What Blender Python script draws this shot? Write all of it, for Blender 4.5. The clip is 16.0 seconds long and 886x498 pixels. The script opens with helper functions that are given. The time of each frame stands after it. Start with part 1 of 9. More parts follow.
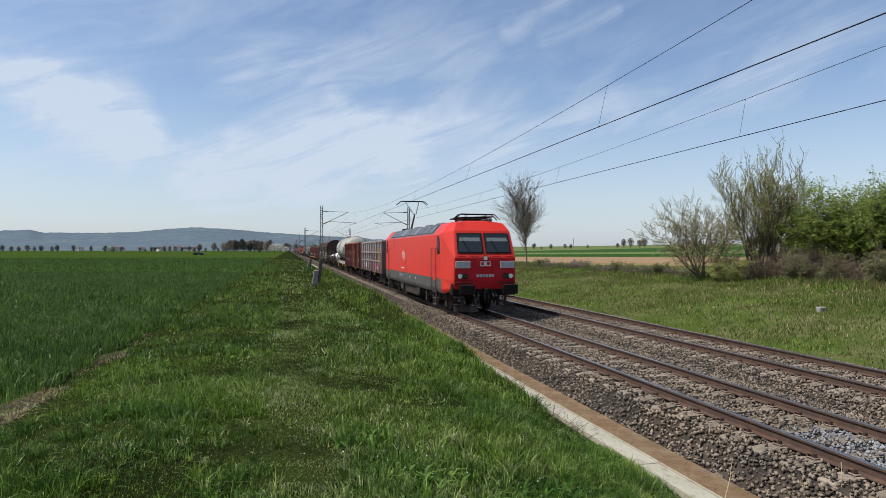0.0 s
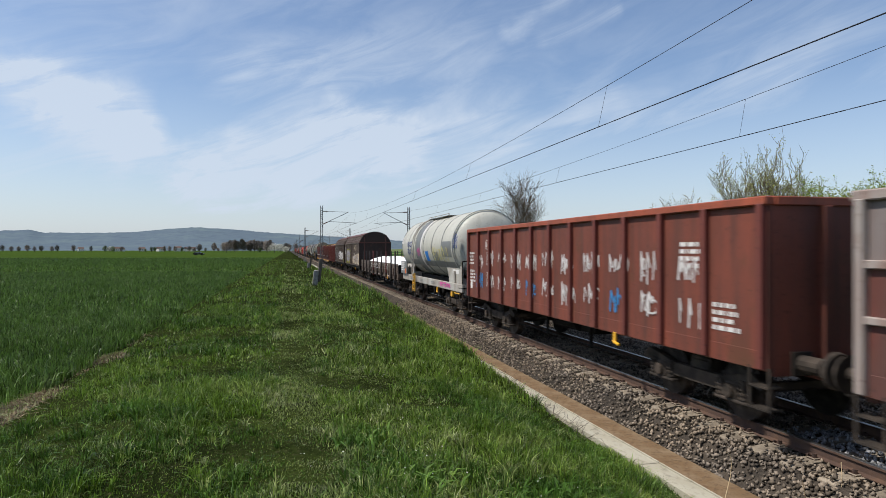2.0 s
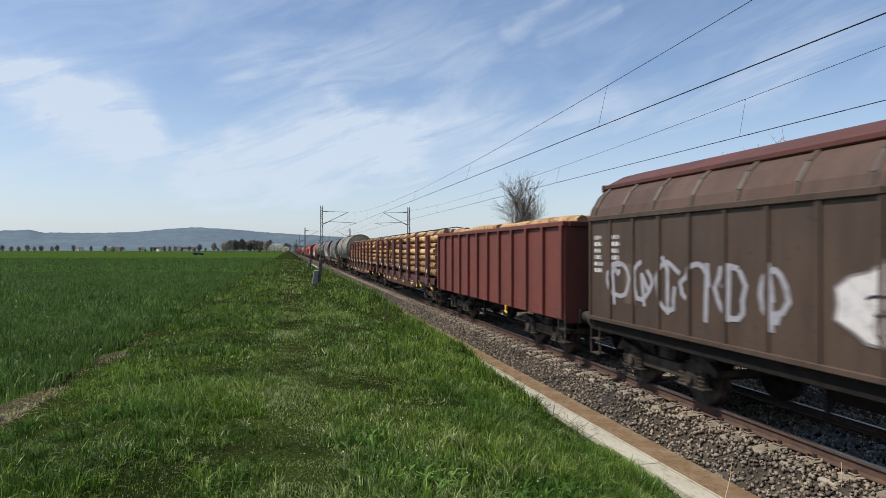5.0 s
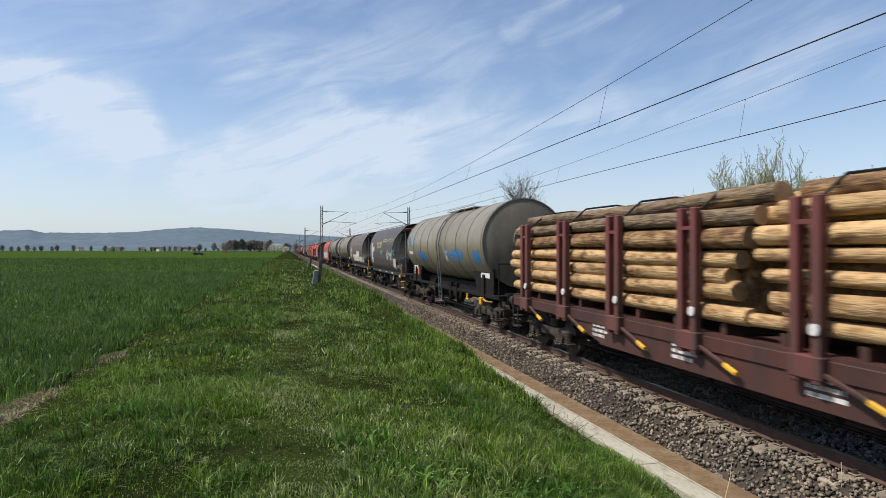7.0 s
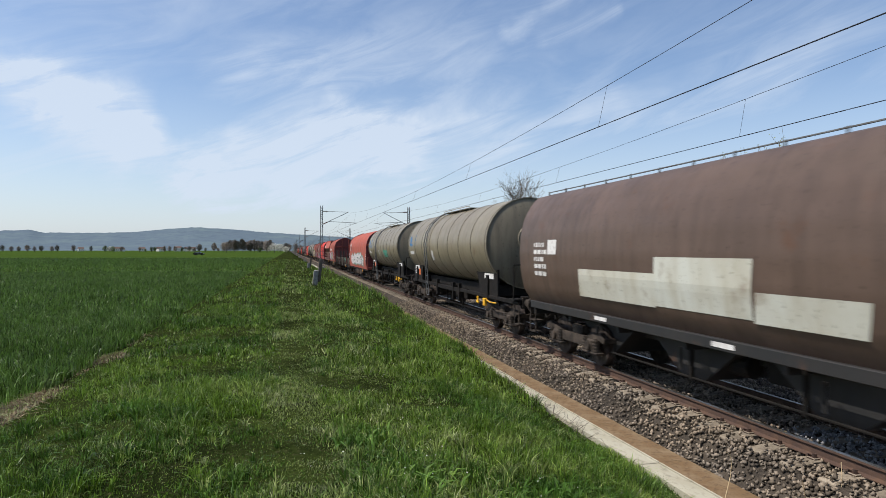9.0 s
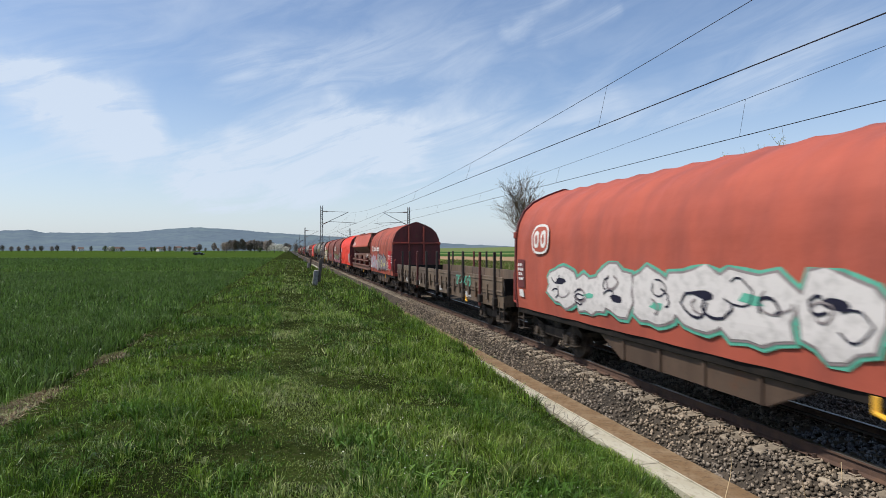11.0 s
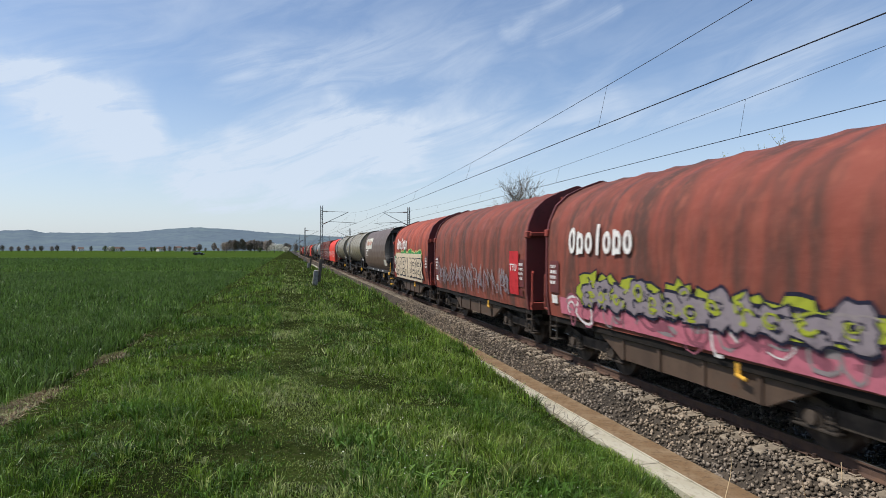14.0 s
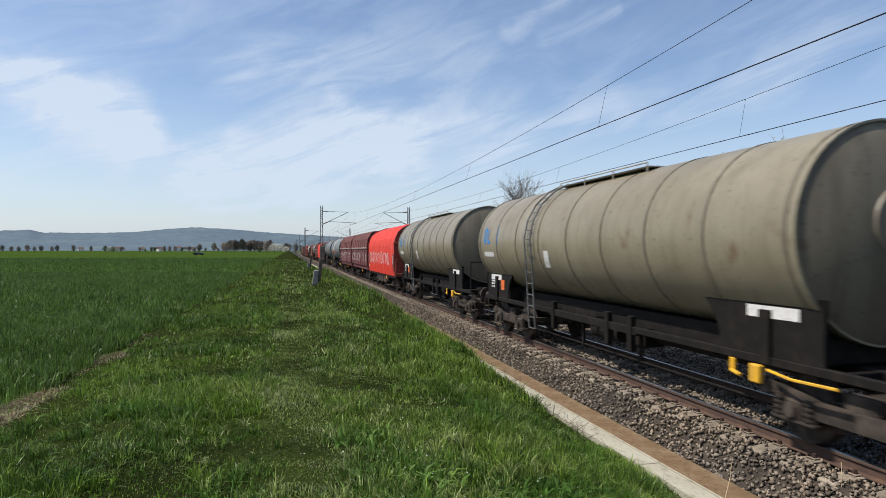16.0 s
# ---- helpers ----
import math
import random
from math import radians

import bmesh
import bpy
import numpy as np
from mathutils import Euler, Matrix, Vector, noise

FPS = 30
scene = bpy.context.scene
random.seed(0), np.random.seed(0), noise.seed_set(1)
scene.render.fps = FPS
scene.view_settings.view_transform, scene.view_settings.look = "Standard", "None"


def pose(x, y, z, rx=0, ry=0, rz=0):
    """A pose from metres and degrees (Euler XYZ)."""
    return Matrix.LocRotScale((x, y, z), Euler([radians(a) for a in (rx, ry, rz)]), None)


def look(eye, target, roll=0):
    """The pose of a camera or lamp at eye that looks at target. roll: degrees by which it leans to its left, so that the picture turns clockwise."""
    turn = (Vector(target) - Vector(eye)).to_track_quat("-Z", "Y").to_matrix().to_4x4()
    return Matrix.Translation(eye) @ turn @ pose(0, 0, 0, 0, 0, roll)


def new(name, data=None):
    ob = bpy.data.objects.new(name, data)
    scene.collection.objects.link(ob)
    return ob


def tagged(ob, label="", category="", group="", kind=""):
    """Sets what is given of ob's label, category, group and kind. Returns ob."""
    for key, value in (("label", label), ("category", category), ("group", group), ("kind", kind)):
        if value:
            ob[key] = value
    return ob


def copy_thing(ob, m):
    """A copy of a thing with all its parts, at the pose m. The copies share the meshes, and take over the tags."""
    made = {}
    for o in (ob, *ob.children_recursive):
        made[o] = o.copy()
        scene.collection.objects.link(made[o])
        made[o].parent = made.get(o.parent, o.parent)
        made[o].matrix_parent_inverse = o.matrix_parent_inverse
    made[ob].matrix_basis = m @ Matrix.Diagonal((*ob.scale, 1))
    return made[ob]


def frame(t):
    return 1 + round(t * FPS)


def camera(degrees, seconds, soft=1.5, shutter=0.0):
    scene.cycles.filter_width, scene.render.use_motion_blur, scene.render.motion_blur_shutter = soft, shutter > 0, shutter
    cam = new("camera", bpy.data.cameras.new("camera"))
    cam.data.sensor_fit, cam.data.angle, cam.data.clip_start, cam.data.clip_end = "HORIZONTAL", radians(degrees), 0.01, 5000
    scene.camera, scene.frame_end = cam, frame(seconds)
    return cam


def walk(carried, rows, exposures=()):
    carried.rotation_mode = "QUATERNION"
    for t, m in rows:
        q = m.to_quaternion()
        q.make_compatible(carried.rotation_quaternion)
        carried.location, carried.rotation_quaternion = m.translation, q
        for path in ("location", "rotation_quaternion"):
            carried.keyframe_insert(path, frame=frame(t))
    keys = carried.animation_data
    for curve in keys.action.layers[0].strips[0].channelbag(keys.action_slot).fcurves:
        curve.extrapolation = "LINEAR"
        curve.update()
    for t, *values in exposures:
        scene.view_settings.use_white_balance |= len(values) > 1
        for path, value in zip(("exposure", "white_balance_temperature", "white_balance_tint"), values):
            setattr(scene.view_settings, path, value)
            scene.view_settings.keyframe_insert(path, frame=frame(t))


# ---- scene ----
# The camera stands still beside a double-track main line. X runs across the tracks, Y along them, z = 0 is the rail head.
EYE = (0.0, 0.0, 2.577)
TURN = math.atan(274 / 1100)
cam = camera(2 * math.degrees(math.atan(784 / 1100)), 16.0, 0.72, 0.12)
VIEW = look(EYE, (math.sin(TURN) * 100, math.cos(TURN) * 100, 2.577 + 0.18))
walk(cam, [(0.0, VIEW), (16.0, VIEW)], [(0.0, -0.04), (3.5, -0.04), (6.5, 0.06), (16.0, 0.06)])

NEAR, FAR = 7.58, 11.6            # centres of the two tracks
SPEED = 24.15                     # of the train, metres a second, towards -Y
START = 22.75                     # Y of the train's nose at 0 s

# ---- light ----
SUN_EL, SUN_AZ = radians(56), radians(-3)
toward_sun = Vector((-math.cos(SUN_EL) * math.cos(SUN_AZ), -math.cos(SUN_EL) * math.sin(SUN_AZ), math.sin(SUN_EL)))
sun = new("sun", bpy.data.lights.new("sun", "SUN"))
sun.data.energy, sun.data.angle, sun.data.color = 4.9, radians(0.53), (1.0, 0.95, 0.88)
sun.matrix_world = look(toward_sun * 100, (0, 0, 0))


def sky_world():
    w = bpy.data.worlds.new("sky")
    scene.world = w
    w.use_nodes = True
    nt = w.node_tree
    nt.nodes.clear()
    N, L = nt.nodes.new, nt.links.new
    sky = N("ShaderNodeTexSky")
    sky.sky_type, sky.sun_disc = "NISHITA", False
    sky.sun_elevation, sky.sun_rotation = SUN_EL, math.atan2(toward_sun.x, toward_sun.y)
    sky.air_density, sky.dust_density, sky.ozone_density, sky.altitude = 1.0, 1.2, 1.6, 200
    co = N("ShaderNodeTexCoord")
    # cirrus: noise on a plane high above, drawn out along the wind
    sep = N("ShaderNodeSeparateXYZ")
    L(co.outputs["Generated"], sep.inputs[0])

    def op(kind, a, b=None, clamp=False):
        n = N("ShaderNodeMath")
        n.operation, n.use_clamp = kind, clamp
        for i, v in enumerate((a, b)):
            if v is None:
                continue
            if isinstance(v, (int, float)):
                n.inputs[i].default_value = v
            else:
                L(v, n.inputs[i])
        return n.outputs[0]

    az = op("ARCTAN2", sep.outputs[0], sep.outputs[1])
    com = N("ShaderNodeCombineXYZ")
    L(op("SUBTRACT", az, TURN), com.inputs[0]), L(sep.outputs[2], com.inputs[1])

    def wisps(along, across, turn, low, high, detail, rough, warp):
        m = N("ShaderNodeMapping")
        m.vector_type = "TEXTURE"
        m.inputs["Rotation"].default_value = (0, 0, radians(turn))
        m.inputs["Scale"].default_value = (along, across, 1)
        L(com.outputs[0], m.inputs[0])
        n = N("ShaderNodeTexNoise")
        n.inputs["Scale"].default_value, n.inputs["Detail"].default_value = 1.0, detail
        n.inputs["Roughness"].default_value, n.inputs["Distortion"].default_value = rough, warp
        L(m.outputs[0], n.inputs[0])
        r = N("ShaderNodeMapRange")
        r.inputs[1].default_value, r.inputs[2].default_value = low, high
        r.interpolation_type = "SMOOTHSTEP"
        L(n.outputs[0], r.inputs[0])
        return r.outputs[0]

    broad = wisps(0.50, 0.16, 14, 0.38, 0.70, 4, 0.55, 0.5)
    fine = wisps(0.20, 0.045, 17, 0.30, 0.72, 10, 0.64, 1.0)
    wool = wisps(0.07, 0.045, 10, 0.25, 0.80, 8, 0.60, 0.6)
    veil = op("MULTIPLY", broad, op("ADD", op("MULTIPLY", fine, 0.8), 0.2), True)
    # the banks of cloud, frayed by two sizes of noise
    bent = com.outputs[0]
    for scale, reach in ((5.0, 0.10), (16.0, 0.045), (45.0, 0.016)):
        n = N("ShaderNodeTexNoise")
        n.inputs["Scale"].default_value, n.inputs["Detail"].default_value = scale, 3
        L(com.outputs[0], n.inputs[0])
        a = N("ShaderNodeVectorMath")
        a.operation = "MULTIPLY_ADD"
        L(n.outputs["Color"], a.inputs[0])
        a.inputs[1].default_value = (reach, reach * 0.6, 0)
        L(bent, a.inputs[2])
        o = N("ShaderNodeVectorMath")
        o.operation = "SUBTRACT"
        L(a.outputs[0], o.inputs[0])
        o.inputs[1].default_value = (reach * 0.5, reach * 0.3, 0)
        bent = o.outputs[0]

    def stroke(u0, v0, u1, v1, wide, strength):
        a, b = Vector((u0, v0, 0)), Vector((u1, v1, 0))
        def vec(kind, p, q):
            n = N("ShaderNodeVectorMath")
            n.operation = kind
            for k, w in enumerate((p, q)):
                if isinstance(w, Vector):
                    n.inputs[k].default_value = w
                elif isinstance(w, float):
                    n.inputs["Scale"].default_value = w
                else:
                    L(w, n.inputs["Scale" if kind == "SCALE" and k else k])
            return n
        d = b - a
        flatten = vec("MULTIPLY", bent, Vector((1, 1, 0))).outputs[0]
        rel = vec("SUBTRACT", flatten, a).outputs[0]
        t = op("MULTIPLY", vec("DOT_PRODUCT", rel, d).outputs["Value"], 1 / max(d.length_squared, 1e-6), True)
        foot = vec("SCALE", d, t).outputs[0]
        r = N("ShaderNodeMapRange")
        r.inputs[1].default_value, r.inputs[2].default_value = wide, 0.0
        r.inputs[3].default_value, r.inputs[4].default_value = 0.0, strength
        r.interpolation_type = "SMOOTHSTEP"
        L(vec("DISTANCE", rel, foot).outputs["Value"], r.inputs[0])
        return r.outputs[0]

    bank = None
    for row in CLOUDS:
        k = stroke(*row)
        bank = k if bank is None else op("ADD", bank, k)
    bank = op("MULTIPLY", bank, op("ADD", op("ADD", op("MULTIPLY", fine, 0.85), op("MULTIPLY", wool, 0.30)), 0.26))
    cloud = op("ADD", op("ADD", op("MULTIPLY", veil, 0.42), op("MULTIPLY", fine, 0.13)), bank, True)
    haze = N("ShaderNodeMapRange")
    haze.inputs[1].default_value, haze.inputs[2].default_value = 0.26, 0.0
    haze.inputs[3].default_value, haze.inputs[4].default_value = 0.0, 0.58
    L(sep.outputs[2], haze.inputs[0])
    cloud = op("MAXIMUM", op("MULTIPLY", cloud, 0.86), haze.outputs[0])
    mix = N("ShaderNodeMix")
    mix.data_type = "RGBA"
    L(cloud, mix.inputs[0])
    tone = N("ShaderNodeMix")
    tone.data_type, tone.blend_type = "RGBA", "MULTIPLY"
    tone.inputs[0].default_value = 1.0
    L(sky.outputs[0], tone.inputs[6])
    tone.inputs[7].default_value = SKY_TONE
    L(tone.outputs[2], mix.inputs[6])
    mix.inputs[7].default_value = CLOUD_TONE
    bg = N("ShaderNodeBackground")
    bg.inputs[1].default_value = SKY_STRENGTH
    out = N("ShaderNodeOutputWorld")
    L(mix.outputs[2], bg.inputs[0]), L(bg.outputs[0], out.inputs[0])


# banks of cloud: from and to (turn off the view's axis, height), half width, thickness
CLOUDS = [(-0.66, 0.250, -0.56, 0.205, 0.050, 0.80), (-0.57, 0.210, -0.47, 0.160, 0.070, 0.90), (-0.51, 0.205, -0.46, 0.190, 0.055, 0.55),
          (-0.46, 0.150, -0.36, 0.110, 0.055, 0.60), (-0.38, 0.100, -0.20, 0.100, 0.060, 0.50), (-0.34, 0.120, -0.10, 0.150, 0.100, 0.75),
          (-0.30, 0.160, -0.10, 0.185, 0.070, 0.45), (-0.10, 0.150, 0.08, 0.190, 0.085, 0.65), (-0.18, 0.230, -0.10, 0.190, 0.030, 0.40),
          (-0.66, 0.150, -0.50, 0.100, 0.090, 0.38), (-0.60, 0.060, -0.10, 0.060, 0.080, 0.22), (0.06, 0.120, 0.26, 0.210, 0.060, 0.34),
          (0.10, 0.335, 0.20, 0.375, 0.022, 0.36), (0.16, 0.325, 0.27, 0.355, 0.022, 0.28), (0.44, 0.280, 0.58, 0.320, 0.090, 0.16),
          (0.30, 0.190, 0.50, 0.230, 0.060, 0.22), (0.10, 0.060, 0.58, 0.090, 0.070, 0.22), (-0.30, 0.270, 0.02, 0.300, 0.090, 0.22)]
SKY_TONE, CLOUD_TONE, SKY_STRENGTH = (1.35, 1.38, 1.45, 1), (6.5, 7.4, 8.7, 1), 0.1
sky_world()

# ---- materials ----
def material(name, colour, rough=0.7, metal=0.0, grain=(), bump=None, island=0.0, coat=0.0, spec=0.15, rand=0.0, streak=None):
    """A procedural surface. grain: rows of (scale, detail, other colour, low, high); bump: (scale, strength, distance);
    island: spread of brightness from piece to piece; rand: spread from object to object; streak: (colour, amount) of grime that runs down."""
    m = bpy.data.materials.new(name)
    m.use_nodes = True
    nt = m.node_tree
    b = nt.nodes["Principled BSDF"]
    N, L = nt.nodes.new, nt.links.new
    b.inputs["Roughness"].default_value, b.inputs["Metallic"].default_value = rough, metal
    b.inputs["Specular IOR Level"].default_value = spec
    b.inputs["Coat Weight"].default_value = coat
    co = N("ShaderNodeTexCoord")
    src = None

    def mixed(fac, a, other, blend="MIX"):
        n = N("ShaderNodeMix")
        n.data_type, n.blend_type = "RGBA", blend
        if isinstance(fac, float):
            n.inputs[0].default_value = fac
        else:
            L(fac, n.inputs[0])
        for slot, v in ((6, a), (7, other)):
            if isinstance(v, tuple):
                n.inputs[slot].default_value = (*v[:3], 1)
            else:
                L(v, n.inputs[slot])
        return n.outputs[2]

    src = colour
    for scale, detail, other, low, high in grain:
        n = N("ShaderNodeTexNoise")
        n.inputs["Detail"].default_value = detail
        n.inputs["Roughness"].default_value = 0.6
        if isinstance(scale, tuple):
            mp = N("ShaderNodeMapping")
            mp.inputs["Scale"].default_value = scale
            L(co.outputs["Object"], mp.inputs[0]), L(mp.outputs[0], n.inputs[0])
            n.inputs["Scale"].default_value = 1.0
        else:
            L(co.outputs["Object"], n.inputs[0])
            n.inputs["Scale"].default_value = scale
        r = N("ShaderNodeMapRange")
        r.inputs[1].default_value, r.inputs[2].default_value = low, high
        L(n.outputs[0], r.inputs[0])
        src = mixed(r.outputs[0], src, other)
    for spread, node, out in ((island, "ShaderNodeNewGeometry", "Random Per Island"), (rand, "ShaderNodeObjectInfo", "Random")):
        if spread:
            g = N(node)
            r = N("ShaderNodeMapRange")
            r.inputs[3].default_value, r.inputs[4].default_value = 1 - spread, 1 + spread
            L(g.outputs[out], r.inputs[0])
            k = N("ShaderNodeCombineXYZ")
            for i in range(3):
                L(r.outputs[0], k.inputs[i])
            src = mixed(1.0, src, k.outputs[0], "MULTIPLY")
    if isinstance(src, tuple):
        b.inputs["Base Color"].default_value = (*src[:3], 1)
    else:
        L(src, b.inputs["Base Color"])
    if bump:
        n = N("ShaderNodeTexNoise")
        n.inputs["Scale"].default_value, n.inputs["Detail"].default_value = bump[0], 5
        L(co.outputs["Object"], n.inputs[0])
        k = N("ShaderNodeBump")
        k.inputs["Strength"].default_value, k.inputs["Distance"].default_value = bump[1], bump[2]
        L(n.outputs[0], k.inputs["Height"]), L(k.outputs[0], b.inputs["Normal"])
        q = N("ShaderNodeMapRange")
        q.inputs[3].default_value, q.inputs[4].default_value = max(rough - 0.12, 0.05), min(rough + 0.12, 1)
        L(n.outputs[0], q.inputs[0]), L(q.outputs[0], b.inputs["Roughness"])
    return m


M = {}
# verge soil coloured extra dark for the shade between grass blades
M["grass_soil"] = material("shade-dark grass soil", (0.012, 0.017, 0.005), 0.95, spec=0.0, grain=[(0.8, 4, (0.030, 0.042, 0.010), 0.4, 0.65), (14, 4, (0.045, 0.048, 0.020), 0.52, 0.72)], bump=(14, 1.0, 0.06))
M["crop_soil"] = material("young crop", (0.042, 0.072, 0.014), 0.9, spec=0.0, grain=[(0.03, 3, (0.054, 0.086, 0.018), 0.4, 0.65), (0.6, 4, (0.032, 0.058, 0.012), 0.4, 0.7)], bump=(7, 0.7, 0.06))
M["bank_soil"] = material("bank turf", (0.070, 0.095, 0.020), 0.95, spec=0.0, grain=[(0.3, 3, (0.13, 0.13, 0.055), 0.42, 0.65), (4, 4, (0.05, 0.08, 0.022), 0.45, 0.7)], bump=(6, 0.6, 0.06))
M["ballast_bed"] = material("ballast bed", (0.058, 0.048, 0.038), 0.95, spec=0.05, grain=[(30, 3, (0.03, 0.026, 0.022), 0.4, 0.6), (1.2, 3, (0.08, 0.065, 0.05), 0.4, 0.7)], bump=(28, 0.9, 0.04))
M["stone"] = material("crushed stone", (0.165, 0.137, 0.108), 0.9, grain=[(25, 3, (0.10, 0.083, 0.068), 0.4, 0.7), (0.5, 2, (0.20, 0.158, 0.115), 0.4, 0.65)], island=0.7)
M["stone_new"] = material("fresh crushed stone", (0.25, 0.25, 0.25), 0.9, grain=[(25, 3, (0.16, 0.16, 0.165), 0.4, 0.7)], island=0.4)
M["dirt"] = material("bare straw soil", (0.036, 0.027, 0.017), 0.95, spec=0.0, grain=[(12, 4, (0.11, 0.080, 0.048), 0.45, 0.72)], bump=(20, 1.0, 0.05))
M["concrete"] = material("sleeper concrete", (0.26, 0.215, 0.16), 0.9, grain=[(8, 5, (0.125, 0.10, 0.076), 0.4, 0.7), (60, 2, (0.25, 0.21, 0.165), 0.5, 0.8)], bump=(60, 0.3, 0.01), rand=0.18)
M["trough"] = material("pale concrete trough", (0.40, 0.375, 0.295), 0.85, grain=[(1.4, 4, (0.31, 0.28, 0.20), 0.42, 0.66), (9, 5, (0.21, 0.19, 0.145), 0.52, 0.74)], bump=(40, 0.3, 0.01))
M["rust_board"] = material("rust-stained concrete edge", (0.165, 0.105, 0.056), 0.9, grain=[(2.0, 5, (0.25, 0.185, 0.115), 0.42, 0.7), (14, 4, (0.10, 0.066, 0.04), 0.5, 0.75)], bump=(30, 0.4, 0.01))
M["rail_side"] = material("rusty rail", (0.075, 0.048, 0.038), 0.85, grain=[(6, 4, (0.11, 0.066, 0.045), 0.4, 0.7)], bump=(40, 0.3, 0.005))
M["rail_top"] = material("polished rail head", (0.30, 0.28, 0.27), 0.32, 0.9, grain=[((3, 0.4, 3), 3, (0.2, 0.18, 0.17), 0.4, 0.7)])
M["iron"] = material("rusty iron", (0.05, 0.033, 0.027), 0.85, grain=[(20, 3, (0.09, 0.05, 0.035), 0.4, 0.7)])
M["steel_mast"] = material("weathered galvanised steel", (0.16, 0.165, 0.165), 0.6, 0.4, grain=[(5, 4, (0.1, 0.09, 0.085), 0.45, 0.7)])
M["wire"] = material("dark wire", (0.035, 0.035, 0.04), 0.5, 0.5)
M["insulator"] = material("brown insulator", (0.1, 0.05, 0.035), 0.3)
M["bark"] = material("bark", (0.105, 0.085, 0.068), 0.95, grain=[((9, 9, 2), 4, (0.06, 0.048, 0.04), 0.4, 0.7)], bump=(25, 0.7, 0.02))
M["post"] = material("old concrete post", (0.30, 0.29, 0.26), 0.95, grain=[(6, 5, (0.16, 0.155, 0.13), 0.4, 0.65)], bump=(20, 0.8, 0.03))
M["old_wood"] = material("weathered wood", (0.13, 0.11, 0.09), 0.95, grain=[((20, 20, 1.5), 4, (0.07, 0.06, 0.05), 0.4, 0.7)], bump=(20, 0.6, 0.02))


# ---- mesh helpers ----
def mesh_of(name, verts, faces, mats, index=None, smooth=False):
    me = bpy.data.meshes.new(name)
    me.from_pydata(verts, [], faces)
    for m in mats if isinstance(mats, (list, tuple)) else [mats]:
        me.materials.append(m)
    if index is not None:
        me.polygons.foreach_set("material_index", index)
    if smooth:
        me.polygons.foreach_set("use_smooth", [True] * len(me.polygons))
    me.update()
    return me


def fast_mesh(name, verts, faces, mats, index=None):
    """A mesh from numpy arrays: verts (n, 3), faces (m, k), all with k corners."""
    me = bpy.data.meshes.new(name)
    n, (f, k) = len(verts), faces.shape
    me.vertices.add(n), me.loops.add(f * k), me.polygons.add(f)
    me.vertices.foreach_set("co", np.asarray(verts, np.float32).ravel())
    me.loops.foreach_set("vertex_index", np.asarray(faces, np.int32).ravel())
    me.polygons.foreach_set("loop_start", np.arange(0, f * k, k, dtype=np.int32))
    if index is not None:
        me.polygons.foreach_set("material_index", np.asarray(index, np.int32))
    for m in mats if isinstance(mats, (list, tuple)) else [mats]:
        me.materials.append(m)
    me.update(calc_edges=True)
    me.validate()
    return me


def finish(bm, name, mat, smooth=False):
    me = bpy.data.meshes.new(name)
    bmesh.ops.recalc_face_normals(bm, faces=bm.faces[:])
    bm.to_mesh(me)
    bm.free()
    for m in mat if isinstance(mat, (list, tuple)) else [mat]:
        me.materials.append(m)
    if smooth:
        me.polygons.foreach_set("use_smooth", [True] * len(me.polygons))
    return me


def part(name, bm, mat, parent, label="", smooth=False):
    ob = new(name, finish(bm, name, mat, smooth))
    ob.parent = parent
    return tagged(ob, label)


def box(bm, lo, hi, bevel=0.0, m=None, mat=0):
    ret = bmesh.ops.create_cube(bm, size=1.0)
    vs = ret["verts"]
    c, s = (Vector(lo) + Vector(hi)) / 2, Vector(hi) - Vector(lo)
    for v in vs:
        v.co = Vector((v.co.x * s.x, v.co.y * s.y, v.co.z * s.z)) + c
        if m:
            v.co = m @ v.co
    fs = {f for v in vs for f in v.link_faces}
    for f in fs:
        f.material_index = mat
    if bevel:
        bmesh.ops.bevel(bm, geom=list({e for v in vs for e in v.link_edges}), offset=bevel, segments=1, affect="EDGES")
    return vs


def tube(bm, a, b, r0, r1=None, seg=8, mat=0, caps=True):
    a, b = Vector(a), Vector(b)
    r1 = r0 if r1 is None else r1
    d = b - a
    m = Matrix.Translation((a + b) / 2) @ d.to_track_quat("Z", "Y").to_matrix().to_4x4()
    ret = bmesh.ops.create_cone(bm, cap_ends=caps, segments=seg, radius1=r0, radius2=r1, depth=d.length, matrix=m)
    if mat:
        for f in {f for v in ret["verts"] for f in v.link_faces}:
            f.material_index = mat
    return ret["verts"]


def pipe(bm, pts, r, seg=6, mat=0):
    for a, b in zip(pts, pts[1:]):
        tube(bm, a, b, r, seg=seg, mat=mat)


def extrude(bm, profile, y0, y1, mat=0, closed=True, caps=True):
    """A profile of (x, z) drawn along y."""
    a = [bm.verts.new((x, y0, z)) for x, z in profile]
    b = [bm.verts.new((x, y1, z)) for x, z in profile]
    n = len(profile)
    out = []
    for i in range(n if closed else n - 1):
        j = (i + 1) % n
        out.append(bm.faces.new((a[i], a[j], b[j], b[i])))
    if closed and caps:
        out.append(bm.faces.new(a[::-1]))
        out.append(bm.faces.new(b))
    for f in out:
        f.material_index = mat
    return out


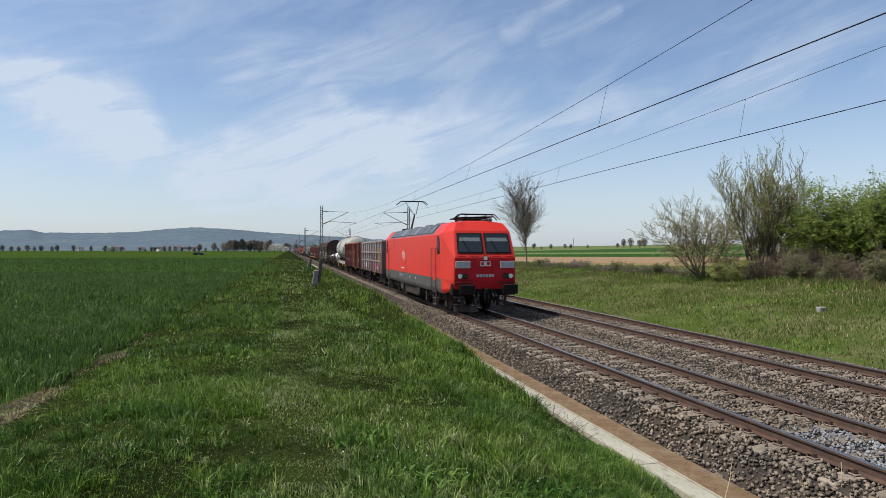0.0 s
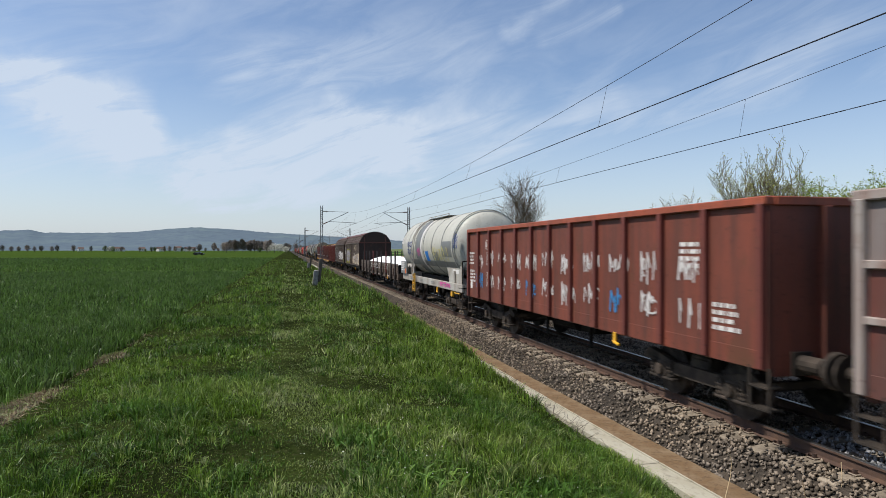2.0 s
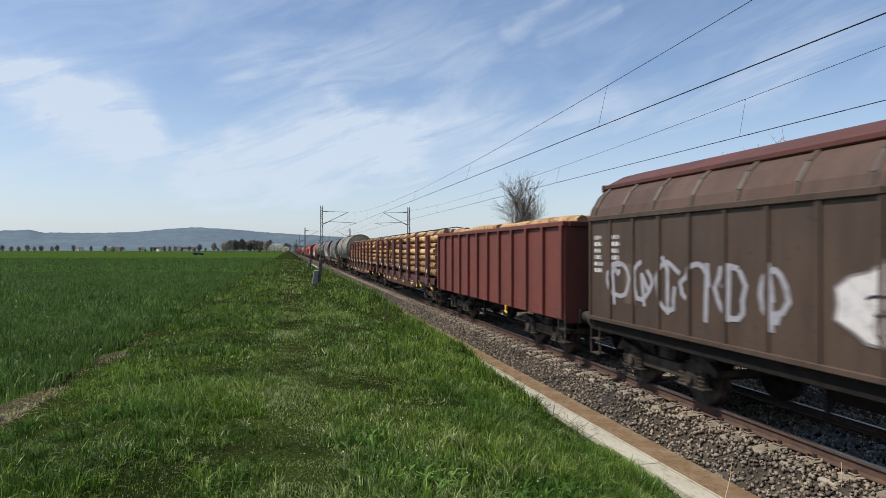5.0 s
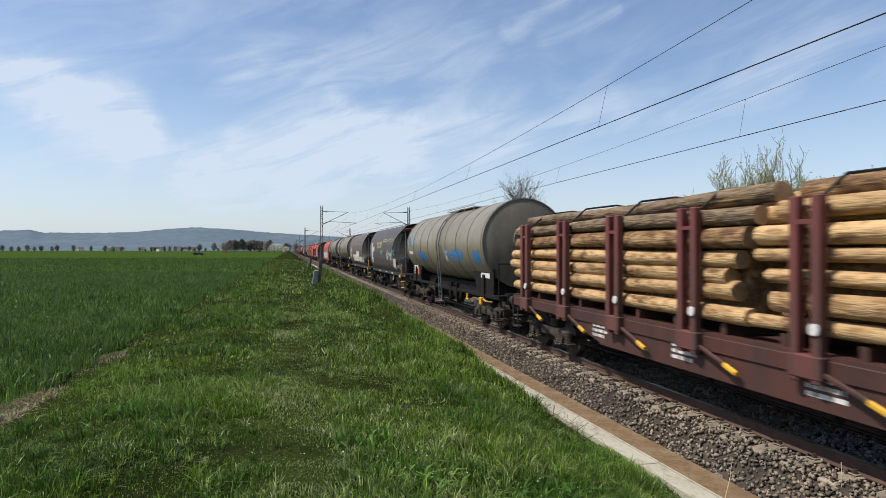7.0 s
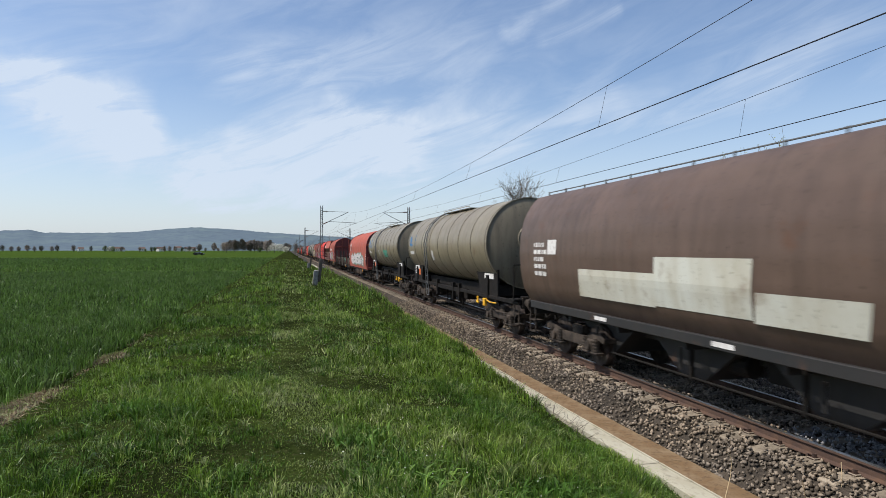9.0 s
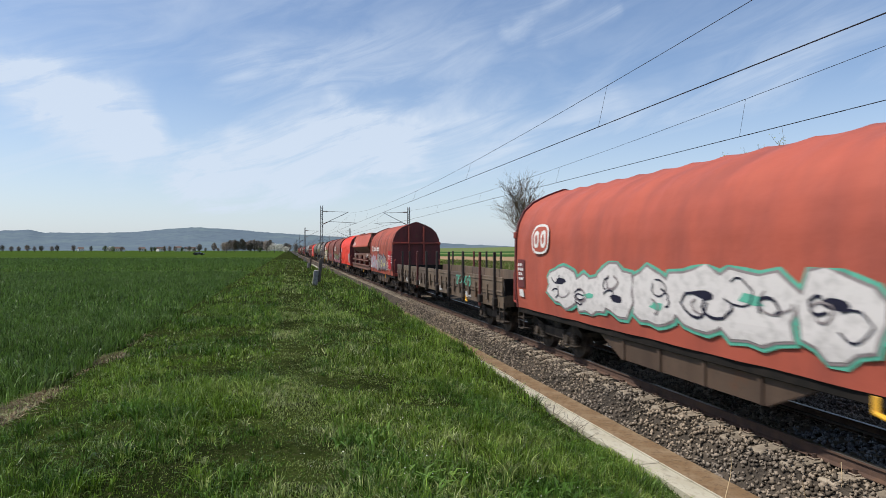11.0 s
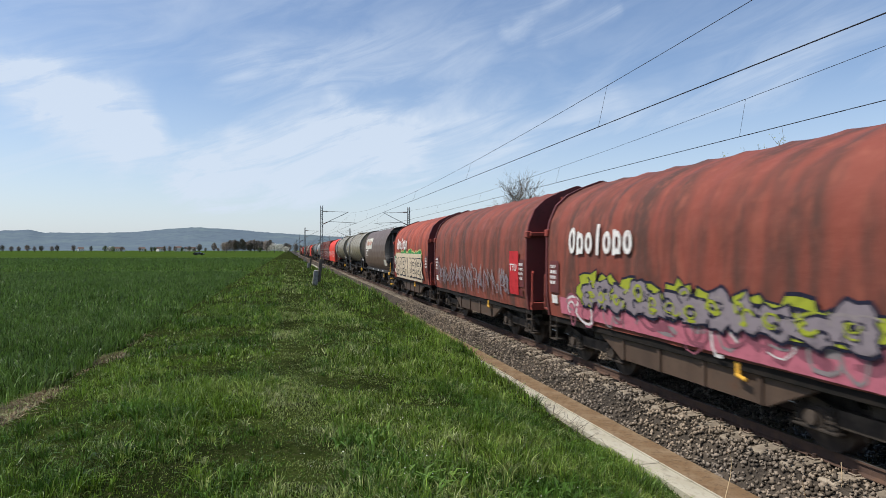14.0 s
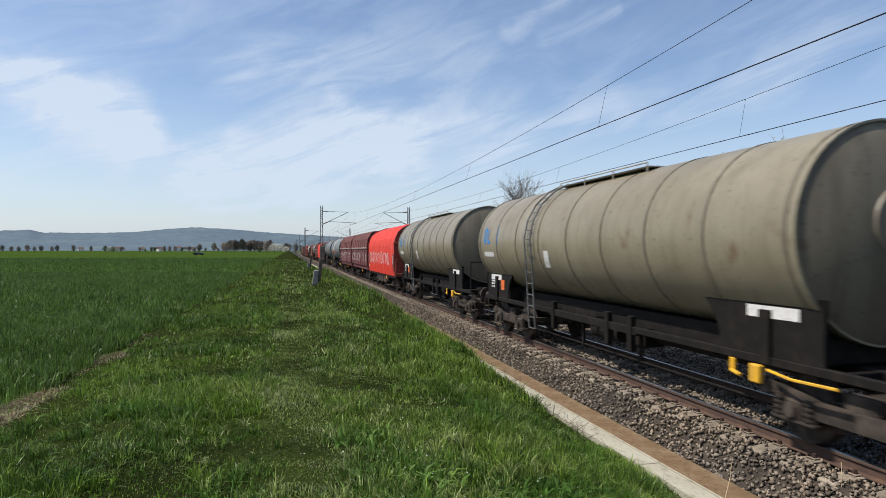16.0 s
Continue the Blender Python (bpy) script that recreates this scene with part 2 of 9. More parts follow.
def prism(bm, outline, x0, x1, mat=0):
    """An outline of (y, z) drawn along x."""
    a = [bm.verts.new((x0, y, z)) for y, z in outline]
    b = [bm.verts.new((x1, y, z)) for y, z in outline]
    n = len(outline)
    fs = [bm.faces.new((a[i], a[(i + 1) % n], b[(i + 1) % n], b[i])) for i in range(n)]
    fs += [bm.faces.new(a[::-1]), bm.faces.new(b)]
    for f in fs:
        f.material_index = mat
    return fs


# ---- ground ----
def wave(x, y):
    return np.sin(x * 0.7 + 1.3 * np.sin(y * 0.23)) * np.cos(y * 0.41 + 0.8 * np.sin(x * 0.37))


def ground_z(x, y):
    """Height of the ground over the rail heads."""
    x, y = np.asarray(x, float), np.asarray(y, float)
    xs = [-4000, -60, -12, -3.6, -3.2, -1.0, 1.2, 2.6, 3.9, 4.75, 4.9, 5.72, 6.0, 13.3, 14.6, 15.2, 20, 25, 30, 60, 110, 250, 700, 1600, 4000]
    zs = [0.35, 0.35, 0.4, 0.42, 0.5, 0.56, 0.52, 0.30, -0.20, -0.52, -0.62, -0.62, -0.6, -0.6, -0.5, -0.42, 0.28, 0.80, 0.75, 0.45, 0.3, 0.8, 11, 26, 30]
    z = np.interp(x, xs, zs)
    soft = 0.40 * np.clip((y - 9.5) / 5, 0, 1) + 0.34 * np.clip((y - 16) / 14, 0, 1)
    z = z + soft * np.clip((86 - y) / 14, 0, 1) * np.exp(-((x - 4.05) / 0.62) ** 2)
    rough = 0.05 * wave(x, y) * ((x < 4.4) | (x > 15.5)) + 0.025 * wave(x * 3.1, y * 2.7) * ((x < 4.4) & (x > -3.2))
    return z + rough


def spread(stops):
    out = []
    for (a, b, step) in stops:
        out += list(np.arange(a, b, step))
    return np.array(out + [stops[-1][1]])


gx = np.concatenate([-np.geomspace(4500, 62, 24), spread([(-60, -12, 3), (-12, -3.6, 0.6), (-3.6, 5.7, 0.15), (5.7, 15.2, 0.5), (15.2, 30, 0.4), (30, 62, 2)]), np.geomspace(66, 4500, 34)])
gy = np.concatenate([-np.geomspace(3000, 45, 12), spread([(-40, 0, 4), (0, 30, 0.22), (30, 70, 0.6), (70, 160, 3)]), np.geomspace(166, 4800, 40)])
GX, GY = np.meshgrid(gx, gy)
GZ = ground_z(GX, GY)
W, H = len(gx), len(gy)
iy, ix = np.meshgrid(np.arange(H - 1), np.arange(W - 1), indexing="ij")
quad = np.stack([iy * W + ix, iy * W + ix + 1, (iy + 1) * W + ix + 1, (iy + 1) * W + ix], -1).reshape(-1, 4)
mx = ((gx[:-1] + gx[1:]) / 2)[ix].ravel()
my = ((gy[:-1] + gy[1:]) / 2)[iy].ravel()
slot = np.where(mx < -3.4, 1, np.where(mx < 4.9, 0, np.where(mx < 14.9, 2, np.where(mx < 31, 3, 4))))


def far_fields():
    """Fields in strips behind the bank: rape, bare earth, green corn, meadow."""
    m = bpy.data.materials.new("striped far fields")
    m.use_nodes = True
    nt = m.node_tree
    N, L = nt.nodes.new, nt.links.new
    b = nt.nodes["Principled BSDF"]
    b.inputs["Roughness"].default_value, b.inputs["Specular IOR Level"].default_value = 0.95, 0.0
    co = N("ShaderNodeTexCoord")
    mp = N("ShaderNodeMapping")
    mp.inputs["Rotation"].default_value = (0, 0, radians(FIELD_TURN))
    L(co.outputs["Object"], mp.inputs[0])
    sep = N("ShaderNodeSeparateXYZ")
    L(mp.outputs[0], sep.inputs[0])
    n = N("ShaderNodeTexNoise")
    n.inputs["Scale"].default_value = 0.02
    L(co.outputs["Object"], n.inputs[0])
    ad = N("ShaderNodeMath")
    ad.operation = "MULTIPLY_ADD"
    ad.inputs[1].default_value = 6.0
    L(n.outputs[0], ad.inputs[0]), L(sep.outputs[1], ad.inputs[2])
    r = N("ShaderNodeMapRange")
    r.inputs[1].default_value, r.inputs[2].default_value = 0, 1000
    L(ad.outputs[0], r.inputs[0])
    ramp = N("ShaderNodeValToRGB")
    ramp.color_ramp.interpolation = "CONSTANT"
    els = ramp.color_ramp.elements
    rows = FIELD_ROWS
    while len(els) < len(rows):
        els.new(0.5)
    for e, (at, colour) in zip(els, rows):
        e.position, e.color = at / 1000, (*colour, 1)
    L(r.outputs[0], ramp.inputs[0])
    g = N("ShaderNodeTexNoise")
    g.inputs["Scale"].default_value, g.inputs["Detail"].default_value = 0.4, 5
    L(co.outputs["Object"], g.inputs[0])
    q = N("ShaderNodeMapRange")
    q.inputs[3].default_value, q.inputs[4].default_value = 0.75, 1.25
    L(g.outputs[0], q.inputs[0])
    k = N("ShaderNodeMix")
    k.data_type, k.blend_type = "RGBA", "MULTIPLY"
    k.inputs[0].default_value = 1.0
    cx = N("ShaderNodeCombineXYZ")
    for i in range(3):
        L(q.outputs[0], cx.inputs[i])
    L(ramp.outputs[0], k.inputs[6]), L(cx.outputs[0], k.inputs[7])
    L(k.outputs[2], b.inputs["Base Color"])
    return m


FIELD_TURN = 14.0
FIELD_ROWS = [(0, (0.08, 0.10, 0.03)), (80, (0.22, 0.17, 0.08)), (98, (0.27, 0.185, 0.11)), (205, (0.03, 0.075, 0.02)), (330, (0.13, 0.16, 0.06)), (480, (0.035, 0.08, 0.025)), (760, (0.12, 0.15, 0.06))]
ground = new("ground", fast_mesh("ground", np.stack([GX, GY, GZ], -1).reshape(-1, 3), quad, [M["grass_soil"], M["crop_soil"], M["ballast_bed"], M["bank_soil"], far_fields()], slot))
tagged(ground, "grassy track verge, young green crop and striped fields", "ground", kind="structure")


# ---- tracks ----
def rail_profile():
    return [(-0.075, -0.172), (0.075, -0.172), (0.075, -0.160), (0.012, -0.140), (0.009, -0.045), (0.036, -0.034), (0.036, -0.006), (0.028, 0.0), (-0.028, 0.0), (-0.036, -0.006), (-0.036, -0.034), (-0.009, -0.045), (-0.012, -0.140), (-0.075, -0.160)]


def build_track(centre, label):
    track = tagged(new("railway_track"), label, "railway track", kind="structure")
    track.location = (centre, 0, 0)
    for side in (-1, 1):
        bm = bmesh.new()
        extrude(bm, rail_profile(), -80, 1500, 0)
        for f in bm.faces:
            if f.normal.z > 0.5 or f.calc_center_median().z > -0.01:
                f.material_index = 1
        r = part("rail", bm, [M["rail_side"], M["rail_top"]], track, "rusty steel rail with a polished head")
        r.location = (side * 0.7525, 0, 0)
    bm = bmesh.new()
    # a concrete sleeper, waisted in the middle, with its rail clips
    for y0, y1, prof in ((-0.13, 0.13, None),):
        xs = [(-1.3, -0.24), (-1.28, -0.20), (-0.95, -0.172), (-0.5, -0.172), (-0.35, -0.20), (0.35, -0.20), (0.5, -0.172), (0.95, -0.172), (1.28, -0.20), (1.3, -0.24), (1.3, -0.38), (-1.3, -0.38)]
        extrude(bm, xs, y0, y1)
    bmesh.ops.bevel(bm, geom=[e for e in bm.edges if all(v.co.z > -0.25 for v in e.verts)], offset=0.02, segments=1, affect="EDGES")
    for c in (-0.7525, 0.7525):
        for s in (-1, 1):
            box(bm, (c + s * 0.115 - 0.05, -0.07, -0.176), (c + s * 0.115 + 0.05, 0.07, -0.145), 0.01, mat=1)
            tube(bm, (c + s * 0.115, -0.02, -0.15), (c + s * 0.115, -0.02, -0.10), 0.028, seg=6, mat=1)
            tube(bm, (c + s * 0.10, 0.05, -0.145), (c + s * 0.16, 0.05, -0.12), 0.014, seg=5, mat=1)
    me = finish(bm, "sleeper", [M["concrete"], M["iron"]])
    shift = 0.17 if centre < 10 else 0.4
    for i in range(-4, 130):
        s = new("sleeper", me)
        s.parent = track
        s.location = (0, i * 0.6 + shift, 0)
        s.rotation_euler = (0, 0, random.uniform(-0.008, 0.008))
    vs, fs = [], []
    for i in range(130, 900):
        y = i * 0.6 + shift
        k = len(vs)
        vs += [(a * 1.3, y + b * 0.13, z) for z in (-0.3, -0.18) for a in (-1, 1) for b in (-1, 1)]
        fs += [(k + 4, k + 6, k + 7, k + 5), (k, k + 4, k + 5, k + 1), (k + 2, k + 3, k + 7, k + 6), (k, k + 2, k + 6, k + 4), (k + 1, k + 5, k + 7, k + 3)]
    far = tagged(new("far_sleepers", mesh_of("far_sleepers", vs, fs, M["concrete"])), kind="stuff")
    far.parent = track
    return track


build_track(NEAR, "main-line track, rusty rails on concrete sleepers in brown ballast")
build_track(FAR, "second parallel track on concrete sleepers in brown ballast")


def ballast_z(x):
    """The ballast's top: flush between the sleepers, falling to the sides."""
    return np.interp(x, [5.68, 6.15, 6.35, 8.8, 9.25, 9.6, 9.95, 10.35, 12.85, 13.2, 14.7, 15.1], [-0.58, -0.25, -0.19, -0.19, -0.24, -0.30, -0.24, -0.19, -0.19, -0.25, -0.50, -0.56])


bx = spread([(5.68, 15.1, 0.12)])
by = np.concatenate([[-60.0], spread([(-4, 40, 0.3)]), np.geomspace(42, 1500, 40)])
BX, BY = np.meshgrid(bx, by)
BZ = ballast_z(BX) - 0.03 + 0.012 * wave(BX * 9, BY * 8)
iy, ix = np.meshgrid(np.arange(len(by) - 1), np.arange(len(bx) - 1), indexing="ij")
w = len(bx)
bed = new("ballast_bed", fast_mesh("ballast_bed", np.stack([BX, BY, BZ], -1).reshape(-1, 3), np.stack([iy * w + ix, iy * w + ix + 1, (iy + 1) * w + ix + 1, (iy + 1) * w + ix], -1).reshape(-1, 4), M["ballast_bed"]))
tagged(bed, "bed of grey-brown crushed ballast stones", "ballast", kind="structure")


def stones(count, x0, x1, y0, y1, size, mats, pick, rng):
    """Crushed stones, each a lumpy eight-sided chip, joined into one heap."""
    x, y = rng.uniform(x0, x1, count), y0 + (y1 - y0) * rng.uniform(0, 1, count) ** 1.35
    keep = np.ones(count, bool)
    for c in (NEAR, FAR):
        for s in (-1, 1):
            keep &= np.abs(x - c - s * 0.7525) > 0.085
    shift = np.where(np.abs(x - NEAR) < 1.3, 0.17, 0.4)
    on = ((np.abs(x - NEAR) < 1.3) | (np.abs(x - FAR) < 1.3)) & (np.abs((y - shift + 0.3) % 0.6 - 0.3) < 0.14)
    off = np.minimum(np.abs(x - NEAR), np.abs(x - FAR))
    keep &= ~(on & (rng.uniform(0, 1, count) > np.where(off < 0.5, 0.30, np.where(off > 1.05, 0.34, 0.04))))
    x, y, on = x[keep], y[keep], on[keep]
    n = len(x)
    s = size * rng.uniform(0.6, 1.35, n)
    z = ballast_z(x) + rng.uniform(-0.02, 0.018, n) + on * 0.03
    unit = np.array([(1, 0, 0), (0, 1, 0), (-1, 0, 0), (0, -1, 0), (0, 0, 1), (0, 0, -1)], float)
    v = unit[None] * rng.uniform(0.55, 1.15, (n, 6, 1)) + rng.normal(0, 0.16, (n, 6, 3))
    v *= rng.uniform(0.6, 1.1, (n, 1, 3))
    a, b = rng.uniform(0, 6.28, n), rng.normal(0, 0.6, n)
    ca, sa, cb, sb = np.cos(a)[:, None], np.sin(a)[:, None], np.cos(b)[:, None], np.sin(b)[:, None]
    X, Y, Z = v[..., 0], v[..., 1], v[..., 2]
    Y, Z = Y * cb - Z * sb, Y * sb + Z * cb
    X, Y = X * ca - Y * sa, X * sa + Y * ca
    v = np.stack([X, Y, Z], -1) * s[:, None, None] * 0.62 + np.stack([x, y, z], -1)[:, None]
    tri = np.array([(0, 1, 4), (1, 2, 4), (2, 3, 4), (3, 0, 4), (1, 0, 5), (2, 1, 5), (3, 2, 5), (0, 3, 5)])
    f = (np.arange(n) * 6)[:, None, None] + tri[None]
    idx = np.repeat(pick(x, y), 8)
    return fast_mesh("ballast_stones", v.reshape(-1, 3), f.reshape(-1, 3), mats, idx)


def fresh(x, y):
    return ((np.abs(x - NEAR) < 0.7) & (y > 5.2) & (y < 8.0)).astype(int)


rng = np.random.default_rng(5)
heap = new("ballast_stones", stones(95000, 5.72, 14.9, 2.0, 34.0, 0.062, [M["stone"], M["stone_new"]], fresh, rng))
tagged(heap, "loose crushed ballast stones, grey-brown with a fresh pale patch", "ballast", kind="stuff")


# the cable trough beside the track: pale slabs and a rust-stained edge board
def build_trough():
    trough = tagged(new("cable_trough"), "pale concrete cable trough with rust-stained edge beside ballast", "cable trough", kind="structure")
    bm = bmesh.new()
    box(bm, (-0.2, 0, -0.16), (0.105, 1.0, 0.0), 0.008)
    box(bm, (0.113, 0, -0.1), (0.135, 1.0, 0.012), 0.004)
    slab = finish(bm, "slab", M["trough"])
    bm = bmesh.new()
    box(bm, (0.14, 0, -0.2), (0.60, 2.0, 0.006), 0.01)
    edge = finish(bm, "edge_slab", M["rust_board"])
    y, i = -2.0, 0
    while y < 140:
        o = new("slab", slab)
        o.parent = trough
        o.location, o.scale = (5.1 + random.uniform(-0.008, 0.008), y, -0.50 + random.uniform(-0.008, 0.008)), (1, 1.988, 1)
        if y < 90:
            e = new("edge_slab", edge)
            e.parent = trough
            e.location, e.scale = (5.1, y, -0.50 + random.uniform(-0.006, 0.006)), (1, 0.997, 1)
        y += 2.0
    return trough


build_trough()


# ---- overhead line ----
def mast_at(x, y, toward, label):
    """A lattice mast with its bracket over one track; toward is the side of the track, 1 or -1."""
    mast = tagged(new("catenary_mast"), label, "catenary mast", "masts along the line")
    mast.location = (x, y, 0)
    low = float(ground_z(x, y)) - 0.3
    bm = bmesh.new()
    for a in (-1, 1):
        for b in (-1, 1):
            w0, w1 = 0.19, 0.12
            vs = [(a * w0, b * 0.13, low), (a * w1, b * 0.10, 8.2)]
            tube(bm, vs[0], vs[1], 0.038, seg=4)
    n = 15
    for i in range(n):
        z0, z1 = low + 0.6 + (8.1 - low - 0.6) * i / n, low + 0.6 + (8.1 - low - 0.6) * (i + 1) / n
        k0 = 0.19 - 0.07 * i / n
        for b in (-1, 1):
            s = 1 if i % 2 else -1
            box(bm, (-k0, b * 0.115 - 0.012, z0 - 0.035), (k0, b * 0.115 + 0.012, z0 + 0.035))
            tube(bm, (-s * k0, b * 0.115, z0), (s * k0, b * 0.115, z1), 0.014, seg=4)
    part("lattice_post", bm, M["steel_mast"], mast)
    bm = bmesh.new()
    box(bm, (-0.35, -0.35, low - 0.4), (0.35, 0.35, low + 0.75), 0.04)
    part("foundation", bm, M["post"], mast, "weathered concrete foundation")
    reach = toward * 3.35
    bm = bmesh.new()
    pipe(bm, [(toward * 0.15, 0, 5.85), (reach, 0, 7.42)], 0.035)
    pipe(bm, [(toward * 0.15, 0, 7.5), (reach, 0, 7.42)], 0.022)
    pipe(bm, [(toward * 0.9, 0, 6.2), (reach + toward * 1.15, 0, 6.05)], 0.026)
    pipe(bm, [(reach + toward * 1.05, 0, 6.05), (reach - toward * 0.1, 0, 5.76)], 0.015)
    part("bracket", bm, M["steel_mast"], mast)
    for p, q in (((toward * 0.2, 0, 5.87), (toward * 0.75, 0, 6.13)), ((toward * 0.2, 0, 7.5), (toward * 0.75, 0, 7.48))):
        bm = bmesh.new()
        tube(bm, p, q, 0.05, seg=8)
        for k in range(5):
            c = Vector(p).lerp(Vector(q), (k + 0.7) / 6)
            d = (Vector(q) - Vector(p)).normalized() * 0.012
            tube(bm, c - d, c + d, 0.095, seg=10)
        part("insulator", bm, M["insulator"], mast)
    return mast


for i in range(1, 9):
    mast_at(4.1, 80 * i, 1, "grey steel lattice catenary mast beside grassy embankment")
    mast_at(15.3, 80 * i, -1, "grey steel lattice catenary mast behind second track")
mast_at(4.1, 0, 1, "grey steel lattice catenary mast beside grassy embankment").location.y = -80
mast_at(15.3, 0, -1, "grey steel lattice catenary mast behind second track").location.y = -80


def wire_curve(name, pts, r, parent):
    cu = bpy.data.curves.new(name, "CURVE")
    cu.dimensions, cu.bevel_depth, cu.bevel_resolution = "3D", r, 1
    sp = cu.splines.new("POLY")
    sp.points.add(len(pts) - 1)
    for p, q in zip(sp.points, pts):
        p.co = (*q, 1)
    cu.materials.append(M["wire"])
    ob = new(name, cu)
    ob.parent = parent
    return ob


CONTACT = 5.67                    # height of the contact wires


def overhead(contact_x, messenger_x, label):
    line = tagged(new("overhead_line"), label, "overhead line")
    span = lambda y: (y % 80) - 40
    mz = lambda y: 6.28 + 0.00066 * span(y) ** 2
    ys = [-80 + 4 * k for k in range(181)]
    wire_curve("contact_wire", [(contact_x, y, CONTACT) for y in ys[::5]], 0.0105, line)
    wire_curve("messenger_wire", [(messenger_x, y, mz(y)) for y in ys], 0.0065, line)
    for k in range(-6, 34):
        y = 14.2 + 12.0 * k + (0.3 if contact_x > 10 else 0)
        wire_curve("dropper", [(messenger_x, y, mz(y)), (contact_x, y, CONTACT)], 0.004, line)
    return line


overhead(7.56, 7.80, "thin dark overhead contact wire with droppers above the track")
overhead(11.95, 12.15, "thin dark overhead wires with droppers above second track")

# ---- train: surfaces ----
def worn(name, colour, dirt, rough=0.6, amount=(0.45, 0.75), spec=0.3, metal=0.0):
    """Old paint: faded in clouds, run down with grime, speckled with dark chips and dull rust."""
    half = tuple(0.5 * (a + b) for a, b in zip(colour, dirt))
    deep = tuple(0.5 * c for c in dirt)
    rust = tuple(0.45 * a + 0.55 * b for a, b in zip(dirt, (0.13, 0.055, 0.025)))
    return material(name, colour, rough, metal, spec=spec, grain=[((0.5, 0.5, 0.5), 4, half, 0.38, 0.62), ((3.5, 3.5, 0.35), 6, dirt, *amount), ((9, 9, 0.8), 5, half, 0.55, 0.72), (1.3, 6, rust, 0.60, 0.74), (14, 5, deep, 0.60, 0.76)], bump=(3, 0.18, 0.02), rand=0.06)


M["loco_red"] = material("traffic red paint", (0.60, 0.031, 0.019), 0.42, spec=0.25, grain=[((1.2, 1.2, 0.22), 4, (0.34, 0.028, 0.02), 0.54, 0.70), ((0.5, 0.5, 0.5), 3, (0.60, 0.045, 0.03), 0.4, 0.7)])
# lower cab front: the same red with its shade mixed into the colour
M["loco_front"] = material("shade-darkened red paint", (0.44, 0.012, 0.02), 0.45, grain=[(6, 4, (0.36, 0.03, 0.03), 0.5, 0.75)])
M["loco_grey"] = worn("grey skirt paint", (0.095, 0.090, 0.080), (0.065, 0.055, 0.045))
M["loco_roof"] = worn("grey roof sheet", (0.105, 0.115, 0.125), (0.075, 0.075, 0.075), 0.45)
M["loco_lid"] = worn("pale roof sheet", (0.19, 0.20, 0.21), (0.12, 0.12, 0.12), 0.4)
M["white_panel"] = worn("dull white panel", (0.46, 0.46, 0.46), (0.30, 0.29, 0.28))
M["black"] = material("black underframe", (0.010, 0.009, 0.008), 0.8, grain=[(5, 4, (0.022, 0.017, 0.014), 0.45, 0.75)], bump=(20, 0.2, 0.01))
M["bogie"] = material("brake-dust brown bogie steel", (0.034, 0.028, 0.023), 0.8, grain=[(4, 5, (0.085, 0.066, 0.052), 0.45, 0.70)], bump=(20, 0.2, 0.01))
M["wheel"] = material("wheel steel", (0.036, 0.029, 0.025), 0.6, 0.3, grain=[(6, 3, (0.10, 0.08, 0.07), 0.45, 0.7)])
M["glass"] = material("dark windscreen", (0.010, 0.014, 0.014), 0.06, spec=0.8)
M["sunshade"] = material("grey sunblind", (0.16, 0.19, 0.18), 0.6)
M["rubber"] = material("black rubber", (0.012, 0.012, 0.012), 0.6)
M["lamp_glass"] = material("lamp glass", (0.75, 0.72, 0.62), 0.15)
M["yellow"] = worn("yellow paint", (0.72, 0.38, 0.02), (0.35, 0.20, 0.05))
M["white_ink"] = material("white lettering", (0.62, 0.60, 0.57), 0.7, grain=[(9, 4, (0.4, 0.36, 0.34), 0.5, 0.75)])
M["eaos_brown"] = worn("faded red-brown paint", (0.135, 0.040, 0.030), (0.085, 0.050, 0.042))
M["eaos_grey"] = worn("bare grey steel", (0.20, 0.17, 0.16), (0.13, 0.075, 0.06), amount=(0.5, 0.8))
M["rib_grey"] = worn("chalky grey rib", (0.33, 0.29, 0.26), (0.20, 0.10, 0.075), amount=(0.5, 0.75))
M["eanos_red"] = worn("rust-red paint", (0.205, 0.056, 0.034), (0.095, 0.038, 0.028), amount=(0.42, 0.68))
M["eanos_cap"] = worn("sun-bleached red rail", (0.34, 0.082, 0.042), (0.17, 0.055, 0.035))
M["eanos_dark"] = worn("dark rust-red paint", (0.16, 0.040, 0.03), (0.09, 0.038, 0.03))
M["tank_white"] = worn("grey-white tank paint", (0.49, 0.48, 0.415), (0.35, 0.335, 0.28), 0.5, (0.5, 0.85))
M["tank_band"] = worn("grey band paint", (0.17, 0.18, 0.18), (0.14, 0.14, 0.13), 0.5)
M["pale_frame"] = worn("pale grey frame", (0.42, 0.41, 0.37), (0.22, 0.17, 0.13))
M["tank_grey"] = worn("olive-grey tank paint", (0.245, 0.215, 0.150), (0.150, 0.122, 0.080), 0.38, (0.48, 0.85))
M["tank_olive"] = worn("brown-olive tank paint", (0.235, 0.20, 0.135), (0.15, 0.12, 0.08), 0.38, (0.48, 0.85))
M["tank_end"] = worn("darker olive tank end", (0.185, 0.160, 0.115), (0.095, 0.078, 0.056), 0.5)
M["hopper_dark"] = worn("dark taupe hopper paint", (0.082, 0.066, 0.058), (0.055, 0.045, 0.04), 0.5)
M["hopper_brown"] = worn("brown hopper paint", (0.122, 0.080, 0.060), (0.074, 0.050, 0.038), 0.45)
# hopper ends and undersides: their shade is put in as near-black
M["hopper_end"] = worn("shade-black hopper end", (0.020, 0.020, 0.020), (0.03, 0.027, 0.025))
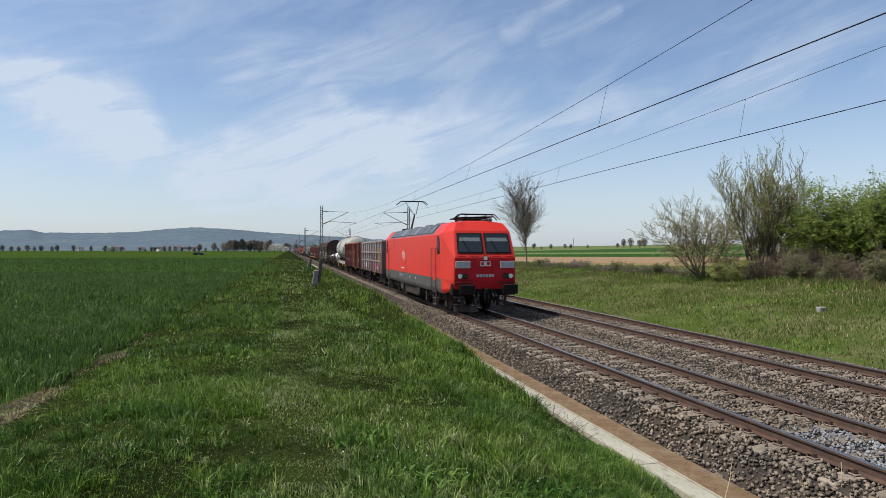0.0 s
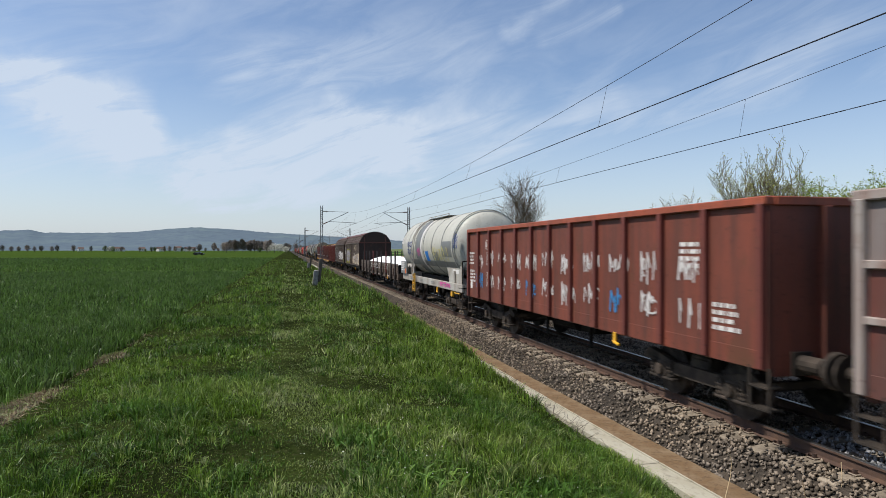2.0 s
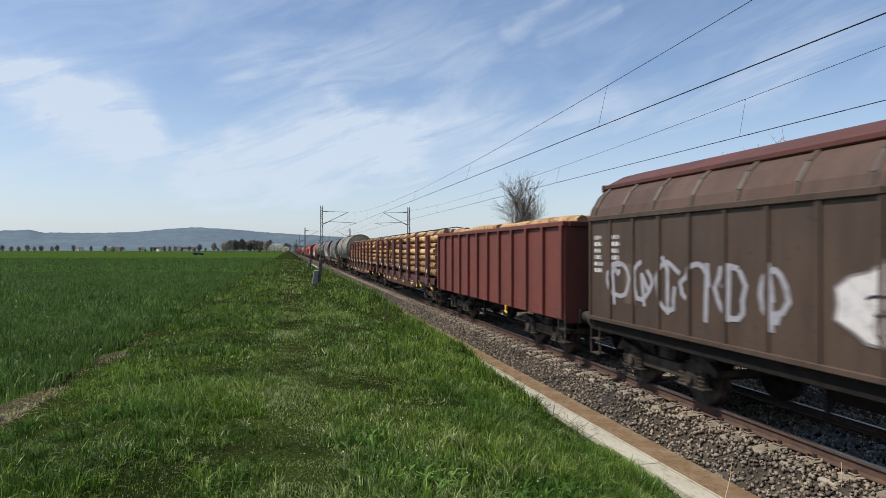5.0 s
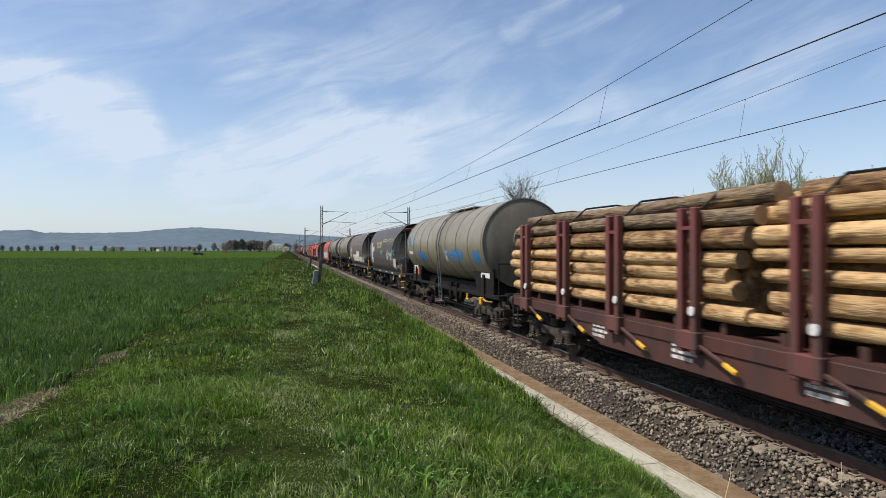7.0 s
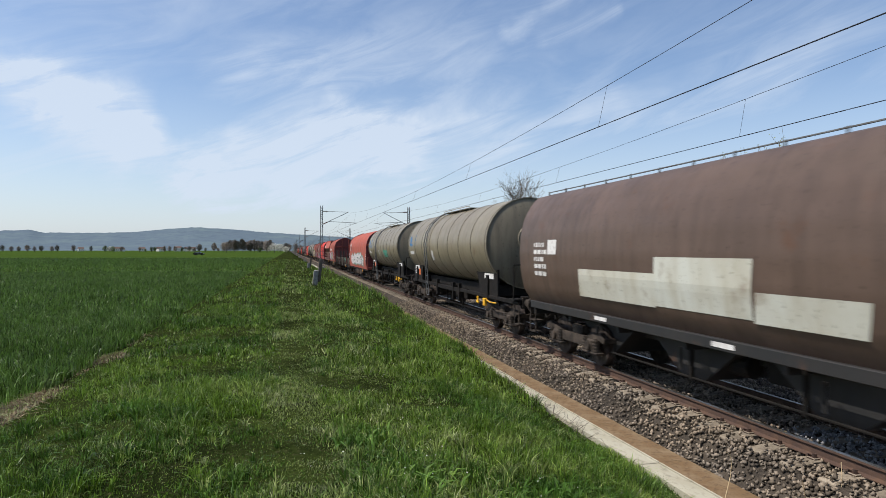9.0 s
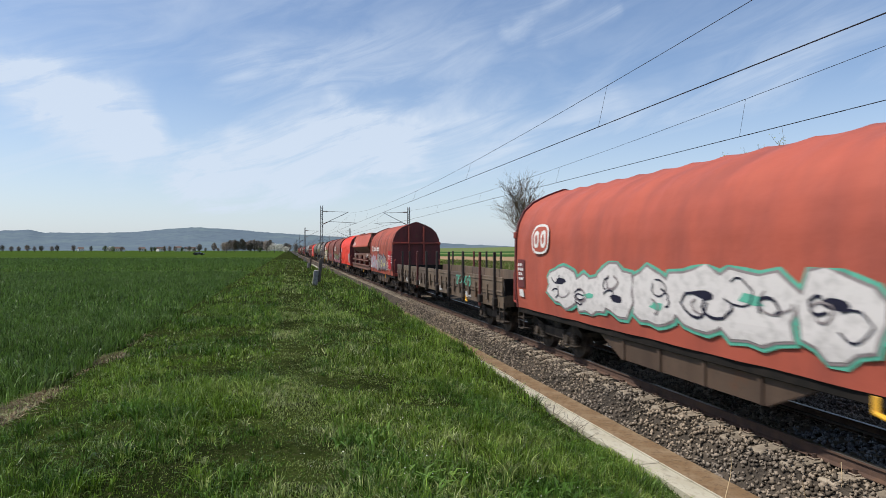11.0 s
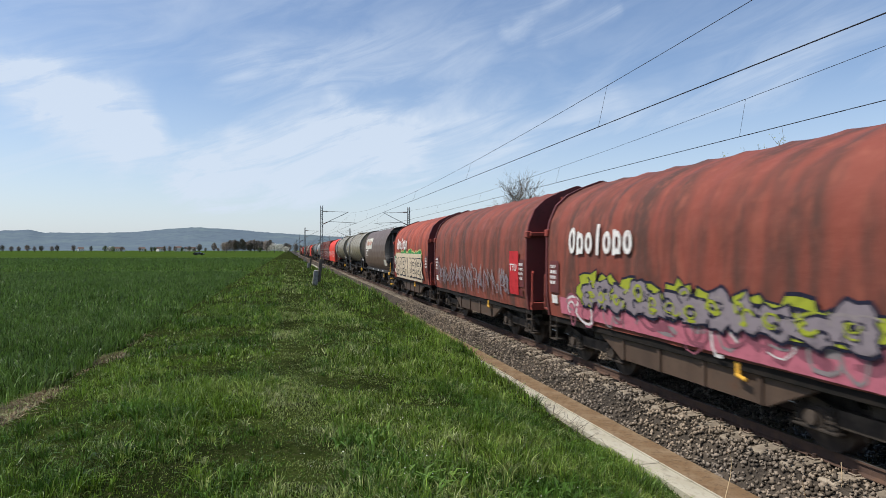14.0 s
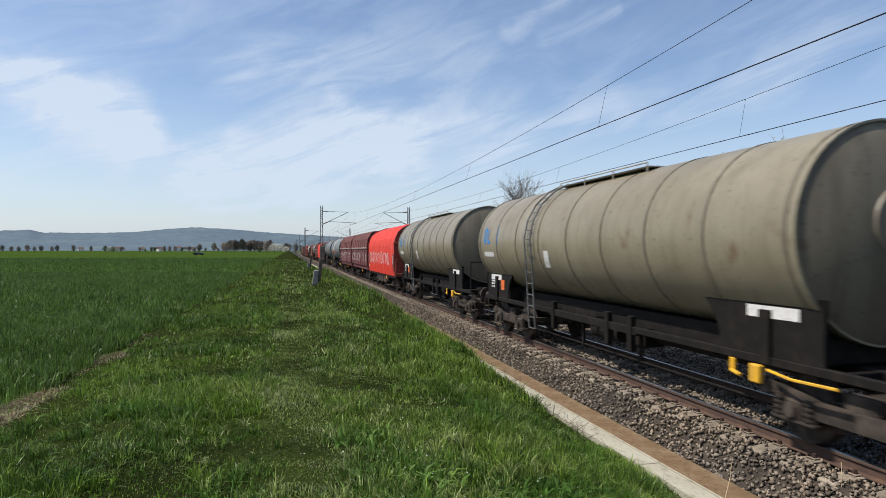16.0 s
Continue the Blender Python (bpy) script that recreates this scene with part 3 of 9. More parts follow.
M["cream"] = worn("cream patch paint", (0.55, 0.55, 0.48), (0.40, 0.36, 0.27))
# van end walls: brown paint darkened to hold the ends' shade
M["van_end"] = worn("shade-dark van end", (0.024, 0.016, 0.013), (0.045, 0.022, 0.016), 0.6)
M["van_brown"] = worn("dark brown van paint", (0.080, 0.053, 0.037), (0.046, 0.030, 0.022), 0.55)
M["van_roof"] = worn("dusty brown van roof", (0.092, 0.056, 0.038), (0.052, 0.030, 0.022), 0.6)
M["gutter"] = worn("dark red gutter", (0.115, 0.036, 0.026), (0.06, 0.030, 0.024))
M["flat_brown"] = worn("brown dropside paint", (0.105, 0.070, 0.05), (0.065, 0.05, 0.04))
M["flat_tan"] = worn("tan dropside paint", (0.150, 0.108, 0.072), (0.070, 0.050, 0.036), amount=(0.42, 0.66))
M["plank"] = material("grey wagon planks", (0.12, 0.105, 0.09), 0.9, grain=[((2, 20, 2), 4, (0.07, 0.06, 0.05), 0.4, 0.7)])
M["stake_red"] = worn("red-brown stake paint", (0.15, 0.035, 0.03), (0.06, 0.03, 0.026))
M["log_frame"] = worn("dull red-brown frame", (0.082, 0.032, 0.025), (0.042, 0.027, 0.022))
M["stanchion_red"] = worn("chipped red stanchion paint", (0.165, 0.045, 0.040), (0.075, 0.042, 0.034), amount=(0.42, 0.66))
M["white_sheet"] = material("white load sheet", (0.86, 0.86, 0.85), 0.6, grain=[(1.5, 4, (0.78, 0.78, 0.78), 0.5, 0.8)], bump=(2.0, 0.5, 0.06))
M["log_bark"] = material("peeled pine log", (0.50, 0.325, 0.16), 0.8, grain=[((9, 26, 9), 5, (0.30, 0.17, 0.075), 0.46, 0.62), ((5, 16, 5), 5, (0.15, 0.08, 0.04), 0.55, 0.66)], bump=(34, 0.9, 0.03), rand=0.22)
M["log_bark_dark"] = material("barked pine log", (0.27, 0.155, 0.075), 0.9, grain=[((9, 30, 9), 5, (0.12, 0.066, 0.036), 0.42, 0.58), ((5, 14, 5), 4, (0.42, 0.27, 0.13), 0.53, 0.66)], bump=(34, 1.0, 0.04), rand=0.25)
M["log_bark_grey"] = material("grey-brown barked log", (0.19, 0.135, 0.085), 0.9, grain=[((9, 22, 9), 5, (0.085, 0.060, 0.040), 0.42, 0.60), ((5, 10, 5), 5, (0.34, 0.21, 0.10), 0.55, 0.64)], bump=(30, 1.0, 0.05), rand=0.25)
M["log_end"] = material("sawn log end", (0.36, 0.24, 0.125), 0.85, grain=[(9, 4, (0.20, 0.125, 0.066), 0.42, 0.66)], rand=0.3)
M["strap"] = material("lashing strap", (0.03, 0.028, 0.026), 0.7)
M["tarp_red"] = material("faded red tarpaulin", (0.30, 0.066, 0.040), 0.62, grain=[((0.3, 1.7, 0.28), 4, (0.13, 0.045, 0.034), 0.42, 0.62), ((5, 5, 1.5), 5, (0.40, 0.10, 0.06), 0.52, 0.75)], bump=(2.5, 0.45, 0.06))
M["tarp_salmon"] = material("salmon-red tarpaulin", (0.36, 0.085, 0.055), 0.6, grain=[((0.6, 1.4, 0.5), 4, (0.27, 0.07, 0.05), 0.42, 0.68)], bump=(2.0, 0.4, 0.06))
M["tarp_new"] = material("bright red tarpaulin", (0.60, 0.040, 0.020), 0.55, grain=[((0.7, 1.2, 0.6), 4, (0.52, 0.042, 0.026), 0.42, 0.68)], bump=(1.6, 0.6, 0.10))
M["tarp_brown"] = material("grimy brown-red tarpaulin", (0.20, 0.055, 0.038), 0.62, grain=[((0.3, 1.7, 0.28), 4, (0.082, 0.040, 0.031), 0.40, 0.60), ((5, 5, 1.5), 5, (0.24, 0.075, 0.05), 0.52, 0.75)], bump=(2.5, 0.45, 0.06))
M["end_red"] = worn("dark red end wall", (0.14, 0.028, 0.028), (0.07, 0.025, 0.024))
M["frame_red"] = worn("red frame paint", (0.32, 0.05, 0.035), (0.12, 0.045, 0.035))
M["cargo_red"] = worn("orange-red hopper paint", (0.42, 0.075, 0.038), (0.26, 0.06, 0.038))
M["cargo_brown"] = worn("brown hopper paint with underside shade", (0.17, 0.072, 0.045), (0.09, 0.045, 0.035))
M["stake_dark"] = worn("dark stake steel", (0.050, 0.036, 0.030), (0.03, 0.024, 0.02))
M["rust_orange"] = worn("faded orange-red sign paint", (0.42, 0.10, 0.045), (0.34, 0.16, 0.09))
M["orange"] = worn("orange placard", (0.75, 0.16, 0.03), (0.5, 0.12, 0.04))
for key, c in dict(cyan=(0.05, 0.42, 0.50), pink=(0.62, 0.07, 0.32), silver=(0.30, 0.29, 0.31), wine=(0.10, 0.02, 0.05), lime=(0.48, 0.52, 0.03), ink=(0.015, 0.015, 0.03), navy=(0.04, 0.06, 0.17), blue=(0.05, 0.20, 0.42), beige=(0.52, 0.43, 0.31), leaf=(0.03, 0.22, 0.06), rose=(0.42, 0.13, 0.17), ash=(0.22, 0.19, 0.19), pale=(0.55, 0.52, 0.50), mint=(0.10, 0.36, 0.26), sign_red=(0.40, 0.025, 0.03), straw=(0.50, 0.45, 0.18), sign_blue=(0.03, 0.17, 0.48), rose_dark=(0.22, 0.075, 0.10), lime_dull=(0.27, 0.30, 0.03), mauve=(0.20, 0.17, 0.185)).items():
    M[key] = material(key + " spray paint", c, 0.7, grain=[(7, 5, tuple(0.62 * v for v in c), 0.48, 0.8)])


# ---- train: common parts ----
def flat(hw):
    return lambda z: hw


def curve_of(points):
    """Half width over height, from (half width, z) rows."""
    zs, ws = [p[1] for p in points], [p[0] for p in points]
    return lambda z: float(np.interp(z, zs, ws))


def decal(bm, outline, surf, off, mat=0, step=0.12):
    """A thin painted shape, an outline of (y, z), laid on the side that faces the field."""
    vs = [bm.verts.new((0, y, z)) for y, z in outline]
    try:
        f = bm.faces.new(vs)
    except ValueError:
        return
    f.material_index = mat
    zs = [z for _, z in outline]
    z0, z1 = min(zs), max(zs)
    geom = [f] + list(f.edges) + vs
    if step and z1 - z0 > step:
        fresh_verts = set(vs)
        k = math.ceil(z0 / step) * step
        while k < z1:
            fs = {g for v in fresh_verts if v.is_valid for g in v.link_faces}
            es = {e for g in fs for e in g.edges}
            r = bmesh.ops.bisect_plane(bm, geom=list(fs) + list(es) + [v for v in fresh_verts if v.is_valid], dist=1e-5, plane_co=(0, 0, k), plane_no=(0, 0, 1))
            fresh_verts |= {g for g in r["geom"] if isinstance(g, bmesh.types.BMVert)}
            k += step
        vs = [v for v in fresh_verts if v.is_valid]
    for v in vs:
        v.co.x = -surf(v.co.z) - off


def panel(parent, name, y, z, w, h, surf, mat, off=0.004, label="", step=0.12, lean=0.0):
    bm = bmesh.new()
    decal(bm, [(y + w / 2 + lean, z - h / 2), (y - w / 2 + lean, z - h / 2), (y - w / 2 - lean, z + h / 2), (y + w / 2 - lean, z + h / 2)], surf, off, step=step)
    return part(name, bm, M[mat], parent, label)


def bars(parent, y, z, w, h, surf, rows=3, mat="white_ink", seed=1, off=0.005):
    """Small lettering too fine to read: broken bars in rows. y is the middle, reading towards -y."""
    r = random.Random(seed)
    bm = bmesh.new()
    rh = h / rows
    for i in range(rows):
        zc = z + h / 2 - rh * (i + 0.5)
        at, end = y + w / 2, y - w / 2 * r.uniform(0.4, 1.0)
        while at > end:
            k = min(r.uniform(0.06, 0.3) * max(w, 0.3), at - end)
            decal(bm, [(at, zc - rh * 0.3), (at - k, zc - rh * 0.3), (at - k, zc + rh * 0.3), (at, zc + rh * 0.3)], surf, off, step=0.3)
            at -= k + 0.1 * rh + 0.03
    return part("lettering", bm, M[mat], parent)


def words(parent, text, y, z, size, surf, mat, off=0.006, wide=1.0, lean=0.0, fat=0.018):
    """Readable writing; y is where it begins, reading towards -y."""
    cu = bpy.data.curves.new("words", "FONT")
    cu.body, cu.size, cu.offset, cu.resolution_u = text, 1.0, fat, 2
    ob = bpy.data.objects.new("words", cu)
    me = bpy.data.meshes.new_from_object(ob)
    bpy.data.objects.remove(ob)
    bm = bmesh.new()
    bm.from_mesh(me)
    bpy.data.meshes.remove(me)
    for v in bm.verts:
        x0, y0 = v.co.x, v.co.y
        v.co = Vector((0, y - (x0 + y0 * lean) * size * wide, z + y0 * size))
    lo, hi = min(v.co.z for v in bm.verts), max(v.co.z for v in bm.verts)
    k = lo + 0.12
    while k < hi:
        bmesh.ops.bisect_plane(bm, geom=bm.verts[:] + bm.edges[:] + bm.faces[:], dist=1e-5, plane_co=(0, 0, k), plane_no=(0, 0, 1))
        k += 0.12
    for v in bm.verts:
        v.co.x = -surf(v.co.z) - off
    return part("lettering", bm, M[mat], parent)


def blob(r, y, z, w, h, n=14, square=0.5, jag=0.1):
    out = []
    for i in range(n):
        a = 2 * math.pi * i / n
        c, s = math.cos(a), math.sin(a)
        k = (abs(c) ** 3 + abs(s) ** 3) ** (-1 / 3) * square + (1 - square)
        k *= 1 + r.uniform(-jag, jag)
        out.append((y - c * k * w / 2, z + s * k * h / 2))
    return out


def ribbon(bm, pts, th, surf, off, mat=0):
    """A painted line of even width through (y, z) points."""
    for a, b in zip(pts, pts[1:]):
        d = Vector((b[0] - a[0], b[1] - a[1]))
        if d.length < 1e-3:
            continue
        n = Vector((-d.y, d.x)).normalized() * th / 2
        d = d.normalized() * th * 0.25
        decal(bm, [(a[0] + n.x - d.x, a[1] + n.y - d.y), (b[0] + n.x + d.x, b[1] + n.y + d.y), (b[0] - n.x + d.x, b[1] - n.y + d.y), (a[0] - n.x - d.x, a[1] - n.y - d.y)], surf, off, mat, 0.3)


def loop(r, y, z, w, h, turns=1.1, n=12):
    """A wavering loop or hook of spray paint about (y, z)."""
    a0, k = r.uniform(0, 6.28), r.choice((-1, 1))
    return [(y + w / 2 * math.cos(a0 + k * turns * 6.28 * i / n) * (1 - 0.35 * i / n) + r.uniform(-0.06, 0.06) * w, z + h / 2 * math.sin(a0 + k * turns * 6.28 * i / n) * (0.75 + 0.25 * i / n)) for i in range(n + 1)]


def graffiti(parent, seed, y0, y1, z0, z1, count, surf, fill, line, glow="", inner="", jag=0.16, lift0=0.0):
    """A spray-painted piece: ragged swelling colour fields with outlines, hooks and flecks over them. It runs from y0 down to y1."""
    r = random.Random(seed)
    bm = bmesh.new()
    step = (y1 - y0) / count
    hi = z1 - z0
    tall = []
    for i in range(count):
        yc = y0 + step * (i + 0.5) + r.uniform(-0.1, 0.1) * abs(step)
        h, w = hi * r.uniform(0.62, 1.0), abs(step) * r.uniform(0.95, 1.35)
        zc = z0 + h / 2 + r.uniform(0.0, 0.12) * hi
        ring = blob(r, 0, 0, w, h, 18, 0.45, jag)
        put = lambda k: [(yc + y * (1 + k / w), min(max(zc + z * (1 + k / h), z0 - 0.06), z1 + 0.12)) for y, z in ring]
        lift = lift0 + 0.0004 * i
        if glow:
            decal(bm, put(0.20), surf, 0.004 + lift, 2)
        decal(bm, put(0.09), surf, 0.010 + lift, 1)
        decal(bm, put(0.0), surf, 0.016 + lift, 0)
        tall.append((yc, zc, w, h))
    for k, (yc, zc, w, h) in enumerate(tall):
        for q in range(3):
            y, z = yc + r.uniform(-0.25, 0.25) * w, zc + r.uniform(-0.22, 0.22) * h
            s = r.uniform(0.25, 0.5)
            ribbon(bm, loop(r, y, z, w * s, h * s, r.uniform(0.4, 0.9), 9), r.uniform(0.02, 0.05), surf, lift0 + 0.024 + 0.0003 * (3 * k + q), 3 if q else 1)
        c = blob(r, yc + r.uniform(-0.2, 0.2) * w, zc + r.uniform(-0.3, 0.3) * h, w * 0.3, h * 0.16, 9, 0.3, 0.3)
        decal(bm, c, surf, lift0 + 0.021 + 0.0003 * k, 2 if k % 2 else 3)
    mats = [M[fill], M[line], M[glow or line], M[inner or line]]
    return part("graffiti", bm, mats, parent, "spray-painted graffiti piece")


def scrawl(parent, seed, y0, y1, z0, z1, count, surf, mat, th=0.05, off=0.006):
    """Thin tags: looping hooks of spray paint one after another."""
    r = random.Random(seed)
    bm = bmesh.new()
    step = (y1 - y0) / count
    hi = z1 - z0
    for i in range(count):
        yc = y0 + step * (i + 0.5)
        w = abs(step) * r.uniform(0.7, 1.2)
        ribbon(bm, loop(r, yc, (z0 + z1) / 2, w, hi * r.uniform(0.7, 1.0), r.uniform(0.5, 1.2)), th * 0.7, surf, off + 0.0004 * i)
        if hi > 0.15:
            y2 = yc + r.uniform(-0.3, 0.3) * w
            ribbon(bm, [(y2, z0 + r.uniform(0, 0.2) * hi), (y2 + r.uniform(-0.1, 0.1), z0 + hi * r.uniform(0.6, 1.0)), (y2 + r.uniform(-0.3, 0.3) * w, z0 + hi * r.uniform(0.3, 1.0))], th * 0.8, surf, off + 0.0002)
    return part("graffiti", bm, M[mat], parent)


def tag(parent, seed, y0, y1, z0, z1, count, surf, mat, th=0.04, off=0.006):
    """A hand-drawn tag: angular strokes and hooks, one cluster after another."""
    r = random.Random(seed)
    bm = bmesh.new()
    step = (y1 - y0) / count
    hi = z1 - z0
    for i in range(count):
        ya = y0 + step * (i + 0.1)
        lo, up = z0 + hi * r.uniform(0.0, 0.2), z1 - hi * r.uniform(0.0, 0.25)
        pts = [(ya + step * r.uniform(0.0, 0.2), lo), (ya + step * r.uniform(0.0, 0.35), up), (ya + step * r.uniform(0.35, 0.75), lo + (up - lo) * r.uniform(0.3, 0.6)), (ya + step * r.uniform(0.5, 0.95), up - hi * r.uniform(0, 0.2)), (ya + step * r.uniform(0.75, 1.1), lo + hi * r.uniform(-0.1, 0.2))]
        ribbon(bm, pts[:r.choice((3, 4, 5))], th * r.uniform(0.7, 1.2), surf, off + 0.0005 * i)
        if r.random() < 0.45:
            ribbon(bm, loop(r, ya + step * 0.6, (lo + up) / 2, abs(step) * 0.6, hi * r.uniform(0.35, 0.7), r.uniform(0.5, 0.9), 9), th * 0.8, surf, off + 0.0005 * i + 0.0003)
    return part("graffiti", bm, M[mat], parent)


def mural(parent, seed, y0, y1, z0, z1, surf, paints=("beige", "flat_tan", "wine", "pale", "ash"), lift=0.0):
    """A washed-out painted band, ragged at its top, crowded with thin lines."""
    r = random.Random(seed)
    bm = bmesh.new()
    n, out = 22, []
    for i in range(n + 1):
        t = i / n
        out.append((y0 + (y1 - y0) * t, z1 - (0.28 * (1 - t) + 0.12 * r.random()) * (z1 - z0)))
    for i in range(n):
        p, q = out[i], out[i + 1]
        decal(bm, [(p[0], z0 + 0.1 * (1 - i / n)), (q[0], z0 + 0.1 * (1 - i / n)), q, p], surf, 0.005 + lift + 0.0001 * (i % 2), 0)
    for k in range(34):
        y, z = r.uniform(y1 + 0.2, y0 - 0.2), r.uniform(z0 + 0.2, z1 - 0.25)
        ribbon(bm, loop(r, y, z, r.uniform(0.3, 0.9), r.uniform(0.25, 0.8), r.uniform(0.3, 1.0), 9), r.uniform(0.02, 0.06), surf, 0.008 + lift + 0.0002 * k, 1 + k % 4)
    for k in range(14):
        c = blob(r, r.uniform(y1 + 0.3, y0 - 0.3), r.uniform(z0 + 0.2, z1 - 0.3), r.uniform(0.2, 0.5), r.uniform(0.12, 0.35), 9, 0.4, 0.3)
        decal(bm, c, surf, 0.0065 + lift + 0.0001 * k, (1, 4, 3)[k % 3])
    return part("graffiti", bm, [M[k] for k in paints], parent, "faded spray-painted piece")


def badge(parent, y, z, size, surf, ink="white_ink", ground_mat="sign_red", off=0.004):
    """A railway's emblem as plain shapes: a rounded frame with two strokes in it."""
    bm = bmesh.new()
    r = random.Random(0)
    w, h = size * 1.42, size
    decal(bm, blob(r, y, z, w, h, 20, 1.0, 0), surf, off, 0)
    decal(bm, blob(r, y, z, w * 0.88, h * 0.84, 20, 1.0, 0), surf, off + 0.004, 1)
    for k in (-0.2, 0.2):
        decal(bm, blob(r, y + k * w, z, w * 0.30, h * 0.58, 16, 0.8, 0), surf, off + 0.008, 0)
        decal(bm, blob(r, y + k * w, z, w * 0.12, h * 0.32, 16, 0.8, 0), surf, off + 0.012, 1)
    return part("emblem", bm, [M[ink], M[ground_mat]], parent, "plain railway emblem")


def word_shapes(parent, y, z, w, h, count, surf, mat, off=0.006):
    """A painted company name as plain shapes: rings, uprights and angles side by side."""
    bm = bmesh.new()
    step = w / count
    th = 0.26 * min(step, h)
    for i in range(count):
        c = y - step * (i + 0.42)
        hh = h * (1.0 if i in (0, 3) else 0.78)
        wd = step * 0.56
        if i % 4 in (1, 2) and count > 4 or i % 4 == 0:
            ring = [(c + wd / 2 * math.cos(k * math.pi / 8), z + hh / 2 + (hh - th) / 2 * math.sin(k * math.pi / 8)) for k in range(17)]
            ribbon(bm, ring, th, surf, off)
        if i % 4 == 3:
            ribbon(bm, [(c, z), (c, z + hh)], th * 1.1, surf, off)
        elif i % 2 == 1:
            ribbon(bm, [(c + wd / 2, z), (c + wd / 2, z + hh)], th, surf, off + 0.001)
            ribbon(bm, [(c + wd / 2, z + th / 2), (c - wd / 2, z + th / 2)], th, surf, off + 0.002)
    return part("lettering", bm, M[mat], parent)


def wheelset_mesh(r=0.46):
    bm = bmesh.new()
    tube(bm, (-1.0, 0, 0), (1.0, 0, 0), 0.085, seg=10)
    for s in (-1, 1):
        tube(bm, (s * 0.70, 0, 0), (s * 0.835, 0, 0), r, seg=28)
        tube(bm, (s * 0.675, 0, 0), (s * 0.70, 0, 0), r + 0.03, seg=28)
        tube(bm, (s * 0.836, 0, 0), (s * 0.87, 0, 0), r * 0.42, r * 0.3, seg=16)
    return finish(bm, "wheelset", M["wheel"])


def bogie_mesh():
    """A two-axle freight bogie: bowed side frames, axle boxes with nested springs, brake gear."""
    bm = bmesh.new()
    for s in (-1, 1):
        x0, x1 = s * 0.98 - 0.06, s * 0.98 + 0.06
        prism(bm, [(-1.5, 0.66), (-1.32, 0.78), (-0.55, 0.62), (0.55, 0.62), (1.32, 0.78), (1.5, 0.66), (1.5, 0.56), (1.2, 0.62), (0.6, 0.40), (-0.6, 0.40), (-1.2, 0.62), (-1.5, 0.56)], x0, x1)
        for a in (-0.9, 0.9):
            box(bm, (s * 0.98 - 0.11, a - 0.14, 0.32), (s * 0.98 + 0.11, a + 0.14, 0.60), 0.03)
            tube(bm, (s * 1.09, a, 0.46), (s * 1.15, a, 0.46), 0.10, seg=12)
            for k in (-0.25, 0.25):
                tube(bm, (s * 1.02, a + k, 0.34), (s * 1.02, a + k, 0.64), 0.075, seg=10)
                for q in range(4):
                    tube(bm, (s * 1.02, a + k, 0.36 + q * 0.07), (s * 1.02, a + k, 0.385 + q * 0.07), 0.092, seg=10)
            box(bm, (s * 1.0 - 0.10, a - 0.36, 0.28), (s * 1.0 + 0.10, a + 0.36, 0.34), 0.02)
        box(bm, (s * 0.88 - 0.05, -0.25, 0.62), (s * 0.88 + 0.1, 0.25, 0.82), 0.02)
        for k in (-0.40, 0.40):
            box(bm, (s * 0.76 - 0.05, k - 0.04, 0.25), (s * 0.76 + 0.05, k + 0.04, 0.65))
    box(bm, (-0.95, -0.22, 0.55), (0.95, 0.22, 0.78), 0.03)
    for k in (-1.42, 1.42):
        box(bm, (-0.95, k - 0.05, 0.56), (0.95, k + 0.05, 0.66))
    return finish(bm, "bogie", M["bogie"])


def buffer_mesh():
    bm = bmesh.new()
    tube(bm, (0, 0.62, 0), (0, 0.22, 0), 0.12, seg=12)
    tube(bm, (0, 0.3, 0), (0, 0.05, 0), 0.085, seg=12)
    box(bm, (-0.16, 0.58, -0.16), (0.16, 0.63, 0.16))
    vs = tube(bm, (0, 0.06, 0), (0, 0.0, 0), 0.245, 0.225, seg=20)
    return finish(bm, "buffer", M["bogie"])


WHEELS, BOGIE, BUFFER = wheelset_mesh(), bogie_mesh(), buffer_mesh()


def coupling_mesh():
    bm = bmesh.new()
    box(bm, (-0.05, 0.1, -0.09), (0.05, 0.65, 0.06), 0.02)
    for s in (-1, 1):
        pipe(bm, [(s * 0.06, 0.3, -0.05), (s * 0.07, 0.2, -0.35), (s * 0.05, 0.35, -0.5)], 0.025)
        pipe(bm, [(s * 0.4, 0.6, -0.1), (s * 0.42, 0.3, -0.35), (s * 0.36, 0.15, -0.25)], 0.022)
    return finish(bm, "coupling", M["black"])


COUPLING = coupling_mesh()


def child(name, me, parent, loc=(0, 0, 0), rz=0.0, label=""):
    o = new(name, me)
    o.parent = parent
    o.location, o.rotation_euler = loc, (0, 0, rz)
    return tagged(o, label)


ROLLING = []                       # the locomotive's wheelsets
TRAIN = []                         # (thing, distance of its middle behind the train's nose)


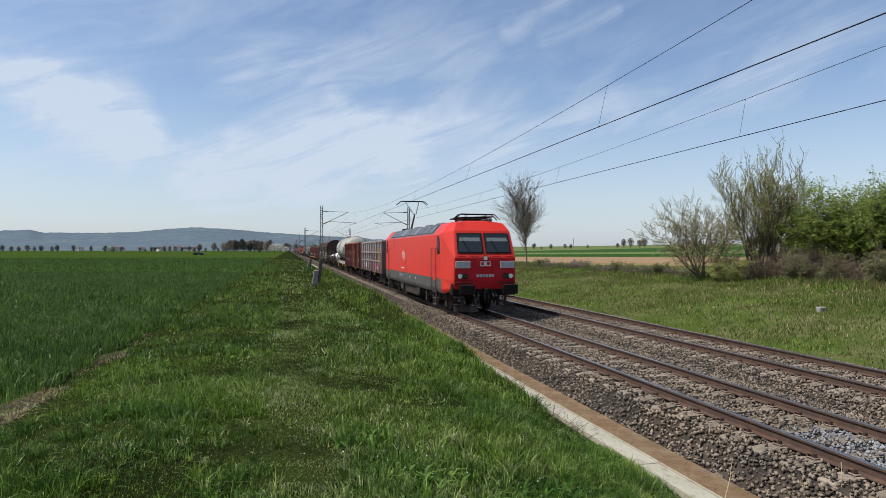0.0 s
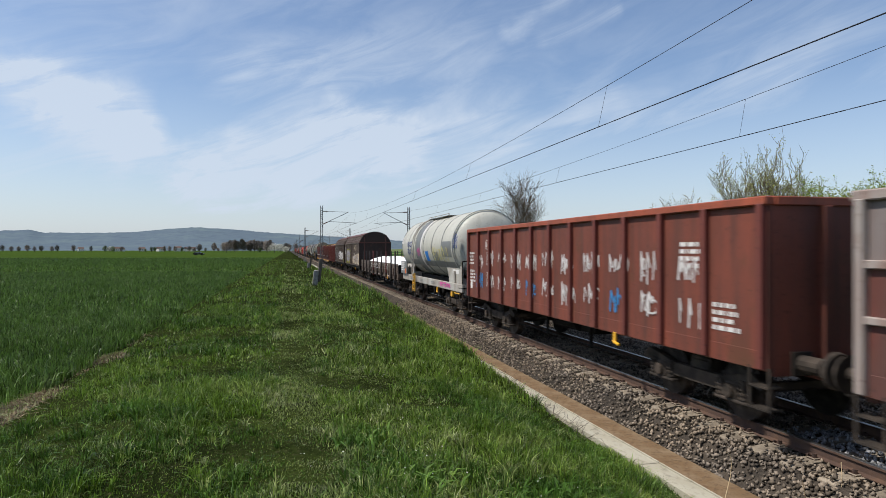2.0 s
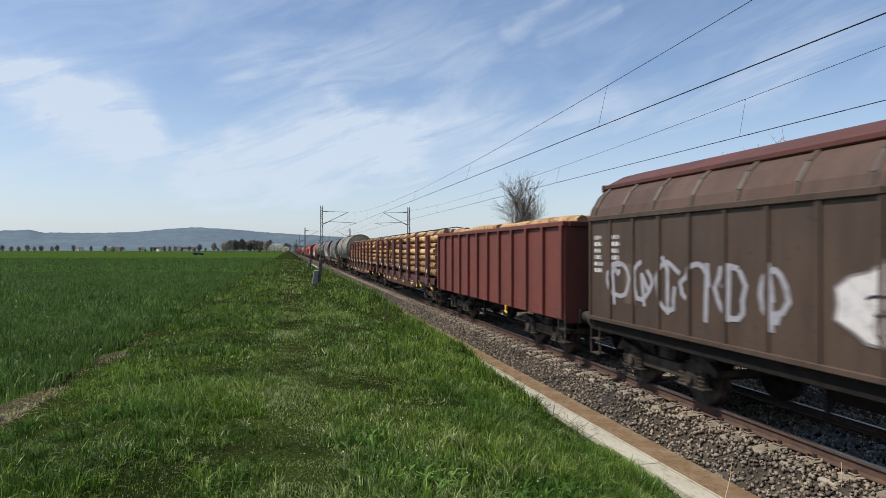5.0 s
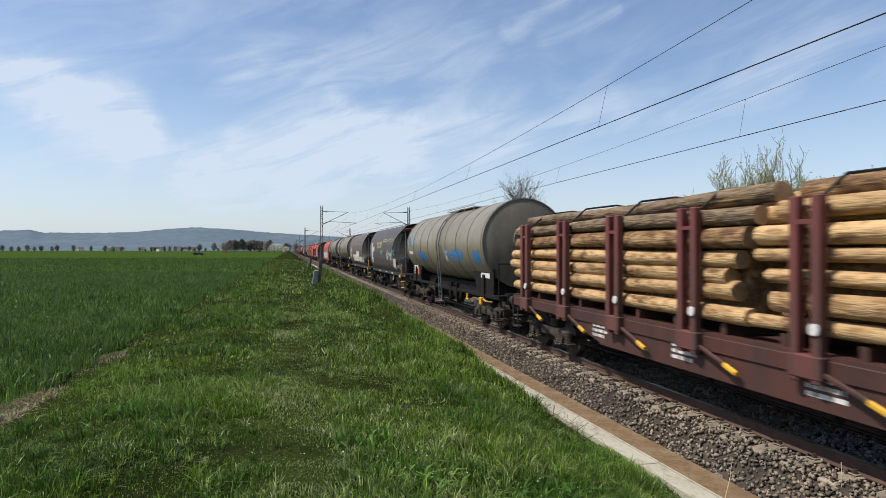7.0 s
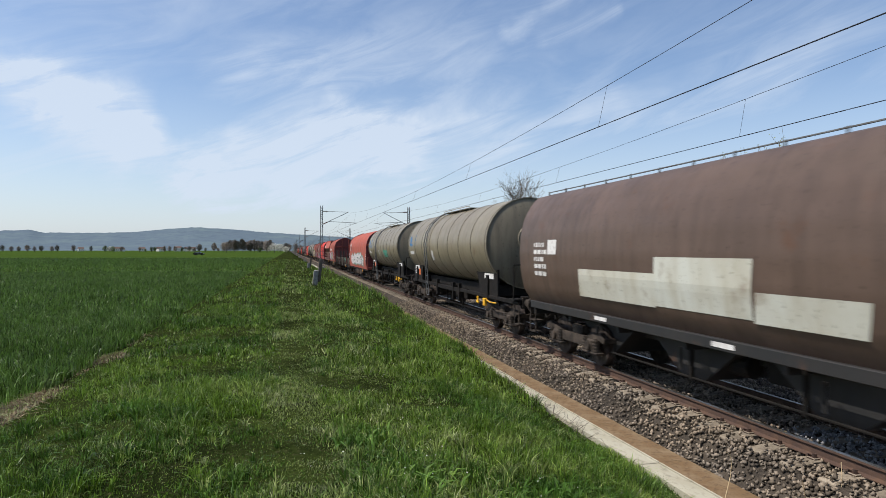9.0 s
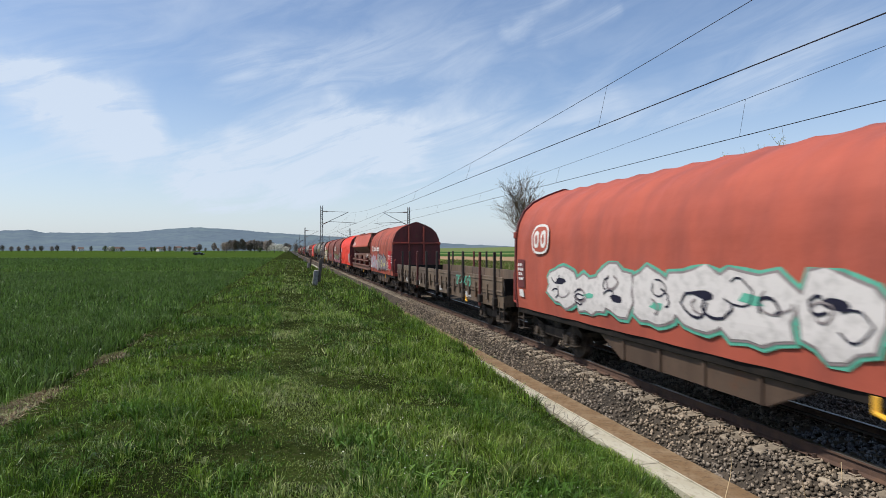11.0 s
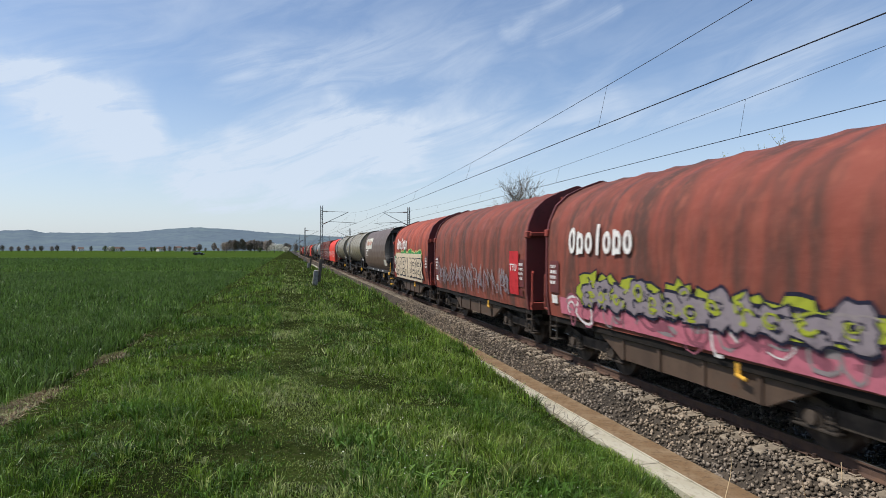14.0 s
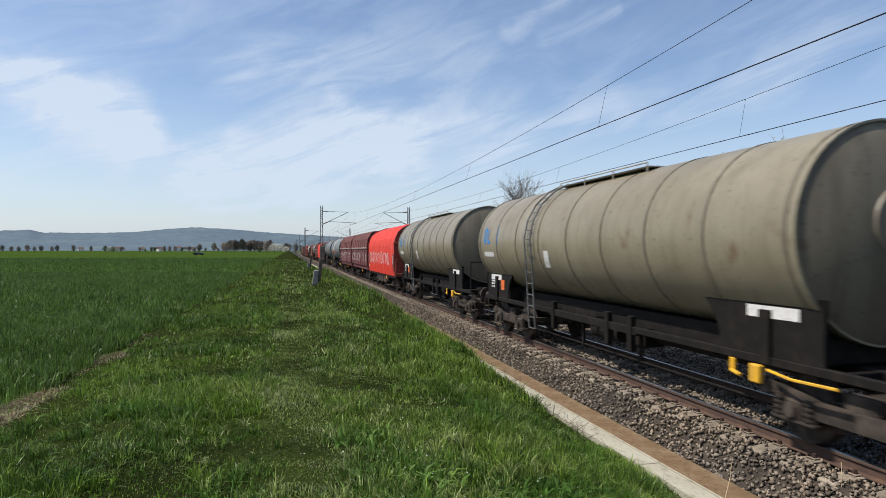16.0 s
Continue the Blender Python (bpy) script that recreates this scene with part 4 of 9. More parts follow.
def wagon(name, label, a, b, sill="black", sill_z=(0.95, 1.2), hw=1.30, pivots=None, group="freight wagons of the train"):
    """A bare wagon on two bogies between a and b metres behind the nose: underframe, buffers, couplings. Front is -y."""
    w = tagged(new(name), label, "wagon", group)
    L = b - a
    TRAIN.append((w, (a + b) / 2))
    bm = bmesh.new()
    e = L / 2 - 0.62
    box(bm, (-0.35, -e, 0.75), (0.35, e, 1.05), 0.02)
    for s in (-1, 1):
        box(bm, (s * hw - (0.10 if s > 0 else 0), -e, sill_z[0]), (s * hw + (0 if s > 0 else 0.10), e, sill_z[1]), 0.012)
        box(bm, (-hw + 0.1, s * e - (0.14 if s > 0 else 0), 0.88), (hw - 0.1, s * e + (0 if s > 0 else 0.14), 1.24), 0.015)
    n = max(3, int(L / 2.2))
    for i in range(1, n):
        y = -e + 2 * e * i / n
        box(bm, (-hw + 0.1, y - 0.05, 0.92), (hw - 0.1, y + 0.05, 1.05))
    part("underframe", bm, M[sill], w)
    bm = bmesh.new()
    pv = pivots or (L / 2 - 2.65)
    # brake rigging and air tanks hung below
    tube(bm, (-0.45, 0.3, 0.72), (-0.45, 1.5, 0.72), 0.18, seg=12)
    pipe(bm, [(-0.95, -pv + 1.7, 0.42), (-0.95, pv - 1.7, 0.42)], 0.02)
    box(bm, (-0.7, -0.9, 0.62), (-0.2, -0.2, 0.95), 0.03)
    for y in (-1.2, 1.2):
        box(bm, (-0.98, y - 0.03, 0.38), (-0.92, y + 0.03, 1.0))
    part("brake_gear", bm, M["black"], w)
    for y in (-pv, pv):
        bg = child("bogie", BOGIE, w, (0, y, 0))
        for k in (-0.9, 0.9):
            child("wheelset", WHEELS, bg, (0, k, 0.46))
    for s, rz in ((-1, 0.0), (1, math.pi)):
        for x in (-0.875, 0.875):
            child("buffer", BUFFER, w, (x, s * L / 2, 1.05), rz)
        child("coupling", COUPLING, w, (0, s * L / 2, 1.0), rz)
    bm = bmesh.new()
    box(bm, (-hw - 0.02, -pv + 1.9, 0.78), (-hw + 0.03, -pv + 2.0, 0.98), 0.01)
    tube(bm, (-hw - 0.03, -pv + 1.95, 0.80), (-hw - 0.03, -pv + 1.75, 0.76), 0.03, seg=8)
    part("brake_handle", bm, M["yellow"], w, "yellow brake changeover handle")
    bm = bmesh.new()
    for s in (-1, 1):
        y = s * (L / 2 - 0.78)
        for z in (0.42, 0.72):
            box(bm, (-hw - 0.02, y - 0.18, z), (-hw + 0.22, y + 0.18, z + 0.025))
        for k in (-0.18, 0.18):
            box(bm, (-hw - 0.005, y + k - 0.02, 0.42), (-hw + 0.02, y + k + 0.02, 1.0))
    part("footstep", bm, M["bogie"], w)
    return w


def rings(bm, sections, mat=0, close=False, smooth_from=None):
    """Skin between sections, each a list of (x, y, z) of equal length."""
    rows = [[bm.verts.new(p) for p in sec] for sec in sections]
    out = []
    for a, b in zip(rows, rows[1:]):
        n = len(a)
        for i in range(n if close else n - 1):
            j = (i + 1) % n
            f = bm.faces.new((a[i], a[j], b[j], b[i]))
            f.material_index = mat
            out.append(f)
    return rows, out


def mirror(half):
    """From (half width, z) rows of one side, bottom to top, the whole outline from one sill over the roof to the other."""
    return [(-w, z) for w, z in half] + [(w, z) for w, z in reversed(half) if w > 1e-4]


# ---- locomotive ----
def locomotive():
    a, b = -1.0, 17.9
    w = tagged(new("electric_locomotive"), "bright red four-axle electric locomotive with grey skirt and roof", "locomotive")
    TRAIN.append((w, 9.4))
    w.scale = (1, 0.97, 1)
    mid = [(1.42, 0.80), (1.49, 0.95), (1.49, 1.40), (1.49, 2.35), (1.49, 3.27), (1.10, 3.72), (0.45, 3.80)]
    nose = [(1.20, 0.95, -8.62), (1.25, 1.0, -8.80), (1.28, 1.40, -8.90), (1.27, 2.28, -8.92), (1.19, 3.36, -8.42), (1.02, 3.68, -8.10), (0.42, 3.74, -8.05)]
    full = lambda y: [(-x, y, z) for x, z in mid] + [(x, y, z) for x, z in reversed(mid)]
    tip = [(-x, y, z) for x, z, y in [(p[0], p[1], p[2]) for p in nose]] + [(p[0], p[2], p[1]) for p in reversed(nose)]
    flip = lambda sec: [(x, -y, z) for x, y, z in sec]
    bm = bmesh.new()
    ys = [-7.65, -6.15, 6.15, 7.65]
    rows, faces = rings(bm, [tip, full(ys[0]), full(ys[1]), full(ys[2]), full(ys[3]), flip(tip)])
    n = len(tip)
    for f in faces:
        c = f.calc_center_median()
        if abs(c.y) < 7.6 and c.z < 1.40:
            f.material_index = 1
        elif abs(c.y) < 6.1 and c.z > 3.3:
            f.material_index = 2
        elif abs(c.y) < 7.6 and c.z > 3.76:
            f.material_index = 2
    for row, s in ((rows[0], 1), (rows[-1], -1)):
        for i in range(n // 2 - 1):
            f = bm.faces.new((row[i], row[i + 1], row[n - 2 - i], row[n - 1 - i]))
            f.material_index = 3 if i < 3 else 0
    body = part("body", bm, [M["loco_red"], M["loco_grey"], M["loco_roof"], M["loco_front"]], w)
    bv = body.modifiers.new("soft edges", "BEVEL")
    bv.width, bv.segments, bv.limit_method, bv.angle_limit = 0.05, 2, "ANGLE", radians(22)
    for s in (1, -1):
        k = lambda p: (p[0], p[1] * s, p[2])
        lean = (8.92 - 8.42) / (3.36 - 2.28)
        at = lambda x, z, o=0.02: (x, -(8.92 - (z - 2.28) * lean) - o, z)
        # windscreens in black frames
        for x0, x1 in ((-1.12, -0.045), (0.045, 1.12)):
            for name, mt, g, o in (("windscreen_frame", "rubber", 0.0, 0.03), ("windscreen", "glass", 0.05, 0.045), ("sunblind", "sunshade", 0.0, 0.052)):
                z0, z1 = 2.45 + g, 3.26 - g
                xa, xb = x0 + g, x1 - g
                t = 0.03 if x0 < 0 else 0
                if name == "sunblind":
                    z0, z1, xa, xb = 2.93, 3.08, x0 + 0.10, x1 - 0.10
                bm = bmesh.new()
                tl = 0.045
                quad_pts = [at(xa, z0, o), at(xb, z0, o), at(xb - (tl if x1 > 1 else 0), z1, o), at(xa + (tl if x0 < -1 else 0), z1, o)]
                back = [(p[0], p[1] + 0.03, p[2]) for p in quad_pts]
                fr, bk = [bm.verts.new(k(p)) for p in quad_pts], [bm.verts.new(k(p)) for p in back]
                bm.faces.new(fr)
                for i in range(4):
                    bm.faces.new((fr[i], fr[(i + 1) % 4], bk[(i + 1) % 4], bk[i]))
                part(name, bm, M[mt], w)
            bm = bmesh.new()
            pipe(bm, [k(at(x0 + 0.55, 2.42, 0.07)), k(at(x0 + 0.25, 3.0, 0.075))], 0.012)
            part("wiper", bm, M["rubber"], w)
        for x0, x1 in ((-1.22, -0.62), (0.62, 1.22)):
            bm = bmesh.new()
            box(bm, (x0, min(-8.96 * s, -8.90 * s), 1.86), (x1, max(-8.96 * s, -8.90 * s), 2.14), 0.01)
            part("front_panel", bm, M["white_panel"], w, "dull white front panel")
        # lamps: two low pairs and one high
        for x, z, r in ((-1.05, 1.55, 0.09), (-0.84, 1.55, 0.085), (0.84, 1.55, 0.085), (1.05, 1.55, 0.09), (0.0, 2.26, 0.085)):
            bm = bmesh.new()
            tube(bm, (x, -8.89 * s, z), (x, -8.965 * s, z), r + 0.025, seg=18)
            ring = part("lamp_housing", bm, M["rubber"], w)
            bm = bmesh.new()
            tube(bm, (x, -8.93 * s, z), (x, -8.975 * s, z), r, seg=18)
            part("headlight", bm, M["lamp_glass" if (abs(x) > 1 or x == 0) and s > 0 else "glass"], ring)
        bm = bmesh.new()
        box(bm, (-0.34, min(-8.935 * s, -8.90 * s), 1.88), (0.34, max(-8.935 * s, -8.90 * s), 2.2), 0.01)
        box(bm, (-0.22, min(-8.945 * s, -8.92 * s), 1.93), (0.22, max(-8.945 * s, -8.92 * s), 2.14), 0.01, mat=1)
        for x in (-0.12, 0.12):
            box(bm, (x - 0.06, min(-8.955 * s, -8.92 * s), 1.97), (x + 0.06, max(-8.955 * s, -8.92 * s), 2.10), 0.01, mat=2)
        part("emblem", bm, [M["loco_front"], M["white_ink"], M["sign_red"]], w, "plain railway emblem")
        bm = bmesh.new()
        for i in range(6):
            x = -0.36 + i * 0.125
            box(bm, (x, min(-8.945 * s, -8.90 * s), 1.51), (x + 0.09, max(-8.945 * s, -8.90 * s), 1.62))
        part("lettering", bm, M["white_panel"], w)
        for x in (-1.0, -0.45, 0.45, 1.0):
            bm = bmesh.new()
            pipe(bm, [k((x - 0.14, -8.92, 2.30)), k((x - 0.14, -8.99, 2.33)), k((x + 0.14, -8.99, 2.33)), k((x + 0.14, -8.92, 2.30))], 0.014)
            part("grab_rail", bm, M["loco_front"], w)
        # buffer beam, plough, buffers, hoses
        bm = bmesh.new()
        box(bm, (-1.32, min(-8.80 * s, -8.35 * s), 0.78), (1.32, max(-8.80 * s, -8.35 * s), 1.27), 0.03)
        part("buffer_beam", bm, M["black"], w)
        bm = bmesh.new()
        for x in (-1, 1):
            vs = [bm.verts.new(k(p)) for p in ((x * 0.30, -8.98, 0.14), (x * 1.28, -8.78, 0.16), (x * 1.22, -8.72, 0.42), (x * 0.34, -8.88, 0.36))]
            bm.faces.new(vs)
            vs2 = [bm.verts.new(v.co + Vector((0, 0.03 * s, 0))) for v in vs]
            bm.faces.new(vs2[::-1])
            for i in range(4):
                bm.faces.new((vs[i], vs[(i + 1) % 4], vs2[(i + 1) % 4], vs2[i]))
        for x in (-0.9, 0.9):
            box(bm, (x - 0.05, min(-8.75 * s, -8.65 * s), 0.4), (x + 0.05, max(-8.75 * s, -8.65 * s), 0.85))
        part("snow_plough", bm, M["bogie"], w)
        for x in (-0.875, 0.875):
            bm = bmesh.new()
            tube(bm, (x, -8.75 * s, 1.05), (x, -9.2 * s, 1.05), 0.13, seg=14)
            part("buffer_stock", bm, M["loco_grey"], w)
            bm = bmesh.new()
            box(bm, (x - 0.32, min(-9.45 * s, -9.38 * s), 0.86), (x + 0.32, max(-9.45 * s, -9.38 * s), 1.24), 0.03)
            tube(bm, (x, -9.2 * s, 1.05), (x, -9.4 * s, 1.05), 0.1, seg=12)
            part("buffer", bm, M["black"], w)
        child("coupling", COUPLING, w, (0, -9.35 * s, 1.02), 0 if s > 0 else math.pi)
        bm = bmesh.new()
        for x in (-0.5, -0.3, 0.3, 0.42):
            pipe(bm, [k((x, -8.85, 0.95)), k((x, -9.1, 0.75)), k((x * 1.05, -9.05, 0.5)), k((x * 1.1, -8.9, 0.6))], 0.028)
        part("brake_hose", bm, M["rubber"], w)
        bm = bmesh.new()
        for x in (-1.05, 1.05):
            for z in (0.42, 0.70):
                box(bm, (x - 0.2, min(-8.9 * s, -8.66 * s), z), (x + 0.2, max(-8.9 * s, -8.66 * s), z + 0.03))
        box(bm, (-1.25, min(-9.0 * s, -8.85 * s), 1.28), (-0.5, max(-9.0 * s, -8.85 * s), 1.31))
        box(bm, (0.5, min(-9.0 * s, -8.85 * s), 1.28), (1.25, max(-9.0 * s, -8.85 * s), 1.31))
        part("footstep", bm, M["bogie"], w)
        # cab side window, door, rails
        for x in (-1, 1):
            bm = bmesh.new()
            out = [(-7.36, 2.42), (-6.92, 2.42), (-6.92, 3.14), (-7.10, 3.18), (-7.26, 3.10), (-7.36, 2.85)]
            prism(bm, [(y * s, z) for y, z in out], x * 1.485, x * 1.505)
            fr = part("side_window_frame", bm, M["rubber"], w)
            bm = bmesh.new()
            prism(bm, [((-7.14 + (y + 7.14) * 0.82) * s, 2.78 + (z - 2.78) * 0.86) for y, z in out], x * 1.5, x * 1.511)
            part("side_window", bm, M["glass"], fr)
            bm = bmesh.new()
            box(bm, (min(x * 1.487, x * 1.498), min(-6.72 * s, -6.12 * s), 1.28), (max(x * 1.487, x * 1.498), max(-6.72 * s, -6.12 * s), 3.22), 0.005)
            dr = part("cab_door", bm, M["loco_red"], w)
            bm = bmesh.new()
            for y in (-6.02, -6.82):
                pipe(bm, [(x * 1.49, y * s, 0.95), (x * 1.56, y * s, 1.0), (x * 1.56, y * s, 2.62), (x * 1.49, y * s, 2.66)], 0.018)
            part("handrail", bm, M["loco_grey"], w)
            bm = bmesh.new()
            for z in (0.25, 0.52, 0.80, 1.06):
                box(bm, (min(x * 1.30, x * 1.52), min(-6.66 * s, -6.18 * s), z), (max(x * 1.30, x * 1.52), max(-6.66 * s, -6.18 * s), z + 0.03))
            for y in (-6.68, -6.16):
                box(bm, (min(x * 1.44, x * 1.5), (y * s) - 0.02, 0.25), (max(x * 1.44, x * 1.5), (y * s) + 0.02, 1.0))
            part("door_steps", bm, M["loco_grey"], w)
    # roof: louvres along the slanted edge, equipment, pantographs
    for x in (-1, 1):
        for i in range(10):
            y = -5.9 + i * 1.2
            bm = bmesh.new()
            q = lambda t, o: (x * (1.49 - 0.39 * t + 0.75 * o), 3.27 + 0.45 * t + 0.65 * o)
            p0, p1, p2, p3 = q(0.12, 0.0), q(0.9, 0.0), q(0.9, 0.03), q(0.12, 0.03)
            extrude(bm, [p0, p1, p2, p3], y, y + 1.1)
            part("roof_louvre", bm, M["loco_roof" if i not in (3, 6) else "loco_lid"], w)
    bm = bmesh.new()
    for y in (-4.0, -1.5, 1.5, 4.2):
        box(bm, (-0.75, y - 0.6, 3.74), (0.75, y + 0.6, 3.84), 0.04)
    box(bm, (0.25, -7.75, 3.70), (0.65, -7.5, 3.86), 0.03)
    tube(bm, (0.5, -8.05, 3.82), (0.5, -7.75, 3.86), 0.07, seg=10)
    part("roof_gear", bm, M["loco_roof"], w)

    def pantograph(yc, up, s):
        bm = bmesh.new()
        for x in (-0.5, 0.5):
            for k in (-0.55, 0.55):
                tube(bm, (x, yc + k, 3.68), (x, yc + k, 3.86), 0.07, seg=8)
            pipe(bm, [(x, yc - 0.75, 3.88), (x, yc + 0.75, 3.88)], 0.035)
        for k in (-0.6, 0.6):
            pipe(bm, [(-0.55, yc + k, 3.88), (0.55, yc + k, 3.88)], 0.03)
        base = part("pantograph", bm, M["black"], w)
        knee, head = ((yc + s * 0.75, 4.80), (yc - s * 0.1, 5.58)) if up else ((yc + s * 0.95, 3.94), (yc - s * 0.75, 4.0))
        bm = bmesh.new()
        pipe(bm, [(0, yc - s * 0.5, 3.90), (0, *knee)], 0.05)
        pipe(bm, [(0, yc - s * 0.15, 3.89), (0, knee[0] + s * 0.12, knee[1] - 0.05)], 0.018)
        for x in (-1, 1):
            pipe(bm, [(x * 0.08, *knee), (x * 0.42, *head)], 0.026)
        part("pantograph_arm", bm, M["steel_mast"], base)
        bm = bmesh.new()
        for k in (-0.18, 0.18):
            pipe(bm, [(-0.97, head[0] + k, head[1] - 0.16), (-0.72, head[0] + k, head[1] + 0.06), (0.72, head[0] + k, head[1] + 0.06), (0.97, head[0] + k, head[1] - 0.16)], 0.022)
        for x in (-0.45, 0.45):
            pipe(bm, [(x, head[0] - 0.18, head[1] + 0.04), (x, head[0] + 0.18, head[1] + 0.04)], 0.02)
        part("collector_head", bm, M["black"], base)
        if not up:
            bm = bmesh.new()
            for i in range(7):
                y = yc - 0.8 + i * 0.27
                pipe(bm, [(-0.75, y, 3.92), (0.75, y, 3.97)], 0.026)
            part("pantograph_linkage", bm, M["black"], base)

    pantograph(-6.9, False, 1)
    pantograph(6.4, True, -1)
    # bogies and what hangs between them
    big = wheelset_mesh(0.625)
    bm = bmesh.new()
    for s in (-1, 1):
        prism(bm, [(-2.1, 0.75), (-1.7, 0.95), (-0.8, 0.72), (0.8, 0.72), (1.7, 0.95), (2.1, 0.75), (2.1, 0.58), (1.2, 0.66), (0.7, 0.42), (-0.7, 0.42), (-1.2, 0.66), (-2.1, 0.58)], s * 1.08 - 0.07, s * 1.08 + 0.07)
        for a in (-1.3, 1.3):
            box(bm, (s * 1.1 - 0.14, a - 0.2, 0.45), (s * 1.1 + 0.14, a + 0.2, 0.82), 0.04)
            tube(bm, (s * 1.22, a, 0.62), (s * 1.32, a, 0.62), 0.15, seg=12)
            for k in (-0.42, 0.42):
                tube(bm, (s * 1.12, a + k, 0.5), (s * 1.12, a + k, 0.85), 0.1, seg=10)
            box(bm, (s * 1.12 - 0.05, a * 1.5 - 0.1, 0.2), (s * 1.12 + 0.05, a * 1.5 + 0.1, 0.75))
        for k in (-0.3, 0.3):
            tube(bm, (s * 1.15, k, 0.5), (s * 1.15, k, 1.0), 0.12, seg=12)
        pipe(bm, [(s * 1.25, -0.6, 0.6), (s * 1.25, 0.6, 0.95)], 0.05)
    box(bm, (-1.0, -0.4, 0.5), (1.0, 0.4, 0.85), 0.03)
    bgm = finish(bm, "bogie", M["bogie"])
    for y in (-5.2, 5.2):
        bg = child("bogie", bgm, w, (0, y, 0))
        for k in (-1.3, 1.3):
            ROLLING.append((child("wheelset", big, bg, (0, k, 0.625)), k))
    bm = bmesh.new()
    box(bm, (-1.3, -1.9, 0.30), (1.3, 1.7, 0.80), 0.05)
    box(bm, (-1.38, -2.6, 0.45), (-0.9, -2.0, 0.82), 0.03)
    box(bm, (-1.38, 1.9, 0.4), (-0.9, 2.7, 0.82), 0.03)
    part("transformer_case", bm, M["bogie"], w)
    side = flat(1.49)
    badge(w, 1.2, 2.30, 0.48, side, ground_mat="loco_red")
    bars(w, 1.2, 1.62, 1.4, 0.12, side, 1)
    bars(w, -8.0, 1.12, 0.5, 0.16, curve_of([(1.40, 0.9), (1.40, 1.4)]), 2)
    for y in (2.6, 2.2, 1.9, 1.4, -0.6, -2.2):
        panel(w, "data_plate", y, 1.22, 0.12, 0.12, side, "white_panel")
    return w

# ---- freight wagons ----
def gondola(label, a, b, wall, upper, rib, posts, rails=(), top=3.24, hw=1.40, cap=None):
    w = wagon("open_wagon", label, a, b, wall, (0.95, 1.22), hw)
    L = b - a
    e = L / 2 - 0.62
    split = 2.42 if upper != wall else None
    for s in (-1, 1):
        x0, x1 = sorted((s * (hw - 0.055), s * (hw - 0.005)))
        bm = bmesh.new()
        if split:
            box(bm, (x0, -e, 1.2), (x1, e, split))
            box(bm, (x0, -e, split), (x1, e, top - 0.1), mat=1)
        else:
            box(bm, (x0, -e, 1.2), (x1, e, top - 0.1))
        part("side_wall", bm, [M[wall], M[upper]], w)
        y0, y1 = sorted((s * e, s * (e - 0.06)))
        bm = bmesh.new()
        box(bm, (-hw + 0.06, y0, 1.0), (hw - 0.06, y1, top - 0.1))
        part("end_wall", bm, M[upper], w)
        bm = bmesh.new()
        box(bm, (min(s * (hw - 0.1), s * (hw + 0.07)), -e - 0.03, top - 0.12), (max(s * (hw - 0.1), s * (hw + 0.07)), e + 0.03, top), 0.015)
        part("top_rail", bm, M[cap or rib], w)
        bm = bmesh.new()
        box(bm, (-hw + 0.1, min(s * (e - 0.08), s * (e + 0.05)), top - 0.12), (hw - 0.1, max(s * (e - 0.08), s * (e + 0.05)), top - 0.002), 0.01)
        part("top_rail", bm, M[cap or rib], w)
        for k in (0, 1):
            yy = e - 0.02
            bm = bmesh.new()
            box(bm, (-0.55 + 1.0 * k, min(s * (yy), s * (yy + 0.1)), 1.0), (-0.4 + 1.0 * k, max(s * yy, s * (yy + 0.1)), top - 0.12), 0.01)
            part("end_post", bm, M[wall], w)
    bm = bmesh.new()
    box(bm, (-hw + 0.06, -e + 0.06, 1.15), (hw - 0.06, e - 0.06, 1.22))
    part("floor", bm, M["plank"], w)
    bm = bmesh.new()
    box(bm, (-0.055, -0.06, 0.98), (0.055, 0.06, top - 0.1), 0.012)
    me = finish(bm, "post", M[rib])
    for i in range(posts):
        y = -e + 0.08 + (2 * e - 0.16) * i / (posts - 1)
        for s in (-1, 1):
            child("post", me, w, (s * (hw + 0.03), y, 0))
    for z, h in rails:
        for s in (-1, 1):
            bm = bmesh.new()
            x0, x1 = sorted((s * (hw - 0.01), s * (hw + 0.06)))
            box(bm, (x0, -e, z), (x1, e, z + h), 0.012)
            part("side_rail", bm, M[rib], w)
    return w, e, flat(hw)


